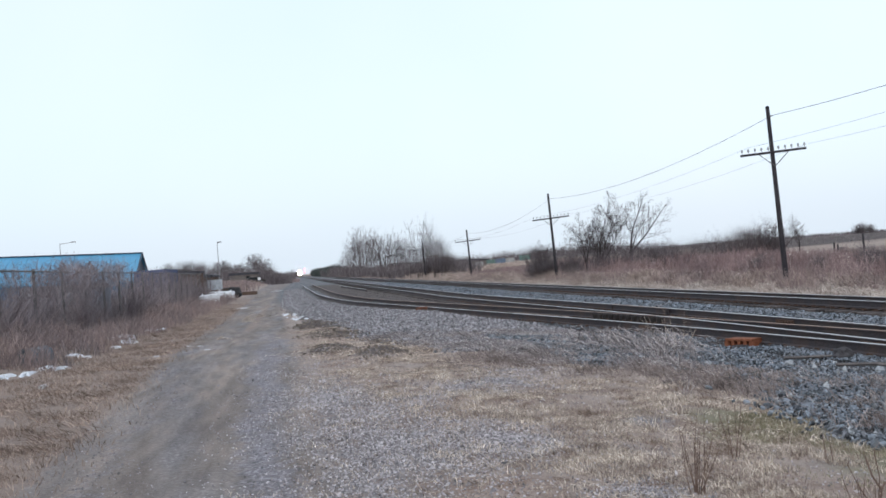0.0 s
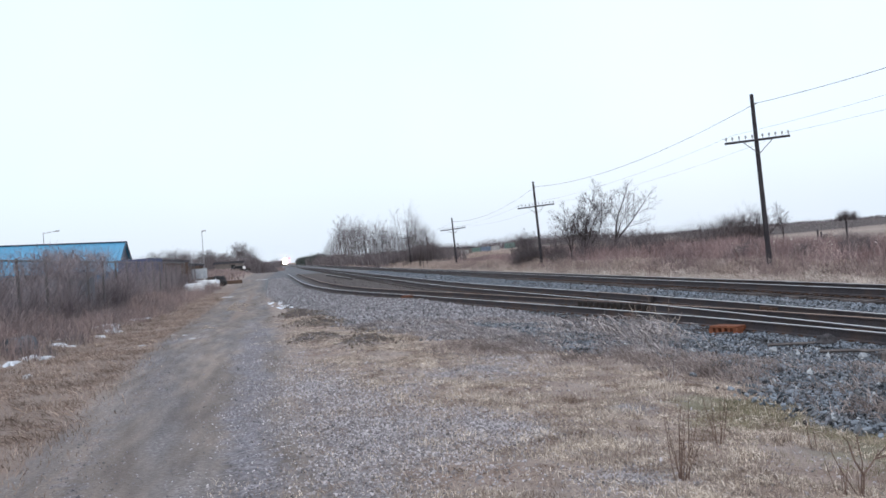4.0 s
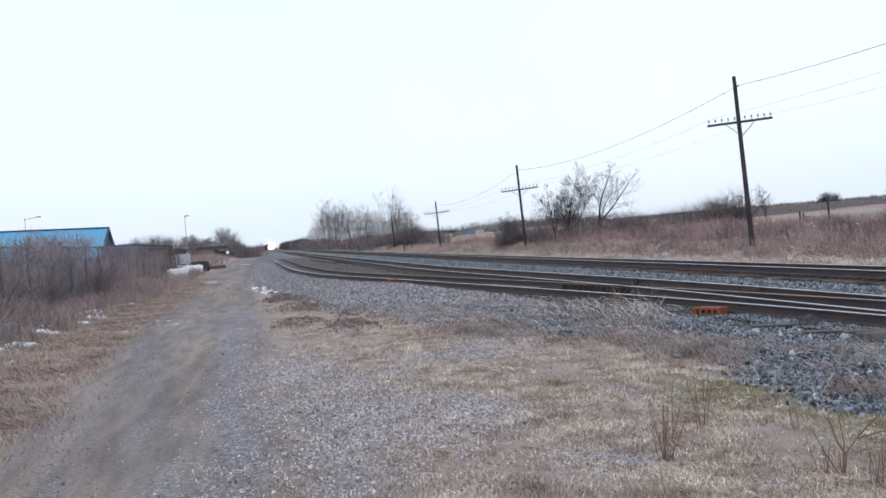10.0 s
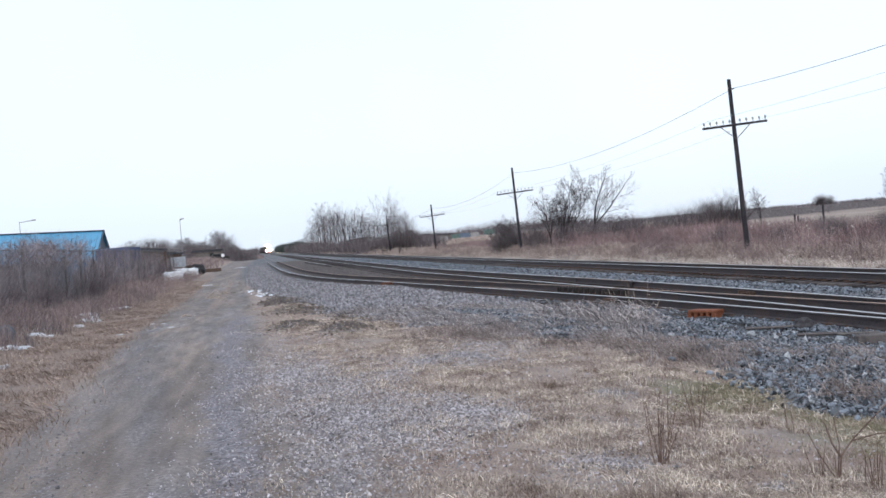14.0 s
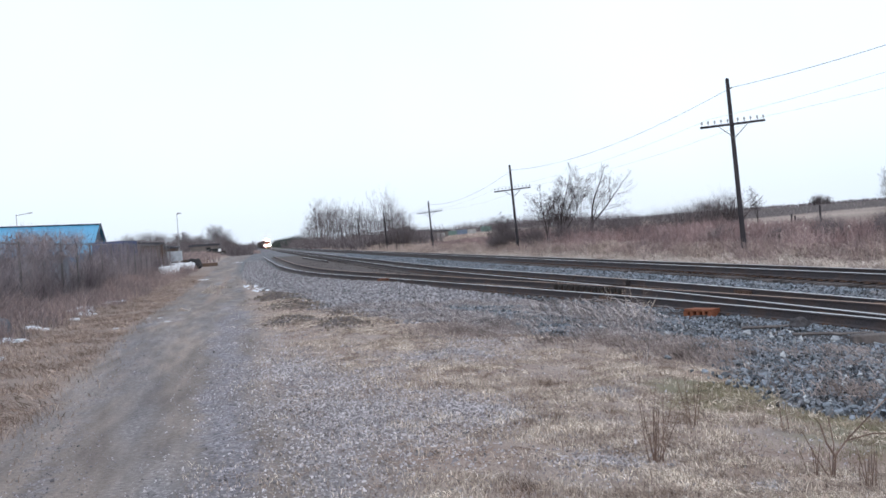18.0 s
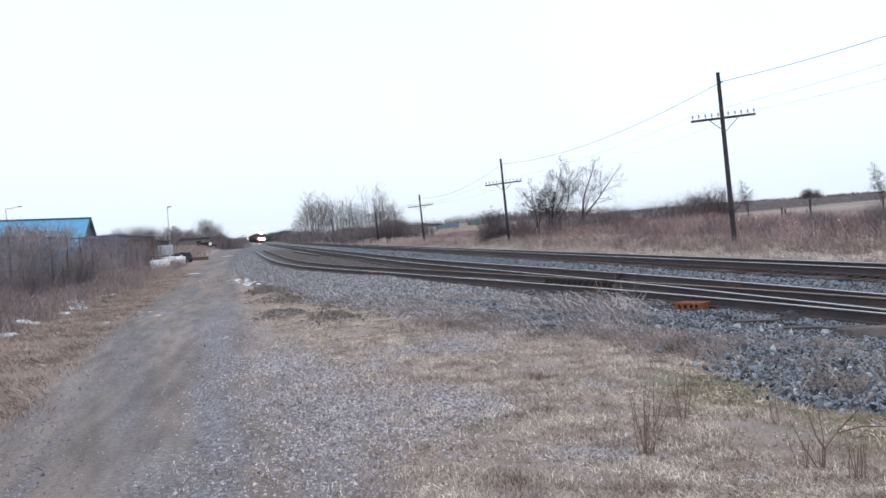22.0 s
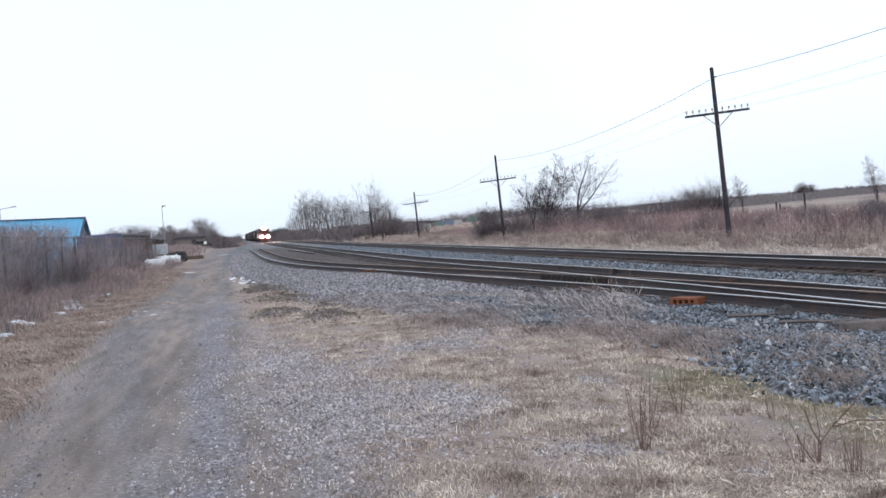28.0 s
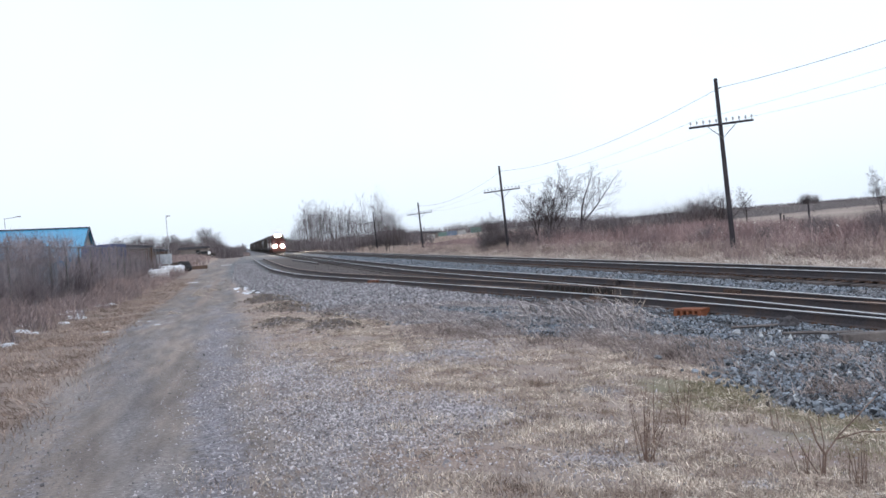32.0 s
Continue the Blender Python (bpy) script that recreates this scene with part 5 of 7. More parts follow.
    stuff("fence_tangle", VF, M["vine"], "dead grey-brown vines and weeds tangled along the fence", "shrubs")


class Bough:
    """Grows one leafless tree: thick wood as tubes, fine twigs as ribbons."""

    def __init__(self, seed):
        self.r = random.Random(seed)
        self.V, self.F, self.TV, self.TF = [], [], [], []

    def tube(self, a, b, r0, r1, sides):
        ax = (b - a).normalized()
        u = ax.orthogonal().normalized()
        v = ax.cross(u)
        o = len(self.V)
        for p, r in ((a, r0), (b, r1)):
            for k in range(sides):
                w = 2 * math.pi * k / sides
                self.V.append(p + u * (r * math.cos(w)) + v * (r * math.sin(w)))
        for k in range(sides):
            q = (o + k, o + (k + 1) % sides, o + sides + (k + 1) % sides, o + sides + k)
            self.F += [(q[0], q[1], q[2]), (q[0], q[2], q[3])]

    def ribbon(self, a, b, w):
        side = Vector((1, self.r.uniform(-0.6, 0.6), self.r.uniform(-0.3, 0.3))).normalized() * w / 2
        if abs(side.normalized().dot((b - a).normalized())) > 0.9:
            side = Vector((0, 0, w / 2))
        o = len(self.TV)
        self.TV += [a - side, a + side, b]
        self.TF.append((o, o + 1, o + 2))

    def grow(self, p, d, length, radius, level, levels, spread, up):
        r = self.r
        steps = 3 if level < 2 else 2
        for i in range(steps):
            d2 = (d + Vector((r.gauss(0, 0.11), r.gauss(0, 0.11), r.gauss(0, 0.06) + up * 0.10))).normalized()
            q = p + d2 * (length / steps)
            r1 = radius * (1 - 0.16)
            if level < levels - 1:
                self.tube(p, q, radius, r1, 6 if level == 0 else 4 if level == 1 else 3)
            else:
                self.ribbon(p, q, max(radius * 2.0, self.twig))
            if level < levels and (i > 0 or level > 0):
                for _ in range(r.choice((1, 2, 2)) if level < levels - 1 else 2):
                    ang = r.uniform(0, 2 * math.pi)
                    o = d2.orthogonal().normalized()
                    o.rotate(Matrix.Rotation(ang, 3, d2))
                    nd = (d2 * (1 - spread) + o * spread + Vector((0, 0, up * 0.35))).normalized()
                    self.grow(q, nd, length * r.uniform(0.5, 0.72), r1 * r.uniform(0.45, 0.62), level + 1, levels, spread, up)
            p, d, radius = q, d2, r1
        if level < levels:
            self.grow(p, d, length * 0.6, radius * 0.8, level + 1, levels, spread, up)


def tree_meshes(seed, tall, levels=4, spread=0.55, up=0.5, radius=0.12, twig=0.02, stems_=1):
    b = Bough(seed)
    b.twig = twig
    for s in range(stems_):
        d = Vector((b.r.gauss(0, 0.05 + 0.12 * (stems_ > 1)), b.r.gauss(0, 0.05 + 0.12 * (stems_ > 1)), 1)).normalized()
        b.grow(Vector((b.r.gauss(0, 0.12) * (stems_ > 1), b.r.gauss(0, 0.12) * (stems_ > 1), -0.1)), d, tall * 0.45, radius * (1 if s == 0 else b.r.uniform(0.5, 0.9)), 0, levels, spread, up)
    top = max(v.z for v in b.TV)
    k = tall / top
    V, TV = [v * k for v in b.V], [v * k for v in b.TV]
    return tri_mesh("trunk", V, b.F, [M["bark"]], smooth=True), tri_mesh("crown", TV, b.TF, [M["twig"]])


def pole_tree_meshes(seed, tall, radius=0.11, twig=0.03):
    """A slim wood-grown tree: one or two straight stems to the top, short rising branches all the way up."""
    b = Bough(seed)
    b.twig = twig
    r = b.r
    for s in range(r.choice((1, 2, 2))):
        d = Vector((r.gauss(0, 0.05), r.gauss(0, 0.05), 1)).normalized()
        p = Vector((r.gauss(0, 0.3) * s, r.gauss(0, 0.3) * s, -0.2))
        ln, rad = tall * (1.0 if s == 0 else r.uniform(0.7, 0.95)), radius
        n = 9
        for i in range(n):
            d = (d + Vector((r.gauss(0, 0.05), r.gauss(0, 0.05), 0.05))).normalized()
            q = p + d * ln / n
            b.tube(p, q, rad, rad * 0.86, 5)
            if i >= 2:
                for _ in range(3):
                    a = r.uniform(0, 2 * math.pi)
                    rise = r.uniform(0.6, 1.5)
                    nd = Vector((math.cos(a), math.sin(a), rise)).normalized()
                    b.grow(p.lerp(q, r.random()), nd, tall * r.uniform(0.13, 0.24) * (1.15 - 0.5 * i / n), rad * 0.2, 2, 4, 0.34, 0.6)
            p, rad = q, rad * 0.86
    top = max(v.z for v in b.TV)
    k = tall / top
    return tri_mesh("trunk", [v * k for v in b.V], b.F, [M["bark"]], smooth=True), tri_mesh("crown", [v * k for v in b.TV], b.TF, [M["twig"]])


def limb_tree_meshes(seed, limbs, tall, shoots=1, twig=0.012, fork=0.12, levels=4):
    """A tree whose short trunk parts into a few long limbs; limbs: (lean to x, lean to y, length, radius, bend to x)."""
    b = Bough(seed)
    b.twig = twig
    r = b.r
    foot, crotch = Vector((0, 0, -0.15)), Vector((limbs[0][0] * 0.4 * fork * tall, 0, fork * tall))
    thick = 1.25 * max(l[3] for l in limbs)
    b.tube(foot, crotch, thick * 1.3, thick, 7)
    for lx, ly, ln, rad, bend in limbs:
        p, d = crotch.copy(), Vector((lx, ly, 1)).normalized()
        n = 9
        for i in range(n):
            d = (d + Vector((bend + r.gauss(0, 0.09), r.gauss(0, 0.09), 0.03))).normalized()
            q = p + d * ln / n
            b.tube(p, q, rad, rad * 0.86, 6)
            for k in range(shoots if i >= 2 else 0):
                side = d.cross(Vector((0, 1, 0))).normalized() * (1 if (i + k) % 2 else -1)
                o = (side * r.uniform(0.6, 1.1) + Vector((0, r.gauss(0, 0.7), r.uniform(-0.1, 0.5)))).normalized()
                nd = (d * 0.75 + o * 0.8).normalized()
                b.grow(p.lerp(q, r.random()), nd, ln * r.uniform(0.15, 0.27) * (1.25 - 0.08 * i), rad * 0.42, 1, levels, 0.46, 0.10)
            p, rad = q, rad * 0.86
        b.grow(p, d, ln * 0.16, rad, 1, levels, 0.42, 0.1)
    k = tall / max(v.z for v in b.TV)
    return tri_mesh("trunk", [v * k for v in b.V], b.F, [M["dark_bark"]], smooth=True), tri_mesh("crown", [v * k for v in b.TV], b.TF, [M["dark_twig"]])


def shrub_meshes(seed, tall, wide, n=210):
    """A low many-stemmed shrub: a few woody stems and a wide uneven spray of fine ones."""
    rng = np.random.default_rng(seed)
    b = Bough(seed)
    for _ in range(6):
        a = Vector((b.r.gauss(0, 0.12 * wide), b.r.gauss(0, 0.12 * wide), -0.1))
        b.tube(a, a + Vector((b.r.gauss(0, 0.3) * wide, b.r.gauss(0, 0.3) * wide, tall * b.r.uniform(0.4, 0.7))), 0.035, 0.015, 4)
    x, y = rng.normal(0, 0.2 * wide, n), rng.normal(0, 0.2 * wide, n)
    h = tall * rng.uniform(0.6, 1.1, n) * (1 - 0.3 * np.minimum(1, np.hypot(x, y) / (0.5 * wide)))
    V, F = stems(rng, x, y, np.zeros(n) - 0.05, h, rng.uniform(0.014, 0.03, n), 0.55 * wide / tall, 9)
    return tri_mesh("trunk", b.V, b.F, [M["bark"]], smooth=True), tri_mesh("crown", V, F, [M["twig"]])


def plant_tree(meshes, m, label, group="", name="bare_tree", category="tree"):
    th = tagged(empty(name, m), label, category, group)
    under("trunk", meshes[0], th)
    under("crown", meshes[1], th)
    return th


def woods():
    rnd = random.Random(9)
    slim = [pole_tree_meshes(20 + k, 12.0, 0.12, 0.020) for k in range(6)]
    for k in range(96):
        az = 0.036 + 0.112 * (k + rnd.random()) / 96
        x = rnd.uniform(19.5, 30)
        y = min(x / az, 540)
        x = y * az
        want = np.interp(az, [0.036, 0.046, 0.053, 0.062, 0.09, 0.112, 0.118, 0.135, 0.148], [0.008, 0.011, 0.022, 0.041, 0.037, 0.028, 0.022, 0.033, 0.024])
        s = (y * want + 1.9) / 12.0 * rnd.uniform(0.78, 1.02)
        t = plant_tree(slim[rnd.randrange(6)], pose(x, y, float(height(x, y)), 0, 0, rnd.uniform(0, 360)), "slim leafless tree in a grey-brown wood", "trees of the bare wood")
        t.scale = (s, s, s)
    # three taller trees at the near end of the wood
    for x, y, s, i in ((25.6, 205, 1.0, 1), (26.7, 207, 0.96, 3), (24.6, 209, 0.90, 0), (25.9, 203, 0.86, 4), (27.4, 210, 0.84, 2)):
        plant_tree(slim[i], pose(x, y, float(height(x, y)), 0, 0, rnd.uniform(0, 360)), "tall slim leafless tree at the edge of the wood", "trees of the bare wood").scale = (s, s, s)
    # clump beside the second pole
    fan = limb_tree_meshes(41, [(-0.05, 0.1, 3.6, 0.055, 0.0), (-0.45, -0.1, 2.8, 0.04, 0.03), (0.45, 0.1, 2.9, 0.04, -0.02), (-0.2, 0.2, 3.3, 0.04, 0.0), (0.2, -0.1, 3.2, 0.04, 0.0)], 4.6, 1, 0.015, 0.2)
    swept = limb_tree_meshes(43, [(0.02, 0.05, 5.4, 0.085, 0.0), (0.36, -0.1, 5.2, 0.075, 0.03), (0.62, 0.1, 5.0, 0.07, 0.0), (-0.1, -0.2, 3.6, 0.05, 0.0)], 6.2, 2, 0.018, 0.09)
    forked = limb_tree_meshes(48, [(0.10, 0.0, 4.4, 0.10, 0.02), (0.78, 0.05, 4.6, 0.09, 0.0), (0.5, -0.1, 3.4, 0.06, 0.03)], 5.9, 2, 0.018, 0.26, 3)
    airy = limb_tree_meshes(51, [(0.0, 0.0, 3.2, 0.045, 0.0), (0.35, 0.1, 3.0, 0.04, 0.02), (-0.35, 0.0, 2.6, 0.04, 0.0)], 4.1, 2, 0.02, 0.2, 3)
    for mesh, x, y, s, lab in ((fan, 23.9, 86, 1.12, "leafless round-crowned tree with fine twigs on the bank"), (swept, 24.9, 86, 1.1, "leafless many-limbed tree leaning with the wind"),
                               (forked, 27.6, 86, 1.12, "leafless dark tree with wide forked limbs"), (fan, 26.4, 91, 1.0, "leafless round-crowned tree with fine twigs on the bank"),
                               (airy, 49.0, 100, 1.0, "airy leafless young tree behind the pole"), (airy, 44.5, 70, 1.0, "airy leafless young tree at the field edge"), (fan, 22.0, 93, 0.72, "small leafless tree beside the pole")):
        plant_tree(mesh, pose(x, y, float(height(x, y))), lab, "").scale = (s, s, s)
    shrub = [shrub_meshes(80 + k, 2.6, 2.4) for k in range(3)]
    thin = [shrub_meshes(90 + k, 2.6, 2.4, 80) for k in range(3)]
    # shrubs along the bank and the field skyline: (x, y, scale)
    for x, y, s in ((23.0, 87, 0.95), (24.3, 83, 0.9), (25.5, 87, 1.05), (26.5, 83.5, 0.9), (28.0, 86, 0.95), (29.0, 84, 0.85), (29.9, 85, 1.0), (30.8, 87, 0.9), (22.3, 90.5, 1.1), (21.9, 94, 1.2), (20.9, 91, 0.9), (31.8, 88, 0.9),
                    (46.0, 100, 1.75), (44.8, 102, 1.5), (43.6, 100, 1.35), (42.4, 103, 1.3), (41.2, 100, 1.4), (40.0, 103, 1.25), (38.8, 100, 1.3), (37.4, 104, 1.2), (36.2, 100, 1.1), (35.0, 102, 1.2), (33.6, 100, 1.05), (47.6, 104, 1.2), (49.0, 108, 1.0), (51, 110, 0.85), (42.3, 79, 0.42), (41.6, 78, 0.4),
                    (23.0, 168, 1.5), (24.1, 171, 1.65), (24.8, 168, 1.5), (23.4, 176, 1.65), (22.2, 174, 1.45), (24.3, 174, 1.6), (108.6, 197, 0.85), (109.9, 197.5, 0.95), (111.2, 197, 0.8), (57.2, 87, 0.6), (24.0, 42, 0.5), (25.5, 45, 0.55), (23.4, 46, 0.45), (26.2, 41, 0.55), (27.5, 44, 0.6), (24.8, 39, 0.5), (29, 46, 0.6), (23.2, 52, 0.45), (27.8, 50, 0.6), (25.4, 56, 0.55)):
        plant_tree((thin if 99 < y < 111 and x < 43 else shrub)[rnd.randrange(3)], pose(x, y, float(height(x, y)), 0, 0, rnd.uniform(0, 360)), "leafless grey-brown shrub on the field edge", "field shrubs", "bare_shrub", "shrub").scale = (s, s, s)
    bush = [tree_meshes(60 + k, 3.2, 4, 0.6, 0.35, 0.05, 0.03, 4) for k in range(3)]
    for x, y, s in ((-7.5, 290, 2.4), (-25, 240, 1.8), (-22, 250, 1.9), (-27, 236, 1.4), (-16, 280, 1.9), (-13, 300, 1.6)):
        plant_tree(bush[rnd.randrange(3)], pose(x, y, float(height(x, y)), 0, 0, rnd.uniform(0, 360)), "round-crowned leafless tree behind the yard", "far shrubs").scale = (s, s, s)
    # low hedge belts near the horizon
    rng = np.random.default_rng(11)
    VF = []
    for x0, x1, y0, y1, n, hh in ((-150, -30, 250, 420, 4500, 4.4), (-12, 3, 420, 620, 2500, 5.0), (18, 34, 190, 260, 7500, 3.5), (60, 150, 420, 520, 5000, 6.0),
                                  (55, 170, 200, 260, 5000, 1.0), (17.5, 21, 270, 600, 5000, 4.4)):
        x, y = rng.uniform(x0, x1, n), rng.uniform(y0, y1, n)
        h = hh * rng.uniform(0.3, 1.0, n) * (0.72 + 0.25 * np.sin(x * 0.35 + 1.0) * np.sin(x * 0.11) + 0.15 * np.sin(x * 1.3 + y * 0.05))
        VF.append(stems(rng, x, y, height(x, y), h, rng.uniform(0.07, 0.18, n), 0.5, 2))
    # the uneven wood behind the yard
    x, y = rng.uniform(-62, 1, 7500), rng.uniform(262, 300, 7500)
    top = np.interp(x, [-62, -35, -28, -24, -21.6, -19, -18, -16, -14, -12, -10, -8, -6.3, -4.6, -3.2, -1, 1], [4.4, 5.0, 5.0, 5.4, 6.9, 4.9, 4.1, 4.7, 5.4, 4.0, 3.6, 4.9, 6.8, 5.2, 3.7, 2.3, 1.2])
    VF.append(stems(rng, x, y, height(x, y), top * rng.uniform(0.45, 1.0, len(x)), rng.uniform(0.04, 0.10, len(x)), 0.4, 4))
    x, y = rng.uniform(56, 150, 16000), rng.uniform(90, 230, 16000)
    keep = (sstep(146, 160, np.hypot(x, y)) * sstep(46, 58, x - 0.1 * y) > rng.uniform(0.3, 0.8, len(x))) & (np.hypot(x, y) < 225)
    x, y = x[keep], y[keep]
    stuff("field_brush", [stems(rng, x, y, height(x, y), rng.uniform(0.05, 0.17, len(x)), rng.uniform(0.05, 0.14, len(x)), 1.2, 2)], M["dark_vine"], "dark dead weeds on the field crest", "weeds")
    stuff("far_hedges", VF, M["twig"], "distant leafless hedges and woods on the horizon", "woods")
    VF = []
    x, y = rng.uniform(17.8, 24, 9000), rng.uniform(470, 860, 9000)
    h = rng.uniform(1.4, 6.2, 9000) * (0.66 + 0.34 * np.sin(y * 0.21) * np.sin(y * 0.083 + 1))
    VF.append(stems(rng, x, y, height(x, y), h, rng.uniform(0.2, 0.45, 9000), 0.35, 4))
    stuff("far_conifers", VF, M["conifer"], "dark green belt of conifers far along the line", "woods")


short_grass()
stones()
ballast_weeds()
grass_litter()
bank_grass()
brushwood()
woods()


# ---- train ----
FRONT_END, SPEED = 261.0, 21.0
TRAIN = []


def wheelset(parent, x_half, y, r=0.51):
    for s in (-1, 1):
        bm = bmesh.new()
        rod(bm, (s * (x_half - 0.07), y, r), (s * (x_half + 0.07), y, r), r, sides=20)
        part("wheel", bm, M["under"], parent)


def bogie(parent, y, n, pitch=2.0):
    for k in range(n):
        wheelset(parent, 0.75, y + (k - (n - 1) / 2) * pitch)
    for s in (-1, 1):
        bm = bmesh.new()
        box(bm, s * 0.98 - 0.09, s * 0.98 + 0.09, y - n * pitch / 2 - 0.1, y + n * pitch / 2 + 0.1, 0.42, 0.80, 0.05)
        for k in range(n):
            box(bm, s * 1.06 - 0.08, s * 1.06 + 0.08, y + (k - (n - 1) / 2) * pitch - 0.18, y + (k - (n - 1) / 2) * pitch + 0.18, 0.30, 0.66, 0.03)
        part("bogie_frame", bm, M["under"], parent)


def locomotive(lead):
    """Six-axle freight locomotive; its front is at y = 0 and it faces -y."""
    th = tagged(empty("locomotive"), "orange-red and black freight locomotive with glaring headlights" if lead else "black and orange-red freight locomotive coupled behind the first", "locomotive", "train")
    bm = bmesh.new()
    box(bm, -1.55, 1.55, 0.5, 22.0, 1.15, 1.62, 0.04)
    part("frame", bm, M["loco_black"], th)
    bm = bmesh.new()
    prism(bm, [(-1.45, 0.25), (1.45, 0.25), (1.52, 1.55), (-1.52, 1.55)], 0.35, 0.55)
    part("pilot", bm, M["loco_red"], th, "orange-red front plate")
    bm = bmesh.new()
    prism(bm, [(-1.25, 0.12), (1.25, 0.12), (1.25, 0.55), (-1.25, 0.55)], 0.10, 0.36)
    part("snow_plough", bm, M["loco_black"], th)
    bm = bmesh.new()
    b = bmesh.new()
    prism(b, [(-1.0, 1.62), (1.0, 1.62), (1.0, 3.05), (0.75, 3.25), (-0.75, 3.25), (-1.0, 3.05)], 1.2, 2.9)
    bmesh.ops.bevel(b, geom=list(b.edges), offset=0.06, segments=1, affect="EDGES")
    join(bm, b)
    part("nose", bm, M["loco_red"], th, "orange-red low nose")
    bm = bmesh.new()
    b = bmesh.new()
    prism(b, [(-1.55, 1.62), (1.55, 1.62), (1.55, 3.9), (1.25, 4.45), (0.4, 4.68), (-0.4, 4.68), (-1.25, 4.45), (-1.55, 3.9)], 2.9, 5.4)
    bmesh.ops.bevel(b, geom=list(b.edges), offset=0.05, segments=1, affect="EDGES")
    join(bm, b)
    part("cab", bm, M["loco_red"], th, "orange-red cab")
    for x0, x1 in ((-1.3, -0.72), (-0.6, -0.04), (0.04, 0.6), (0.72, 1.3)):
        bm = bmesh.new()
        box(bm, x0, x1, 2.86, 2.93, 3.42, 4.02, 0.02)
        part("windscreen", bm, M["glass"], th)
    for s in (-1, 1):
        for y0 in (3.2, 4.3):
            bm = bmesh.new()
            box(bm, s * 1.53 - 0.03, s * 1.53 + 0.03, y0, y0 + 0.85, 3.1, 3.85, 0.02)
            part("side_window", bm, M["glass"], th)
    bm = bmesh.new()
    prism(bm, [(-0.95, 1.62), (0.95, 1.62), (0.95, 3.95), (0.7, 4.35), (-0.7, 4.35), (-0.95, 3.95)], 5.4, 18.0)
    part("hood", bm, M["loco_black"], th)
    bm = bmesh.new()
    prism(bm, [(-1.35, 2.4), (1.35, 2.4), (1.5, 4.2), (1.1, 4.5), (-1.1, 4.5), (-1.5, 4.2)], 18.0, 21.7)
    part("radiator", bm, M["loco_black"], th)
    bm = bmesh.new()
    box(bm, -1.0, 1.0, 18.0, 21.8, 1.62, 2.4)
    part("rear_hood", bm, M["loco_red"], th)
    for y in (8.0, 11.0, 14.5):
        bm = bmesh.new()
        rod(bm, (0, y, 4.35), (0, y, 4.62), 0.6, 0.55, 16)
        part("roof_fan", bm, M["under"], th)
    bm = bmesh.new()
    box(bm, -1.4, 1.4, 8.6, 13.6, 0.35, 1.15, 0.12)
    part("fuel_tank", bm, M["under"], th)
    for y in (5.0, 17.3):
        bogie(th, y, 3)
    for s in (-1, 1):
        for k in range(9):
            y = 6.0 + k * 1.45
            bm = bmesh.new()
            rod(bm, (s * 1.5, y, 1.6), (s * 1.5, y, 2.65), 0.02, sides=5)
            part("stanchion", bm, M["loco_white"], th)
        bm = bmesh.new()
        rod(bm, (s * 1.5, 5.6, 2.65), (s * 1.5, 17.9, 2.65), 0.022, sides=5)
        part("handrail", bm, M["loco_white"], th)
        bm = bmesh.new()
        rod(bm, (s * 1.3, 0.5, 1.6), (s * 1.3, 0.5, 2.6), 0.025, sides=5)
        rod(bm, (s * 1.3, 0.5, 2.6), (s * 0.45, 0.5, 2.6), 0.025, sides=5)
        part("front_handrail", bm, M["loco_white"], th)
    for y in (0.05, 22.15):
        bm = bmesh.new()
        box(bm, -0.16, 0.16, y - 0.35, y + 0.35, 0.72, 1.02, 0.04)
        part("coupler", bm, M["under"], th)
    for x in (-0.62, 0.62):
        bm = bmesh.new()
        box(bm, x - 0.30, x + 0.30, 2.84, 2.92, 4.10, 4.34, 0.02)
        part("number_board", bm, M["loco_white"], th)
    # lens radii exceed real lamps: part of the glare is built into their size
    for x, z, r, y in ((-0.25, 4.28, 0.22, 2.88), (0.25, 4.28, 0.22, 2.88), (-0.85, 1.72, 0.26, 0.42), (0.85, 1.72, 0.26, 0.42)):
        bm = bmesh.new()
        rod(bm, (x, y, z), (x, y - 0.10, z), r + 0.03, sides=14)
        housing = part("lamp_housing", bm, M["loco_black"], th)
        bm = bmesh.new()
        rod(bm, (x, y - 0.10, z), (x, y - 0.13, z), r, r * 0.8, 14)
        part("headlight" if z > 4 else "ditch_light", bm, M["headlight"] if lead else M["glass"], housing, "glaring warm headlight lens" if lead else "")
    return th


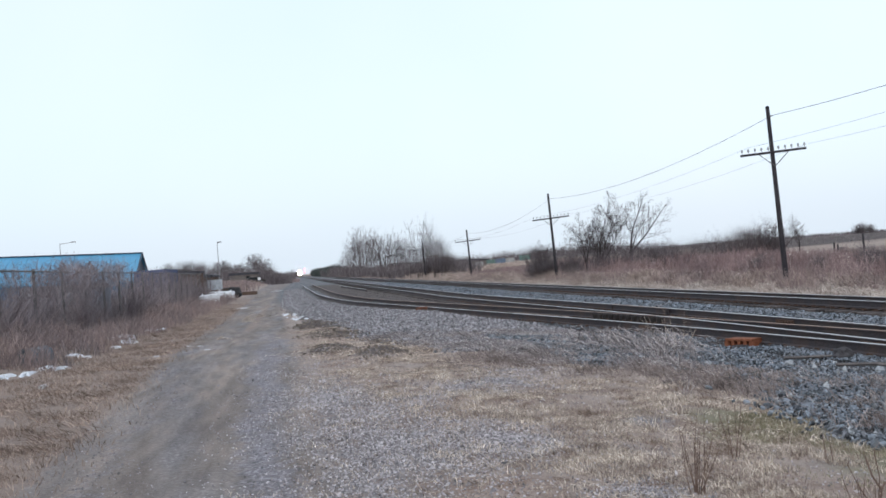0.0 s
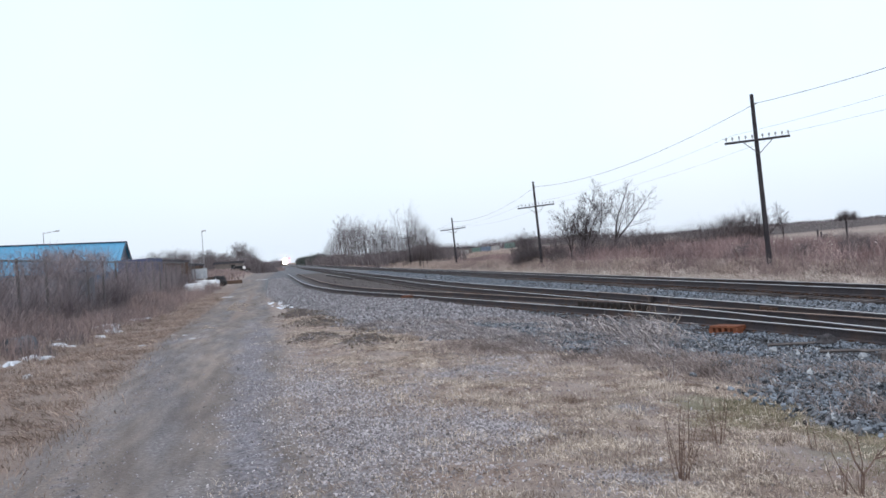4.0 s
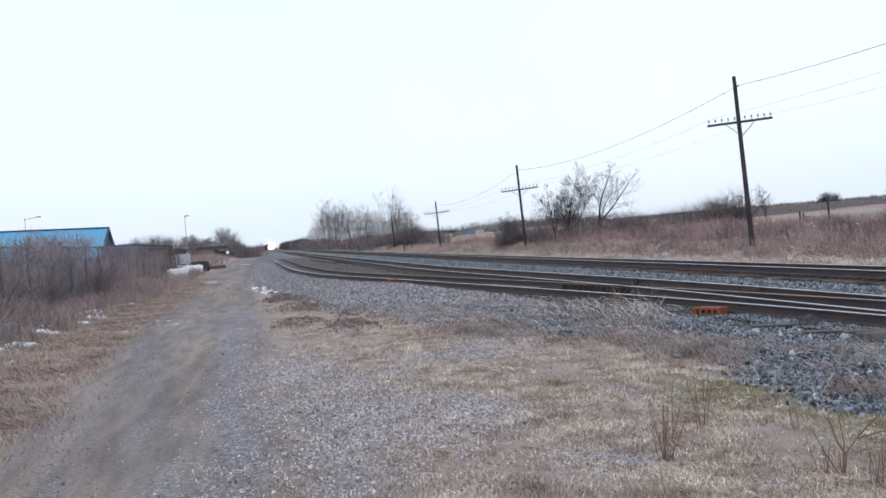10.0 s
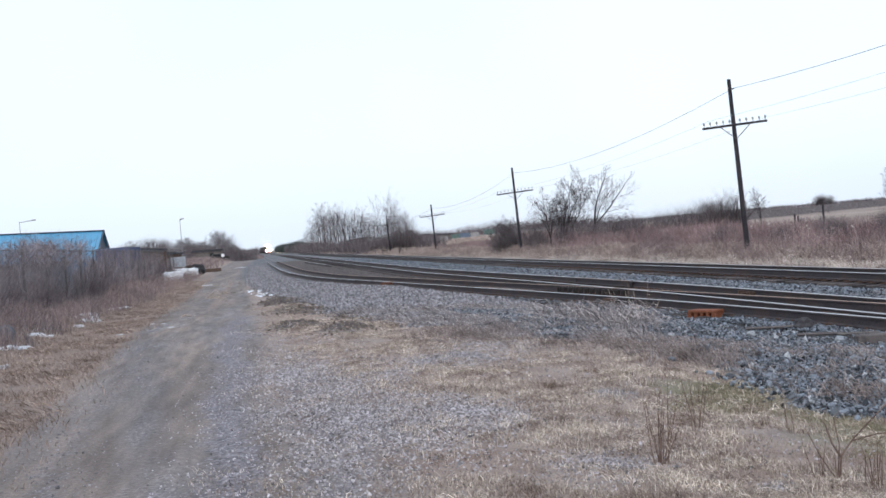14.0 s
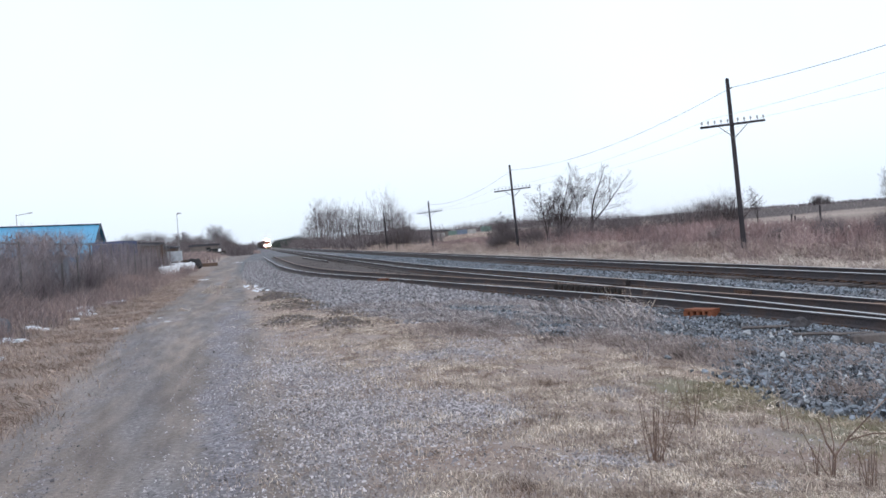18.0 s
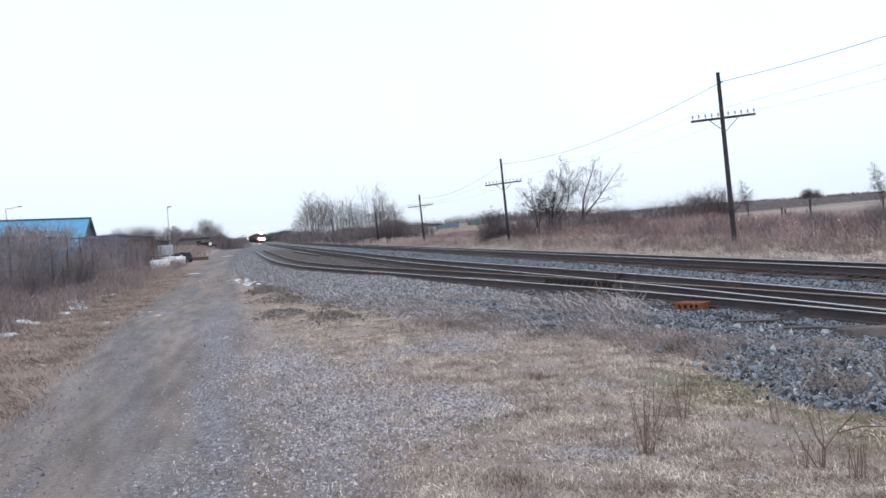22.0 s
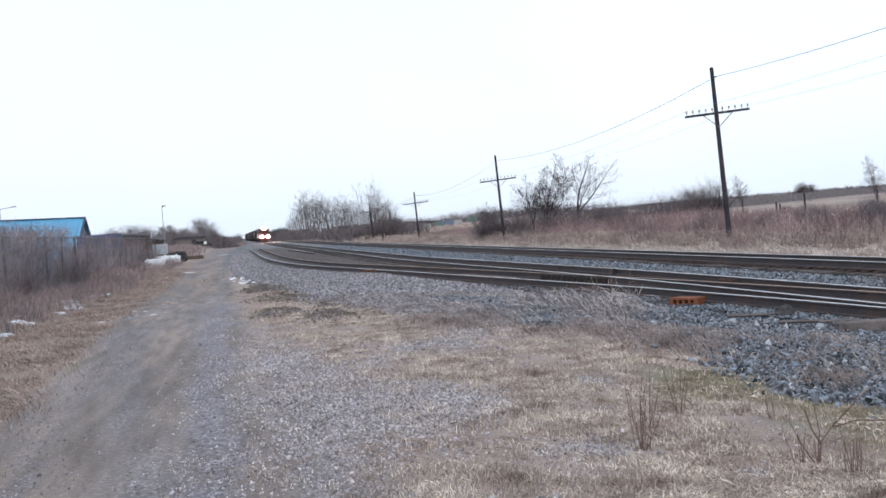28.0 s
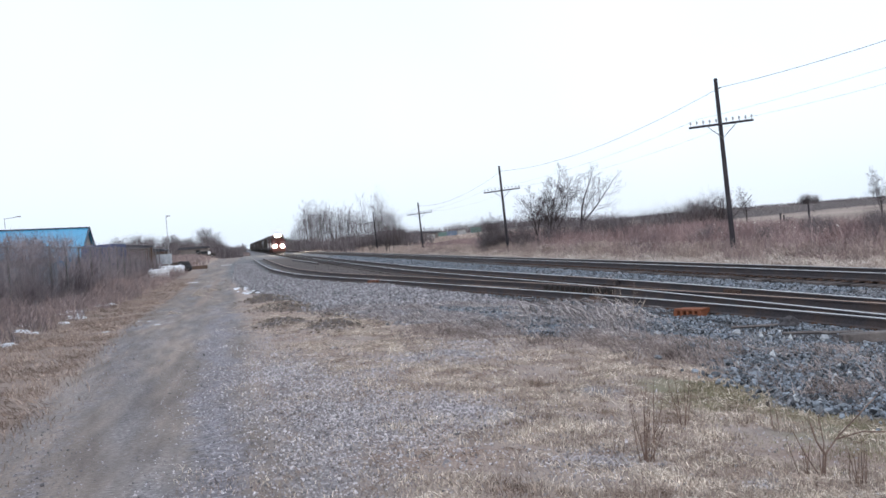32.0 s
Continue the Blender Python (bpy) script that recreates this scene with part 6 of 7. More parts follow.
def freight_car(kind):
    names = {"hopper": "dark ribbed covered hopper wagon in the train", "tank": "black tank wagon in the train", "box": "dirty brown box wagon in the train"}
    th = tagged(empty("freight_wagon"), names[kind], "freight wagon", "train")
    L = 17.5
    for y in (2.6, L - 2.6):
        bogie(th, y, 2, 1.8)
    bm = bmesh.new()
    box(bm, -1.4, 1.4, 0.3, L - 0.3, 1.0, 1.25, 0.03)
    part("underframe", bm, M["under"], th)
    bm = bmesh.new()
    if kind == "tank":
        rod(bm, (0, 0.6, 2.75), (0, L - 0.6, 2.75), 1.48, sides=24)
        part("tank", bm, M["loco_black"], th)
        bm = bmesh.new()
        rod(bm, (0, L / 2, 4.2), (0, L / 2, 4.55), 0.4, sides=14)
        part("dome", bm, M["loco_black"], th)
    else:
        h = 4.6 if kind == "hopper" else 4.5
        prism(bm, [(-1.5, 1.25), (1.5, 1.25), (1.52, h - 0.5), (1.1, h), (-1.1, h), (-1.52, h - 0.5)], 0.3, L - 0.3)
        part("body", bm, M["freight"], th)
        for k in range(12):
            for s in (-1, 1):
                b2 = bmesh.new()
                y = 1.0 + k * (L - 2) / 11
                box(b2, s * 1.55 - 0.05, s * 1.55 + 0.05, y - 0.06, y + 0.06, 1.3, h - 0.5)
                part("side_post", b2, M["freight"], th)
    for y in (0.0, L):
        b2 = bmesh.new()
        box(b2, -0.15, 0.15, y - 0.35, y + 0.35, 0.72, 1.0, 0.03)
        part("coupler", b2, M["under"], th)
    return th


TRAIN.append((locomotive(True), 0.0))
TRAIN.append((locomotive(False), 22.9))
behind = 45.8
protos = {k: freight_car(k) for k in ("hopper", "tank", "box")}
first = dict(protos)
for k in ("hopper", "hopper", "tank", "tank", "hopper", "box", "box", "hopper", "tank", "hopper") * 2 + ("tank", "hopper", "box", "hopper", "tank"):
    car = first.pop(k) if k in first else copy_thing(protos[k], Matrix.Identity(4))
    TRAIN.append((car, behind))
    behind += 18.3


# ---- loose things ----
def snow_patches():
    rng = np.random.default_rng(21)
    spots = [(-5.4, 24.0, 0.3, 1.2, 5), (-5.2, 36.2, 0.4, 0.8, 5), (-5.75, 38.7, 0.45, 0.7, 4), (-5.6, 47.5, 0.45, 1.0, 4), (-2.16, 28.75, 0.13, 0.3, 1), (-2.53, 30.9, 0.10, 0.3, 1), (-2.88, 31.4, 0.12, 0.25, 1),
             (-3.22, 27.0, 0.16, 0.2, 1), (-3.4, 75.8, 0.7, 0.7, 2), *((-0.15 + 0.13 * k, 58.6 - 1.75 * k, 0.24, 2.3, 2) for k in range(7)), (-5.35, 28.8, 0.3, 0.5, 4), (-5.95, 31.8, 0.35, 0.5, 3), (-5.7, 45.5, 0.3, 0.5, 2),
             (-1.4, 150, 0.9, 1.5, 2), (-4.4, 20.2, 0.1, 0.4, 1), (-5.1, 33, 0.25, 0.5, 3)]
    for x, y, rx, ry, count in spots:
        for _ in range(count):
            cx, cy = x + rx * rng.normal(0, 0.6) * (count > 1), y + ry * rng.normal(0, 0.6) * (count > 1)
            up = 0.06 if x < -4 else 0.02
            bm = bmesh.new()
            n, r, ph = 34, rng.uniform(0.3, 0.75) if count > 1 else 0.9, rng.uniform(0, 60)
            c = bm.verts.new((cx, cy, float(height(cx, cy)) + up))
            rim, mid = [], []
            for k in range(n):
                w = 2 * math.pi * k / n
                q = r * max(0.12, 0.75 + 0.8 * noise.noise(Vector((1.4 * math.cos(w), 1.4 * math.sin(w), ph))) + 0.45 * noise.noise(Vector((4 * math.cos(w), 4 * math.sin(w), ph + 5))))
                for row, fr, dz in ((mid, 0.55, up * 0.9), (rim, 1.0, -0.01)):
                    px, py = cx + rx * q * fr * math.cos(w), cy + ry * q * fr * math.sin(w)
                    row.append(bm.verts.new((px, py, float(height(px, py)) + dz)))
            for k in range(n):
                bm.faces.new((c, mid[k], mid[(k + 1) % n]))
                bm.faces.new((mid[k], rim[k], rim[(k + 1) % n], mid[(k + 1) % n]))
            tagged(part("snow_patch", bm, M["snow"] if count > 1 else M["dirty_snow"]), "thin remnant of old snow on the ground", "snow", "snow patches")


def sack(x, y, sx, sy, sz, turn, seed):
    """A slumped bulk bag with folds and lifting loops."""
    th = tagged(empty("bulk_bag", pose(x, y, float(height(x, y)), 0, 0, turn)), "slumped white woven bulk bag beside the lane", "bag", "white bulk bags")
    bm = bmesh.new()
    bmesh.ops.create_icosphere(bm, subdivisions=4, radius=1.0)
    off = Vector((seed * 3.1, seed * 1.7, 0))
    for v in bm.verts:
        c = v.co.copy()
        k = 1 / max(abs(c.x), abs(c.y), abs(c.z)) ** 0.85
        c *= k
        n = noise.noise(c * 1.3 + off) * 0.13 + noise.noise(c * 4.0 + off) * 0.06
        c *= 1 + n
        v.co = Vector((c.x * sx / 2, c.y * sy / 2, max(0.0, (c.z + 0.9) * sz / 2)))
    part("sack", bm, M["white_bag"], th)
    for s in (-1, 1):
        bm = bmesh.new()
        pts = [Vector((s * sx * 0.3, -sy * 0.25, sz * 0.85)), Vector((s * sx * 0.34, 0, sz * 1.12)), Vector((s * sx * 0.3, sy * 0.25, sz * 0.85))]
        for p, q in zip(pts[:-1], pts[1:]):
            rod(bm, p, q, 0.03, sides=5)
        part("lifting_loop", bm, M["white_bag"], th)
    return th


def timber(x, y, length, r, yaw, label, dz=0.0, square=True, mat="log"):
    bm = bmesh.new()
    z = float(height(x, y)) + dz
    if square:
        box(bm, -length / 2, length / 2, -r, r, 0, 2 * r, 0.02)
    else:
        rod(bm, (-length / 2, 0, r), (length / 2, 0, r), r, r * 0.85, 10)
    for v in bm.verts:
        v.co.z += 0.015 * noise.noise(v.co * 2 + Vector((x, y, 0)))
    bmesh.ops.transform(bm, matrix=pose(x, y, z, 0, 0, yaw), verts=list(bm.verts))
    return tagged(part("timber", bm, M[mat]), label, "timber", "discarded timbers")


def rubbish():
    sack(-6.75, 95.5, 1.7, 1.4, 0.8, 10, 1)
    sack(-6.35, 113, 1.7, 1.3, 0.8, -14, 2)
    sack(-7.3, 112, 1.5, 1.2, 0.85, 30, 3)
    bm = bmesh.new()
    bmesh.ops.create_icosphere(bm, subdivisions=3, radius=0.5)
    for v in bm.verts:
        v.co = Vector((v.co.x * 2.2, v.co.y * 1.4, max(0, (v.co.z + 0.4) * 1.3))) * (1 + 0.25 * noise.noise(v.co * 3))
    bmesh.ops.transform(bm, matrix=pose(-5.75, 116.5, float(height(-5.75, 116.5))) @ Matrix.Scale(0.95, 4), verts=list(bm.verts))
    tagged(part("rubbish_sack", bm, M["black"]), "bulging black rubbish sack beside white bags", "sack")
    timber(-7.0, 112.4, 2.2, 0.07, 35, "dark plank lying across white bags", 0.84)
    timber(-6.5, 113.2, 0.9, 0.13, -20, "short black timber block lying on white bags", 0.8, True, "black")
    timber(-5.1, 131, 2.8, 0.2, 4, "weathered dark timber lying on the gravel")
    timber(-5.0, 133, 2.2, 0.17, -6, "weathered dark timber lying on the gravel")
    timber(-7.9, 160, 3.0, 0.22, 8, "dark log on the yard edge", 0, False)
    timber(-7.0, 161.5, 2.4, 0.2, -10, "dark log on the yard edge", 0, False)
    # pale broken boards by the track
    for x, y, ln, yaw in ((8.5, 17.35, 0.8, -31), (8.52, 15.72, 0.7, -38), (8.95, 15.35, 0.6, -25)):
        timber(x, y, ln, 0.024, yaw, "broken weathered grey tie board on the ballast", 0.075, True, "board")
    timber(9.05, 14.3, 1.35, 0.1, -16, "old weathered tie lying loose beside the rail", 0.0, True, "old_tie")
    # grey-blue drum lying at the fence foot
    th = tagged(empty("steel_drum", pose(-6.05, 27.2, float(height(-6.05, 27.2)) + 0.16, 0, 90, 70)), "grey-blue dented steel drum lying in weeds", "drum")
    bm = bmesh.new()
    rod(bm, (0, 0, -0.42), (0, 0, 0.42), 0.22, sides=24)
    part("shell", bm, M["drum"], th)
    for z in (-0.41, -0.14, 0.14, 0.41):
        bm = bmesh.new()
        rod(bm, (0, 0, z - 0.015), (0, 0, z + 0.015), 0.232, sides=24)
        part("rib", bm, M["drum"], th)
    # boulder and pale stone near the near rail
    for x, y, r, lab in ((8.93, 17.0, 0.16, "dark grey boulder beside the rail"), (7.9, 16.8, 0.065, "pale grey stone on the ballast"), (8.3, 14.75, 0.065, "pale grey stone on the ballast"), (6.4, 16.45, 0.06, "pale grey stone on the ballast")):
        bm = bmesh.new()
        bmesh.ops.create_icosphere(bm, subdivisions=3, radius=r)
        for v in bm.verts:
            v.co *= 1 + 0.5 * noise.noise(v.co * (1.2 / r) + Vector((x, y, 0)))
            v.co.z *= 0.75
        bmesh.ops.transform(bm, matrix=pose(x, y, float(height(x, y)) + 0.05 + r * 0.45), verts=list(bm.verts))
        tagged(part("boulder", bm, M["boulder" if "dark" in lab else "stone_light"]), lab, "stone")


def rusty_box(x, y, length, tall, yaw, slots, mat="orange"):
    """A rusted iron casting with upright slots, beside the rail."""
    th = tagged(empty("rail_casting", pose(x, y, float(height(x, y)) - 0.02, 0, 0, yaw)), "orange rusted iron slotted casting beside the rail", "casting", "rusty castings")
    bm = bmesh.new()
    d = 0.16
    box(bm, -length / 2, length / 2, -d, d, tall - 0.05, tall, 0.008)
    box(bm, -length / 2, length / 2, -d, d, 0, 0.05, 0.008)
    box(bm, -length / 2, length / 2, d - 0.03, d, 0.05, tall - 0.05)
    part("shell", bm, M[mat], th)
    for k in range(slots + 1):
        u = -length / 2 + 0.03 + k * (length - 0.06) / slots
        bm = bmesh.new()
        w = 0.05 if k in (0, slots) else 0.032
        box(bm, u - w, u + w, -d + 0.004, d - 0.04, 0.05, tall - 0.05)
        part("web", bm, M[mat], th)


def loose_rail(x0, y0, x1, y1):
    th = tagged(empty("loose_rail"), "short rusty length of rail lying on ballast", "rail")
    n = 4
    z = float(height((x0 + x1) / 2, (y0 + y1) / 2)) + 0.19
    rail("rail_bar", [(x0 + (x1 - x0) * k / n, y0 + (y1 - y0) * k / n, z) for k in range(n + 1)], th, M["railhead"])


def weed_clump(x, y, tall, n, spread, seed, label, mat="stalk", width=0.0055, leaves=0):
    """Upright dead stalks from one root, each with short side twigs."""
    r = random.Random(seed)
    th = tagged(empty("weed_clump", pose(x, y, float(height(x, y)))), label, "plant", "dead weeds")
    root = Vector((0, 0, -0.02))
    for k in range(n):
        b = Bough(seed)
        d = Vector((r.gauss(0, spread), r.gauss(0, spread), 1)).normalized()
        p = root + Vector((r.gauss(0, 0.025), r.gauss(0, 0.025), 0))
        ln = tall * r.uniform(0.55, 1.0)
        rad = width * r.uniform(0.6, 1.0)
        for i in range(4):
            d = (d + Vector((r.gauss(0, 0.05), r.gauss(0, 0.05), 0.05))).normalized()
            q = p + d * ln / 4
            b.tube(p, q, rad, rad * 0.8, 5)
            if i > 0:
                for _ in range(2):
                    o = Vector((r.gauss(0, 1), r.gauss(0, 1), 0.8)).normalized()
                    b.tube(q, q + o * ln * r.uniform(0.05, 0.16), rad * 0.5, rad * 0.2, 3)
            p, rad = q, rad * 0.8
        under("stalk", tri_mesh("stalk", b.V, b.F, [M[mat]]), th)
    for k in range(leaves):
        a, z, ln = r.uniform(0, 6.28), tall * r.uniform(0.2, 0.6), r.uniform(0.04, 0.09)
        p = Vector((math.cos(a) * 0.05, math.sin(a) * 0.05, z))
        q = p + Vector((math.cos(a) * ln * 0.6, math.sin(a) * ln * 0.6, -ln * 0.6))
        w = Vector((0.007, 0.004, 0.003))
        mid = p.lerp(q, 0.45) + Vector((0, 0, 0.012))
        under("dry_leaf", tri_mesh("dry_leaf", [p, mid - w, mid + w, q], [(0, 1, 2), (1, 3, 2)], [M["straw"]]), th)


def leaning_weed(x, y):
    """One thick dead stem that leans far over, with two side stems and a few twigs."""
    th = tagged(empty("dead_weed", pose(x, y, float(height(x, y)))), "thick leaning brown dead weed stem with forked twigs", "plant", "dead weeds")
    r = random.Random(77)
    for name, pts, rad in (("stem", ((0, 0, -0.02), (0.02, 0, 0.14), (0.12, 0.02, 0.23), (0.30, 0.04, 0.36), (0.42, 0.05, 0.45)), 0.0075), ("side_stem", ((0.12, 0.02, 0.22), (0.28, 0.0, 0.25), (0.47, -0.02, 0.23)), 0.006),
                           ("side_stem", ((0.02, 0, 0.13), (-0.03, 0.01, 0.22), (-0.06, 0.02, 0.34)), 0.007), ("twig", ((0.0, 0.02, 0), (0.03, 0.03, 0.2), (0.01, 0.04, 0.37)), 0.005), ("twig", ((-0.02, 0.02, 0), (-0.11, 0.03, 0.16), (-0.17, 0.04, 0.30)), 0.004)):
        b = Bough(5)
        pts = [Vector(p) for p in pts]
        for k, (p, q) in enumerate(zip(pts[:-1], pts[1:])):
            b.tube(p, q, rad * 0.82 ** k, rad * 0.82 ** (k + 1), 6)
            if k:
                for _ in range(2):
                    o = Vector((r.gauss(0, 1), r.gauss(0, 1), 1.0)).normalized()
                    b.tube(q, q + o * r.uniform(0.03, 0.09), rad * 0.35, rad * 0.15, 3)
        under(name, tri_mesh(name, b.V, b.F, [M["stalk"]]), th)


def near_weeds():
    weed_clump(2.60, 7.05, 0.58, 15, 0.17, 1, "clump of upright red-brown dead weed stalks with curled pale leaves", leaves=26)
    weed_clump(3.31, 8.12, 0.46, 6, 0.09, 2, "thin red-brown dead weed stalks", leaves=10)
    leaning_weed(3.47, 6.29)
    weed_clump(3.52, 5.98, 0.30, 12, 0.22, 13, "low bushy clump of brown dead weed stalks", "stalk", 0.005)
    weed_clump(3.40, 6.33, 0.30, 5, 0.2, 3, "low bushy clump of brown dead weed stalks", "stalk", 0.006)
    weed_clump(3.95, 7.9, 0.26, 3, 0.2, 7, "short dead weed stalks in the grass")
    weed_clump(4.51, 12.4, 0.42, 9, 0.5, 4, "pale branching dead weed on the ballast foot", "greyweed", 0.008)
    weed_clump(7.0, 19.2, 0.9, 7, 0.7, 9, "long pale dead stalks bent over the ballast", "straw", 0.008)
    weed_clump(7.2, 20.6, 1.0, 6, 0.75, 10, "long pale dead stalks bent over the ballast", "straw", 0.008)


def corrugated(x0, x1, depth, z0, z1):
    """One closed box whose long sides are folded into upright ribs."""
    n = max(4, int((x1 - x0) / 0.15))
    xs = [x0 + (x1 - x0) * k / n for k in range(n + 1)]
    fold = [0.05 * (k // 2 % 2) for k in range(n + 1)]
    bm = bmesh.new()
    prism(bm, [(x, -depth - o) for x, o in zip(xs, fold)] + [(x, depth + o) for x, o in zip(xs[::-1], fold[::-1])], z0, z1)
    for v in bm.verts:
        v.co = Vector((v.co.x, v.co.z, v.co.y))
    bmesh.ops.recalc_face_normals(bm, faces=list(bm.faces))
    return bm


def yard():
    # dark trailer and boxes behind the fence
    th = tagged(empty("container", pose(-10.6, 92, float(height(-10.6, 92)), 0, 0, 86)), "dark blue container standing behind the fence", "container")
    part("shell", corrugated(-3, 3, 1.2, 0.3, 3.1), M["navy"], th)
    bm = bmesh.new()
    box(bm, -2.8, 2.8, -1.0, 1.0, 0, 0.3)
    part("base", bm, M["under"], th)
    th = tagged(empty("container", pose(-9.6, 50.2, float(height(-9.6, 50.2)), 0, 0, 90)), "dull blue-grey container behind the overgrown fence", "container")
    part("shell", corrugated(-3.7, 3.7, 1.2, 0.2, 2.15), M["slate_box"], th)
    bm = bmesh.new()
    box(bm, -3.5, 3.5, -1.0, 1.0, 0, 0.2)
    part("base", bm, M["under"], th)
    for x, y, w, h, yaw, lab in ((-10.0, 104, 4.5, 3.0, 3, "dark brown wooden shed behind the fence"), (-8.6, 116, 2.6, 2.6, -4, "dark brown wooden shed behind the fence")):
        th = tagged(empty("shed", pose(x, y, float(height(x, y)), 0, 0, yaw)), lab, "shed")
        bm = bmesh.new()
        box(bm, -w / 2, w / 2, -1.4, 1.4, 0, h - 0.3)
        part("wall", bm, M["log"], th)
        bm = bmesh.new()
        prism(bm, [(-w / 2 - 0.15, h - 0.3), (w / 2 + 0.15, h - 0.3), (w / 2 + 0.15, h - 0.15), (0, h + 0.1), (-w / 2 - 0.15, h - 0.15)], -1.6, 1.6)
        part("roof", bm, M["dark_roof"], th)
    bm = bmesh.new()
    box(bm, -0.75, 0.75, -0.03, 0.03, 0, 1.45)
    for k in range(9):
        box(bm, -0.72 + k * 0.17, -0.66 + k * 0.17, -0.05, -0.03, 0.05, 1.4)
    bmesh.ops.transform(bm, matrix=pose(-7.35, 112.9, float(height(-7.35, 112.9)) + 0.55, -4, 0, 0), verts=list(bm.verts))
    tagged(part("metal_sheet", bm, M["fence_pale"]), "pale grey corrugated metal sheet leaning by the fence", "metal sheet")
    # low flat-roofed hut
    th = tagged(empty("hut", pose(-9.4, 245, float(height(-9.4, 245)))), "low brown hut with a dark flat roof", "building")
    bm = bmesh.new()
    box(bm, -3.0, 3.0, -2, 2, 0, 1.75)
    part("wall", bm, M["grey_wall"], th)
    bm = bmesh.new()
    prism(bm, [(-3.5, 1.72), (3.5, 1.72), (3.3, 2.1), (-3.2, 2.25)], -2.3, 2.3)
    part("roof", bm, M["dark_roof"], th)
    bm = bmesh.new()
    box(bm, 0.4, 1.3, -2.05, -2.0, 0.6, 1.4)
    part("window", bm, M["glass"], th)
    # parked dark car
    th = tagged(empty("parked_car", pose(-6.9, 236, float(height(-6.9, 236)), 0, 0, 5)), "dark parked car on the yard", "car")
    bm = bmesh.new()
    b = bmesh.new()
    prism(b, [(-2.1, 0.3), (2.1, 0.3), (2.15, 0.75), (1.3, 0.9), (0.8, 1.42), (-1.2, 1.42), (-1.8, 0.95), (-2.15, 0.85)], -0.85, 0.85)
    bmesh.ops.bevel(b, geom=list(b.edges), offset=0.06, segments=1, affect="EDGES")
    join(bm, b)
    part("body", bm, M["loco_black"], th)
    for s in (-1, 1):
        bm = bmesh.new()
        box(bm, -1.1, 0.7, s * 0.86 - 0.01, s * 0.86 + 0.01, 0.95, 1.32)
        part("window", bm, M["glass"], th)
        for x in (-1.3, 1.3):
            bm = bmesh.new()
            rod(bm, (x, s * 0.7, 0.32), (x, s * 0.9, 0.32), 0.32, sides=16)
            wheel = part("wheel", bm, M["under"], th)
            bm = bmesh.new()
            rod(bm, (x, s * 0.88, 0.32), (x, s * 0.91, 0.32), 0.18, sides=12)
            part("rim", bm, M["lamp_head"], wheel)
    # small white notice boards on posts
    for x, y in ((-5.7, 222),):
        th = tagged(empty("notice_board", pose(x, y, float(height(x, y)))), "small white blank notice board on a post", "sign")
        bm = bmesh.new()
        rod(bm, (0, 0, 0), (0, 0, 1.2), 0.05, sides=6)
        part("post", bm, M["fence"], th)
        bm = bmesh.new()
        box(bm, -0.27, 0.27, -0.08, -0.05, 1.1, 1.65, 0.01)
        part("board", bm, M["white_bag"], th)
    # yard lamps
    for x, y, top, arm in ((-12.1, 200, 8.35, 0.35), (-37.2, 190, 9.7, 2.2)):
        g = float(height(x, y))
        th = tagged(empty("street_lamp", pose(x, y, g)), "tall thin grey lamp post with one head", "street lamp", "yard lamps")
        bm = bmesh.new()
        rod(bm, (0, 0, 0), (0, 0, top - g), 0.085, 0.05, 8)
        part("post", bm, M["lamp_head"], th)
        bm = bmesh.new()
        rod(bm, (0, 0, top - g - 0.15), (arm, 0, top - g + 0.1), 0.05, sides=6)
        part("arm", bm, M["lamp_head"], th)
        bm = bmesh.new()
        box(bm, arm - 0.35, arm + 0.4, -0.15, 0.15, top - g + 0.02, top - g + 0.2, 0.03)
        part("head", bm, M["lamp_head"], th)


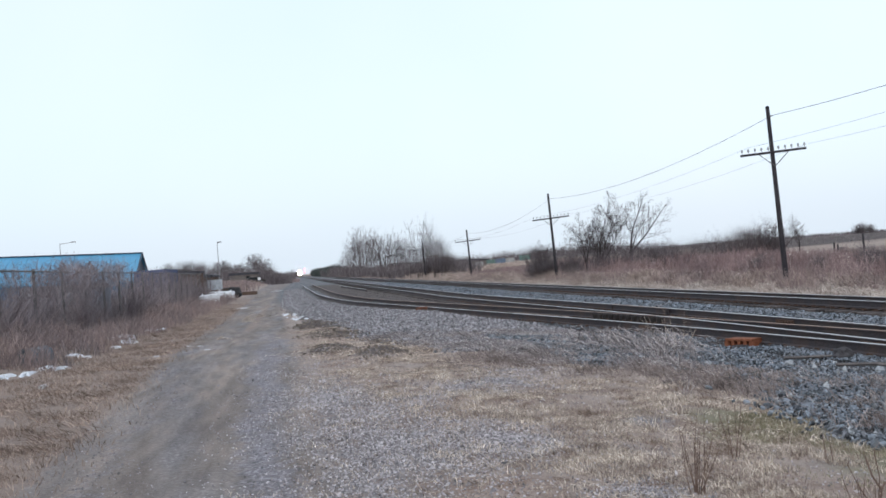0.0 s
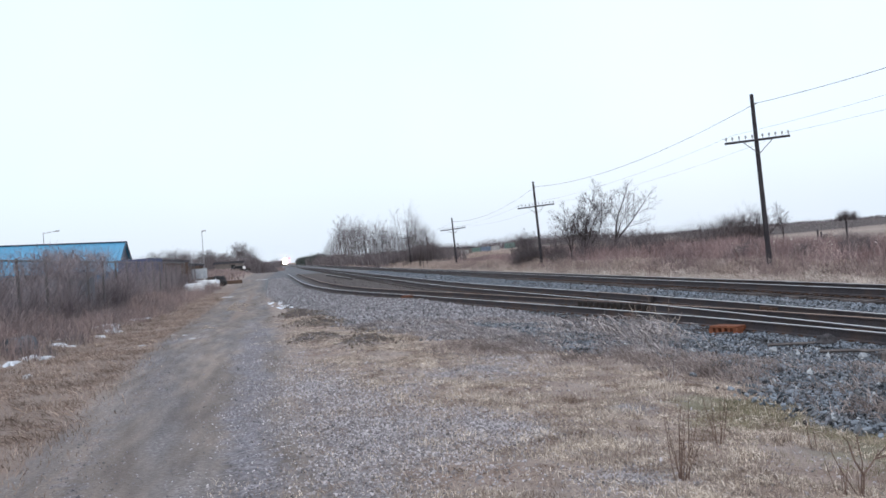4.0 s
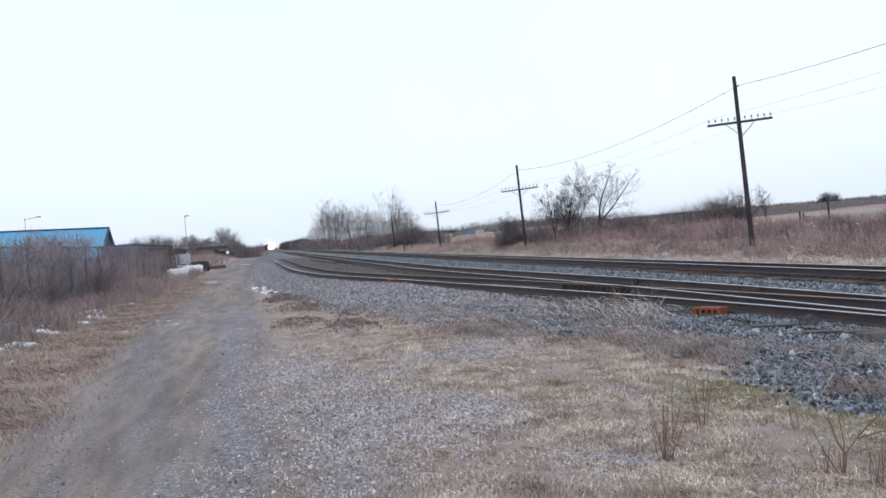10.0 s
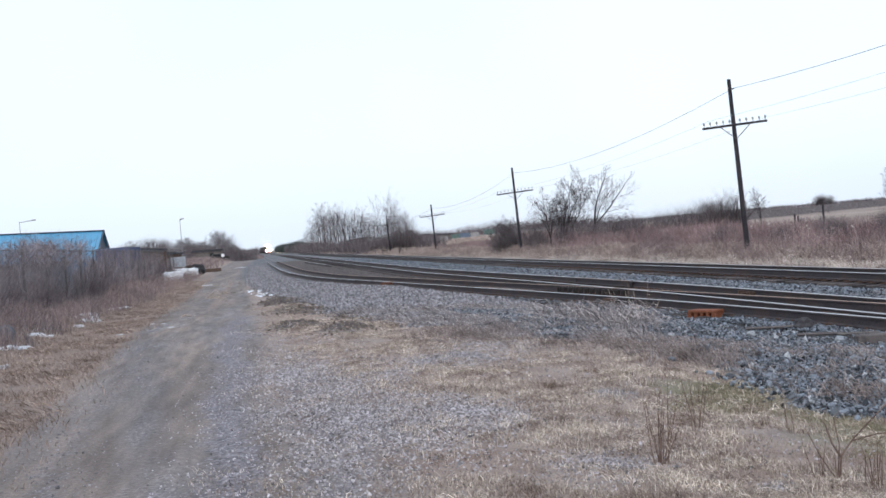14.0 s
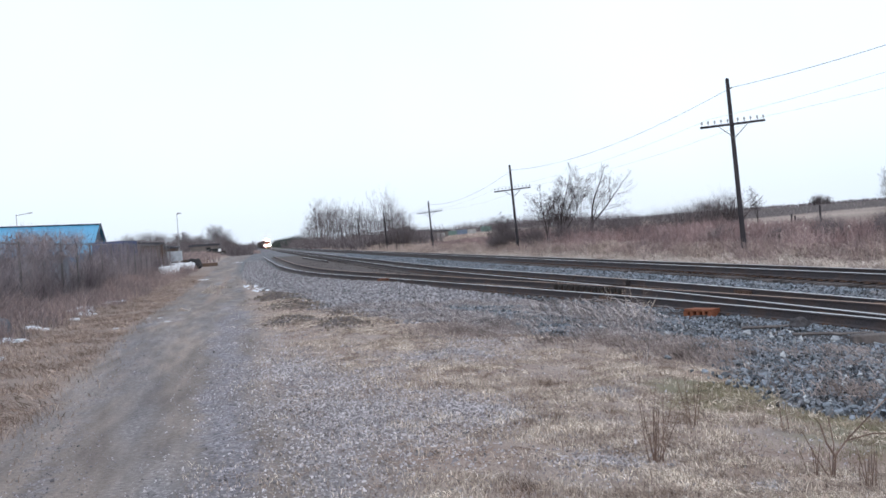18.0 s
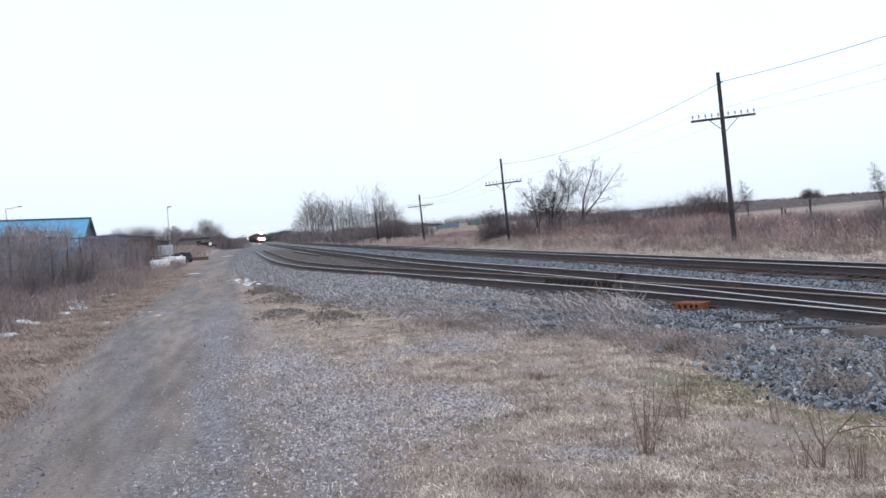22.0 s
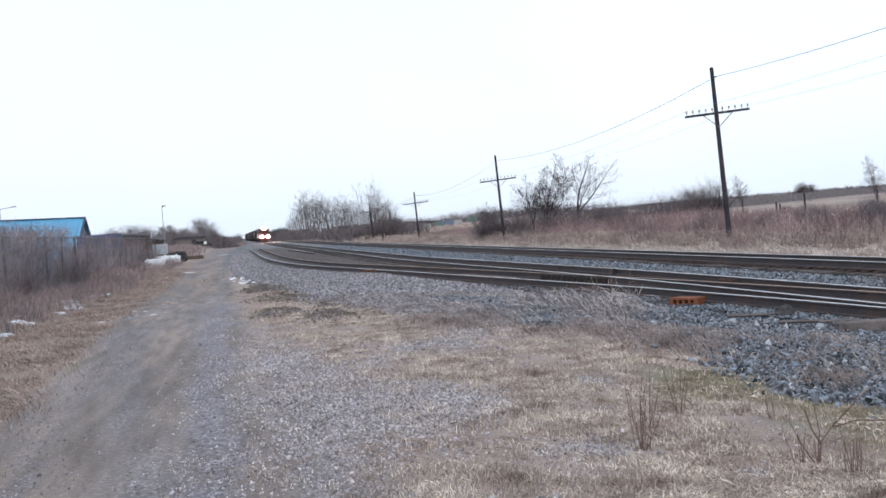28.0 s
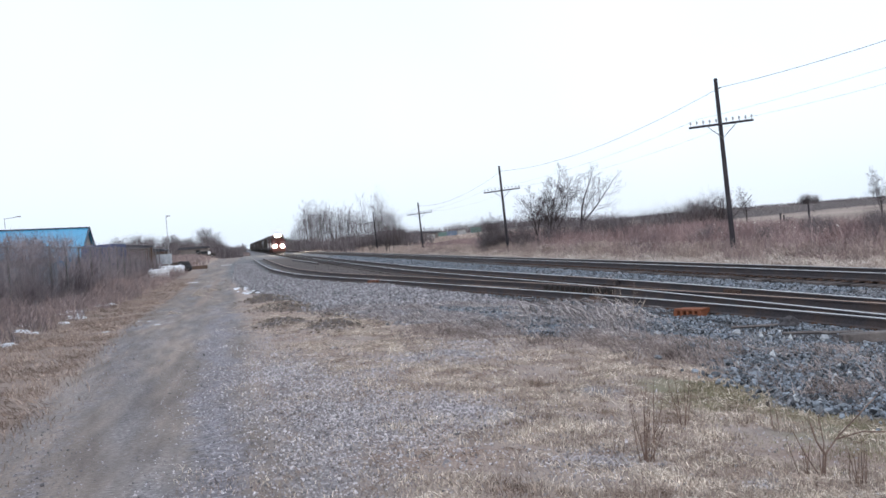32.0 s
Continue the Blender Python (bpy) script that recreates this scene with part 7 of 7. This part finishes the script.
def far_yard():
    """Low shed and stacked containers across the line."""
    y = 400.0
    for x0, x1, h, mat, lab in ((71.7, 76.1, 1.75, "green_box", "green steel container far across the line"), (76.3, 80.0, 1.75, "blue_box", "blue steel container far across the line"),
                                (85.7, 89.5, 1.9, "green_box", "green steel container far across the line"), (80.3, 83.4, 1.5, "white_box", "pale grey container far across the line")):
        th = tagged(empty("container", pose((x0 + x1) / 2, y, float(height((x0 + x1) / 2, y)))), lab, "container", "far containers")
        w = (x1 - x0) / 2
        part("shell", corrugated(-w, w, 1.2, 0, h), M[mat], th)
        bm = bmesh.new()
        box(bm, w - 0.9, w - 0.86, -1.27, -1.2, 0.1, h - 0.1)
        part("lock_bar", bm, M["fence"], th)
    th = tagged(empty("shed", pose(42.8, 255, float(height(42.8, 255)))), "low pale shed with a dark roof across the line", "shed")
    bm = bmesh.new()
    box(bm, -3.8, 3.4, -2, 2, 0, 1.9)
    part("wall", bm, M["grey_wall"], th)
    bm = bmesh.new()
    prism(bm, [(-4.4, 1.9), (4.0, 1.9), (3.8, 2.2), (-4.2, 2.5)], -2.4, 2.4)
    part("roof", bm, M["dark_roof"], th)
    bm = bmesh.new()
    box(bm, 0.8, 2.6, -2.05, -2.0, 0.2, 1.6)
    part("door", bm, M["white_box"], th)
    # posts of a field fence behind the brushwood
    for x, y, h in ((43.1, 82, 1.15), (43.55, 82.3, 1.0), (45.6, 82, 1.7), (58.0, 80, 1.3)):
        bm = bmesh.new()
        g = float(height(x, y))
        rod(bm, (x, y, g - 0.1), (x, y, g + h), 0.085, 0.075, 8)
        tagged(part("fence_post", bm, M["pole"]), "weathered wooden field fence post", "fence post", "field fence posts")
    # crossing signals far down the line
    for x, lit in ((12.45, True), (3.2, False)):
        th = tagged(empty("crossing_signal", pose(x, 830, float(height(x, 830)))), "level crossing signal mast with two red lamps", "railway signal", "crossing signals")
        bm = bmesh.new()
        rod(bm, (0, 0, 0), (0, 0, 5.9), 0.09, sides=8)
        part("mast", bm, M["lamp_head"], th)
        for z in (5.5, 3.2):
            bm = bmesh.new()
            rod(bm, (0, 0, z), (0, -0.1, z), 0.45, sides=18)
            backboard = part("backboard", bm, M["black"], th)
            bm = bmesh.new()
            rod(bm, (0, -0.1, z), (0, -0.16, z), 0.2, sides=14)
            part("red_lamp", bm, M["redlight"] if lit else M["glass"], backboard)


def seed_heads():
    rng = np.random.default_rng(31)
    n = 34
    az = np.radians(rng.uniform(23.5, 30.5, n))
    x = rng.uniform(21.8, 24.0, n)
    y = x / np.tan(az)
    g = height(x, y)
    h = rng.uniform(0.75, 1.15, n)
    VF = [rocks(rng, x, y, g + h, rng.uniform(0.03, 0.075, n)), stems(rng, x, y, g, h, np.full(n, 0.012), 0.02, 1)]
    stuff("seed_heads", VF, M["fluff"], "pale fluffy seed heads on dead stalks", "weeds")


def single_stones():
    """The nearest ballast stones and the larger flat stones in the grass, each one loose."""
    r = random.Random(12)
    base = bpy.data.objects["ground"]
    kinds = []
    for k in range(14):
        bm = bmesh.new()
        bmesh.ops.create_icosphere(bm, subdivisions=1, radius=1.0)
        for v in bm.verts:
            v.co *= 1 + r.uniform(-0.32, 0.18)
            v.co = Vector((v.co.x, v.co.y * r.uniform(0.7, 0.8), v.co.z * r.uniform(0.5, 0.6)))
        me = bpy.data.meshes.new("stone")
        bm.to_mesh(me)
        bm.free()
        me.materials.append(M["stone_single"])
        kinds.append(me)
    made = 0
    while made < 290:
        x, y = r.uniform(4.7, 7.6), 8.2 + 5.0 * r.random() ** 1.3
        if x < float(ballast_foot(y)) - 0.1 + r.gauss(0, 0.25):
            continue
        size = r.uniform(0.03, 0.06)
        ob = under("stone", kinds[made % 14], base, pose(x, y, float(height(x, y)) + r.uniform(0.02, 0.06), r.uniform(-30, 30), r.uniform(-30, 30), r.uniform(0, 360)))
        ob.scale = (size, size, size)
        made += 1


single_stones()
snow_patches()
rubbish()
rusty_box(8.86, 20.8, 0.66, 0.215, -62, 4)
rusty_box(5.74, 47.8, 0.52, 0.15, -30, 2, "plate_rust")
rusty_box(6.75, 45.0, 0.4, 0.12, -30, 2, "plate_rust")
loose_rail(6.5, 139, 7.0, 100)
for k in range(12):
    y = 28.3 + 0.4 * k
    bm = bmesh.new()
    box(bm, -0.05, 0.05, -0.07, 0.07, 0, 0.15, 0.012)
    tagged(part("rail_brace", bm, M["under"]), "short dark steel brace at the rail foot", "rail brace", "rail braces").matrix_basis = pose(float(siding_x(y)) + GAUGE / 2 - 0.11, y, -0.37, 0, 0, 8)
near_weeds()
yard()
far_yard()
seed_heads()


def motions():
    """The train rolls towards the camera at an even speed on the near main track."""
    for ob, behind in TRAIN:
        walk(ob, [(t, pose(9.4, FRONT_END + SPEED * (32.0 - t) + behind, RAIL_Z)) for t in (0.0, 16.0, 32.0)])


motions()
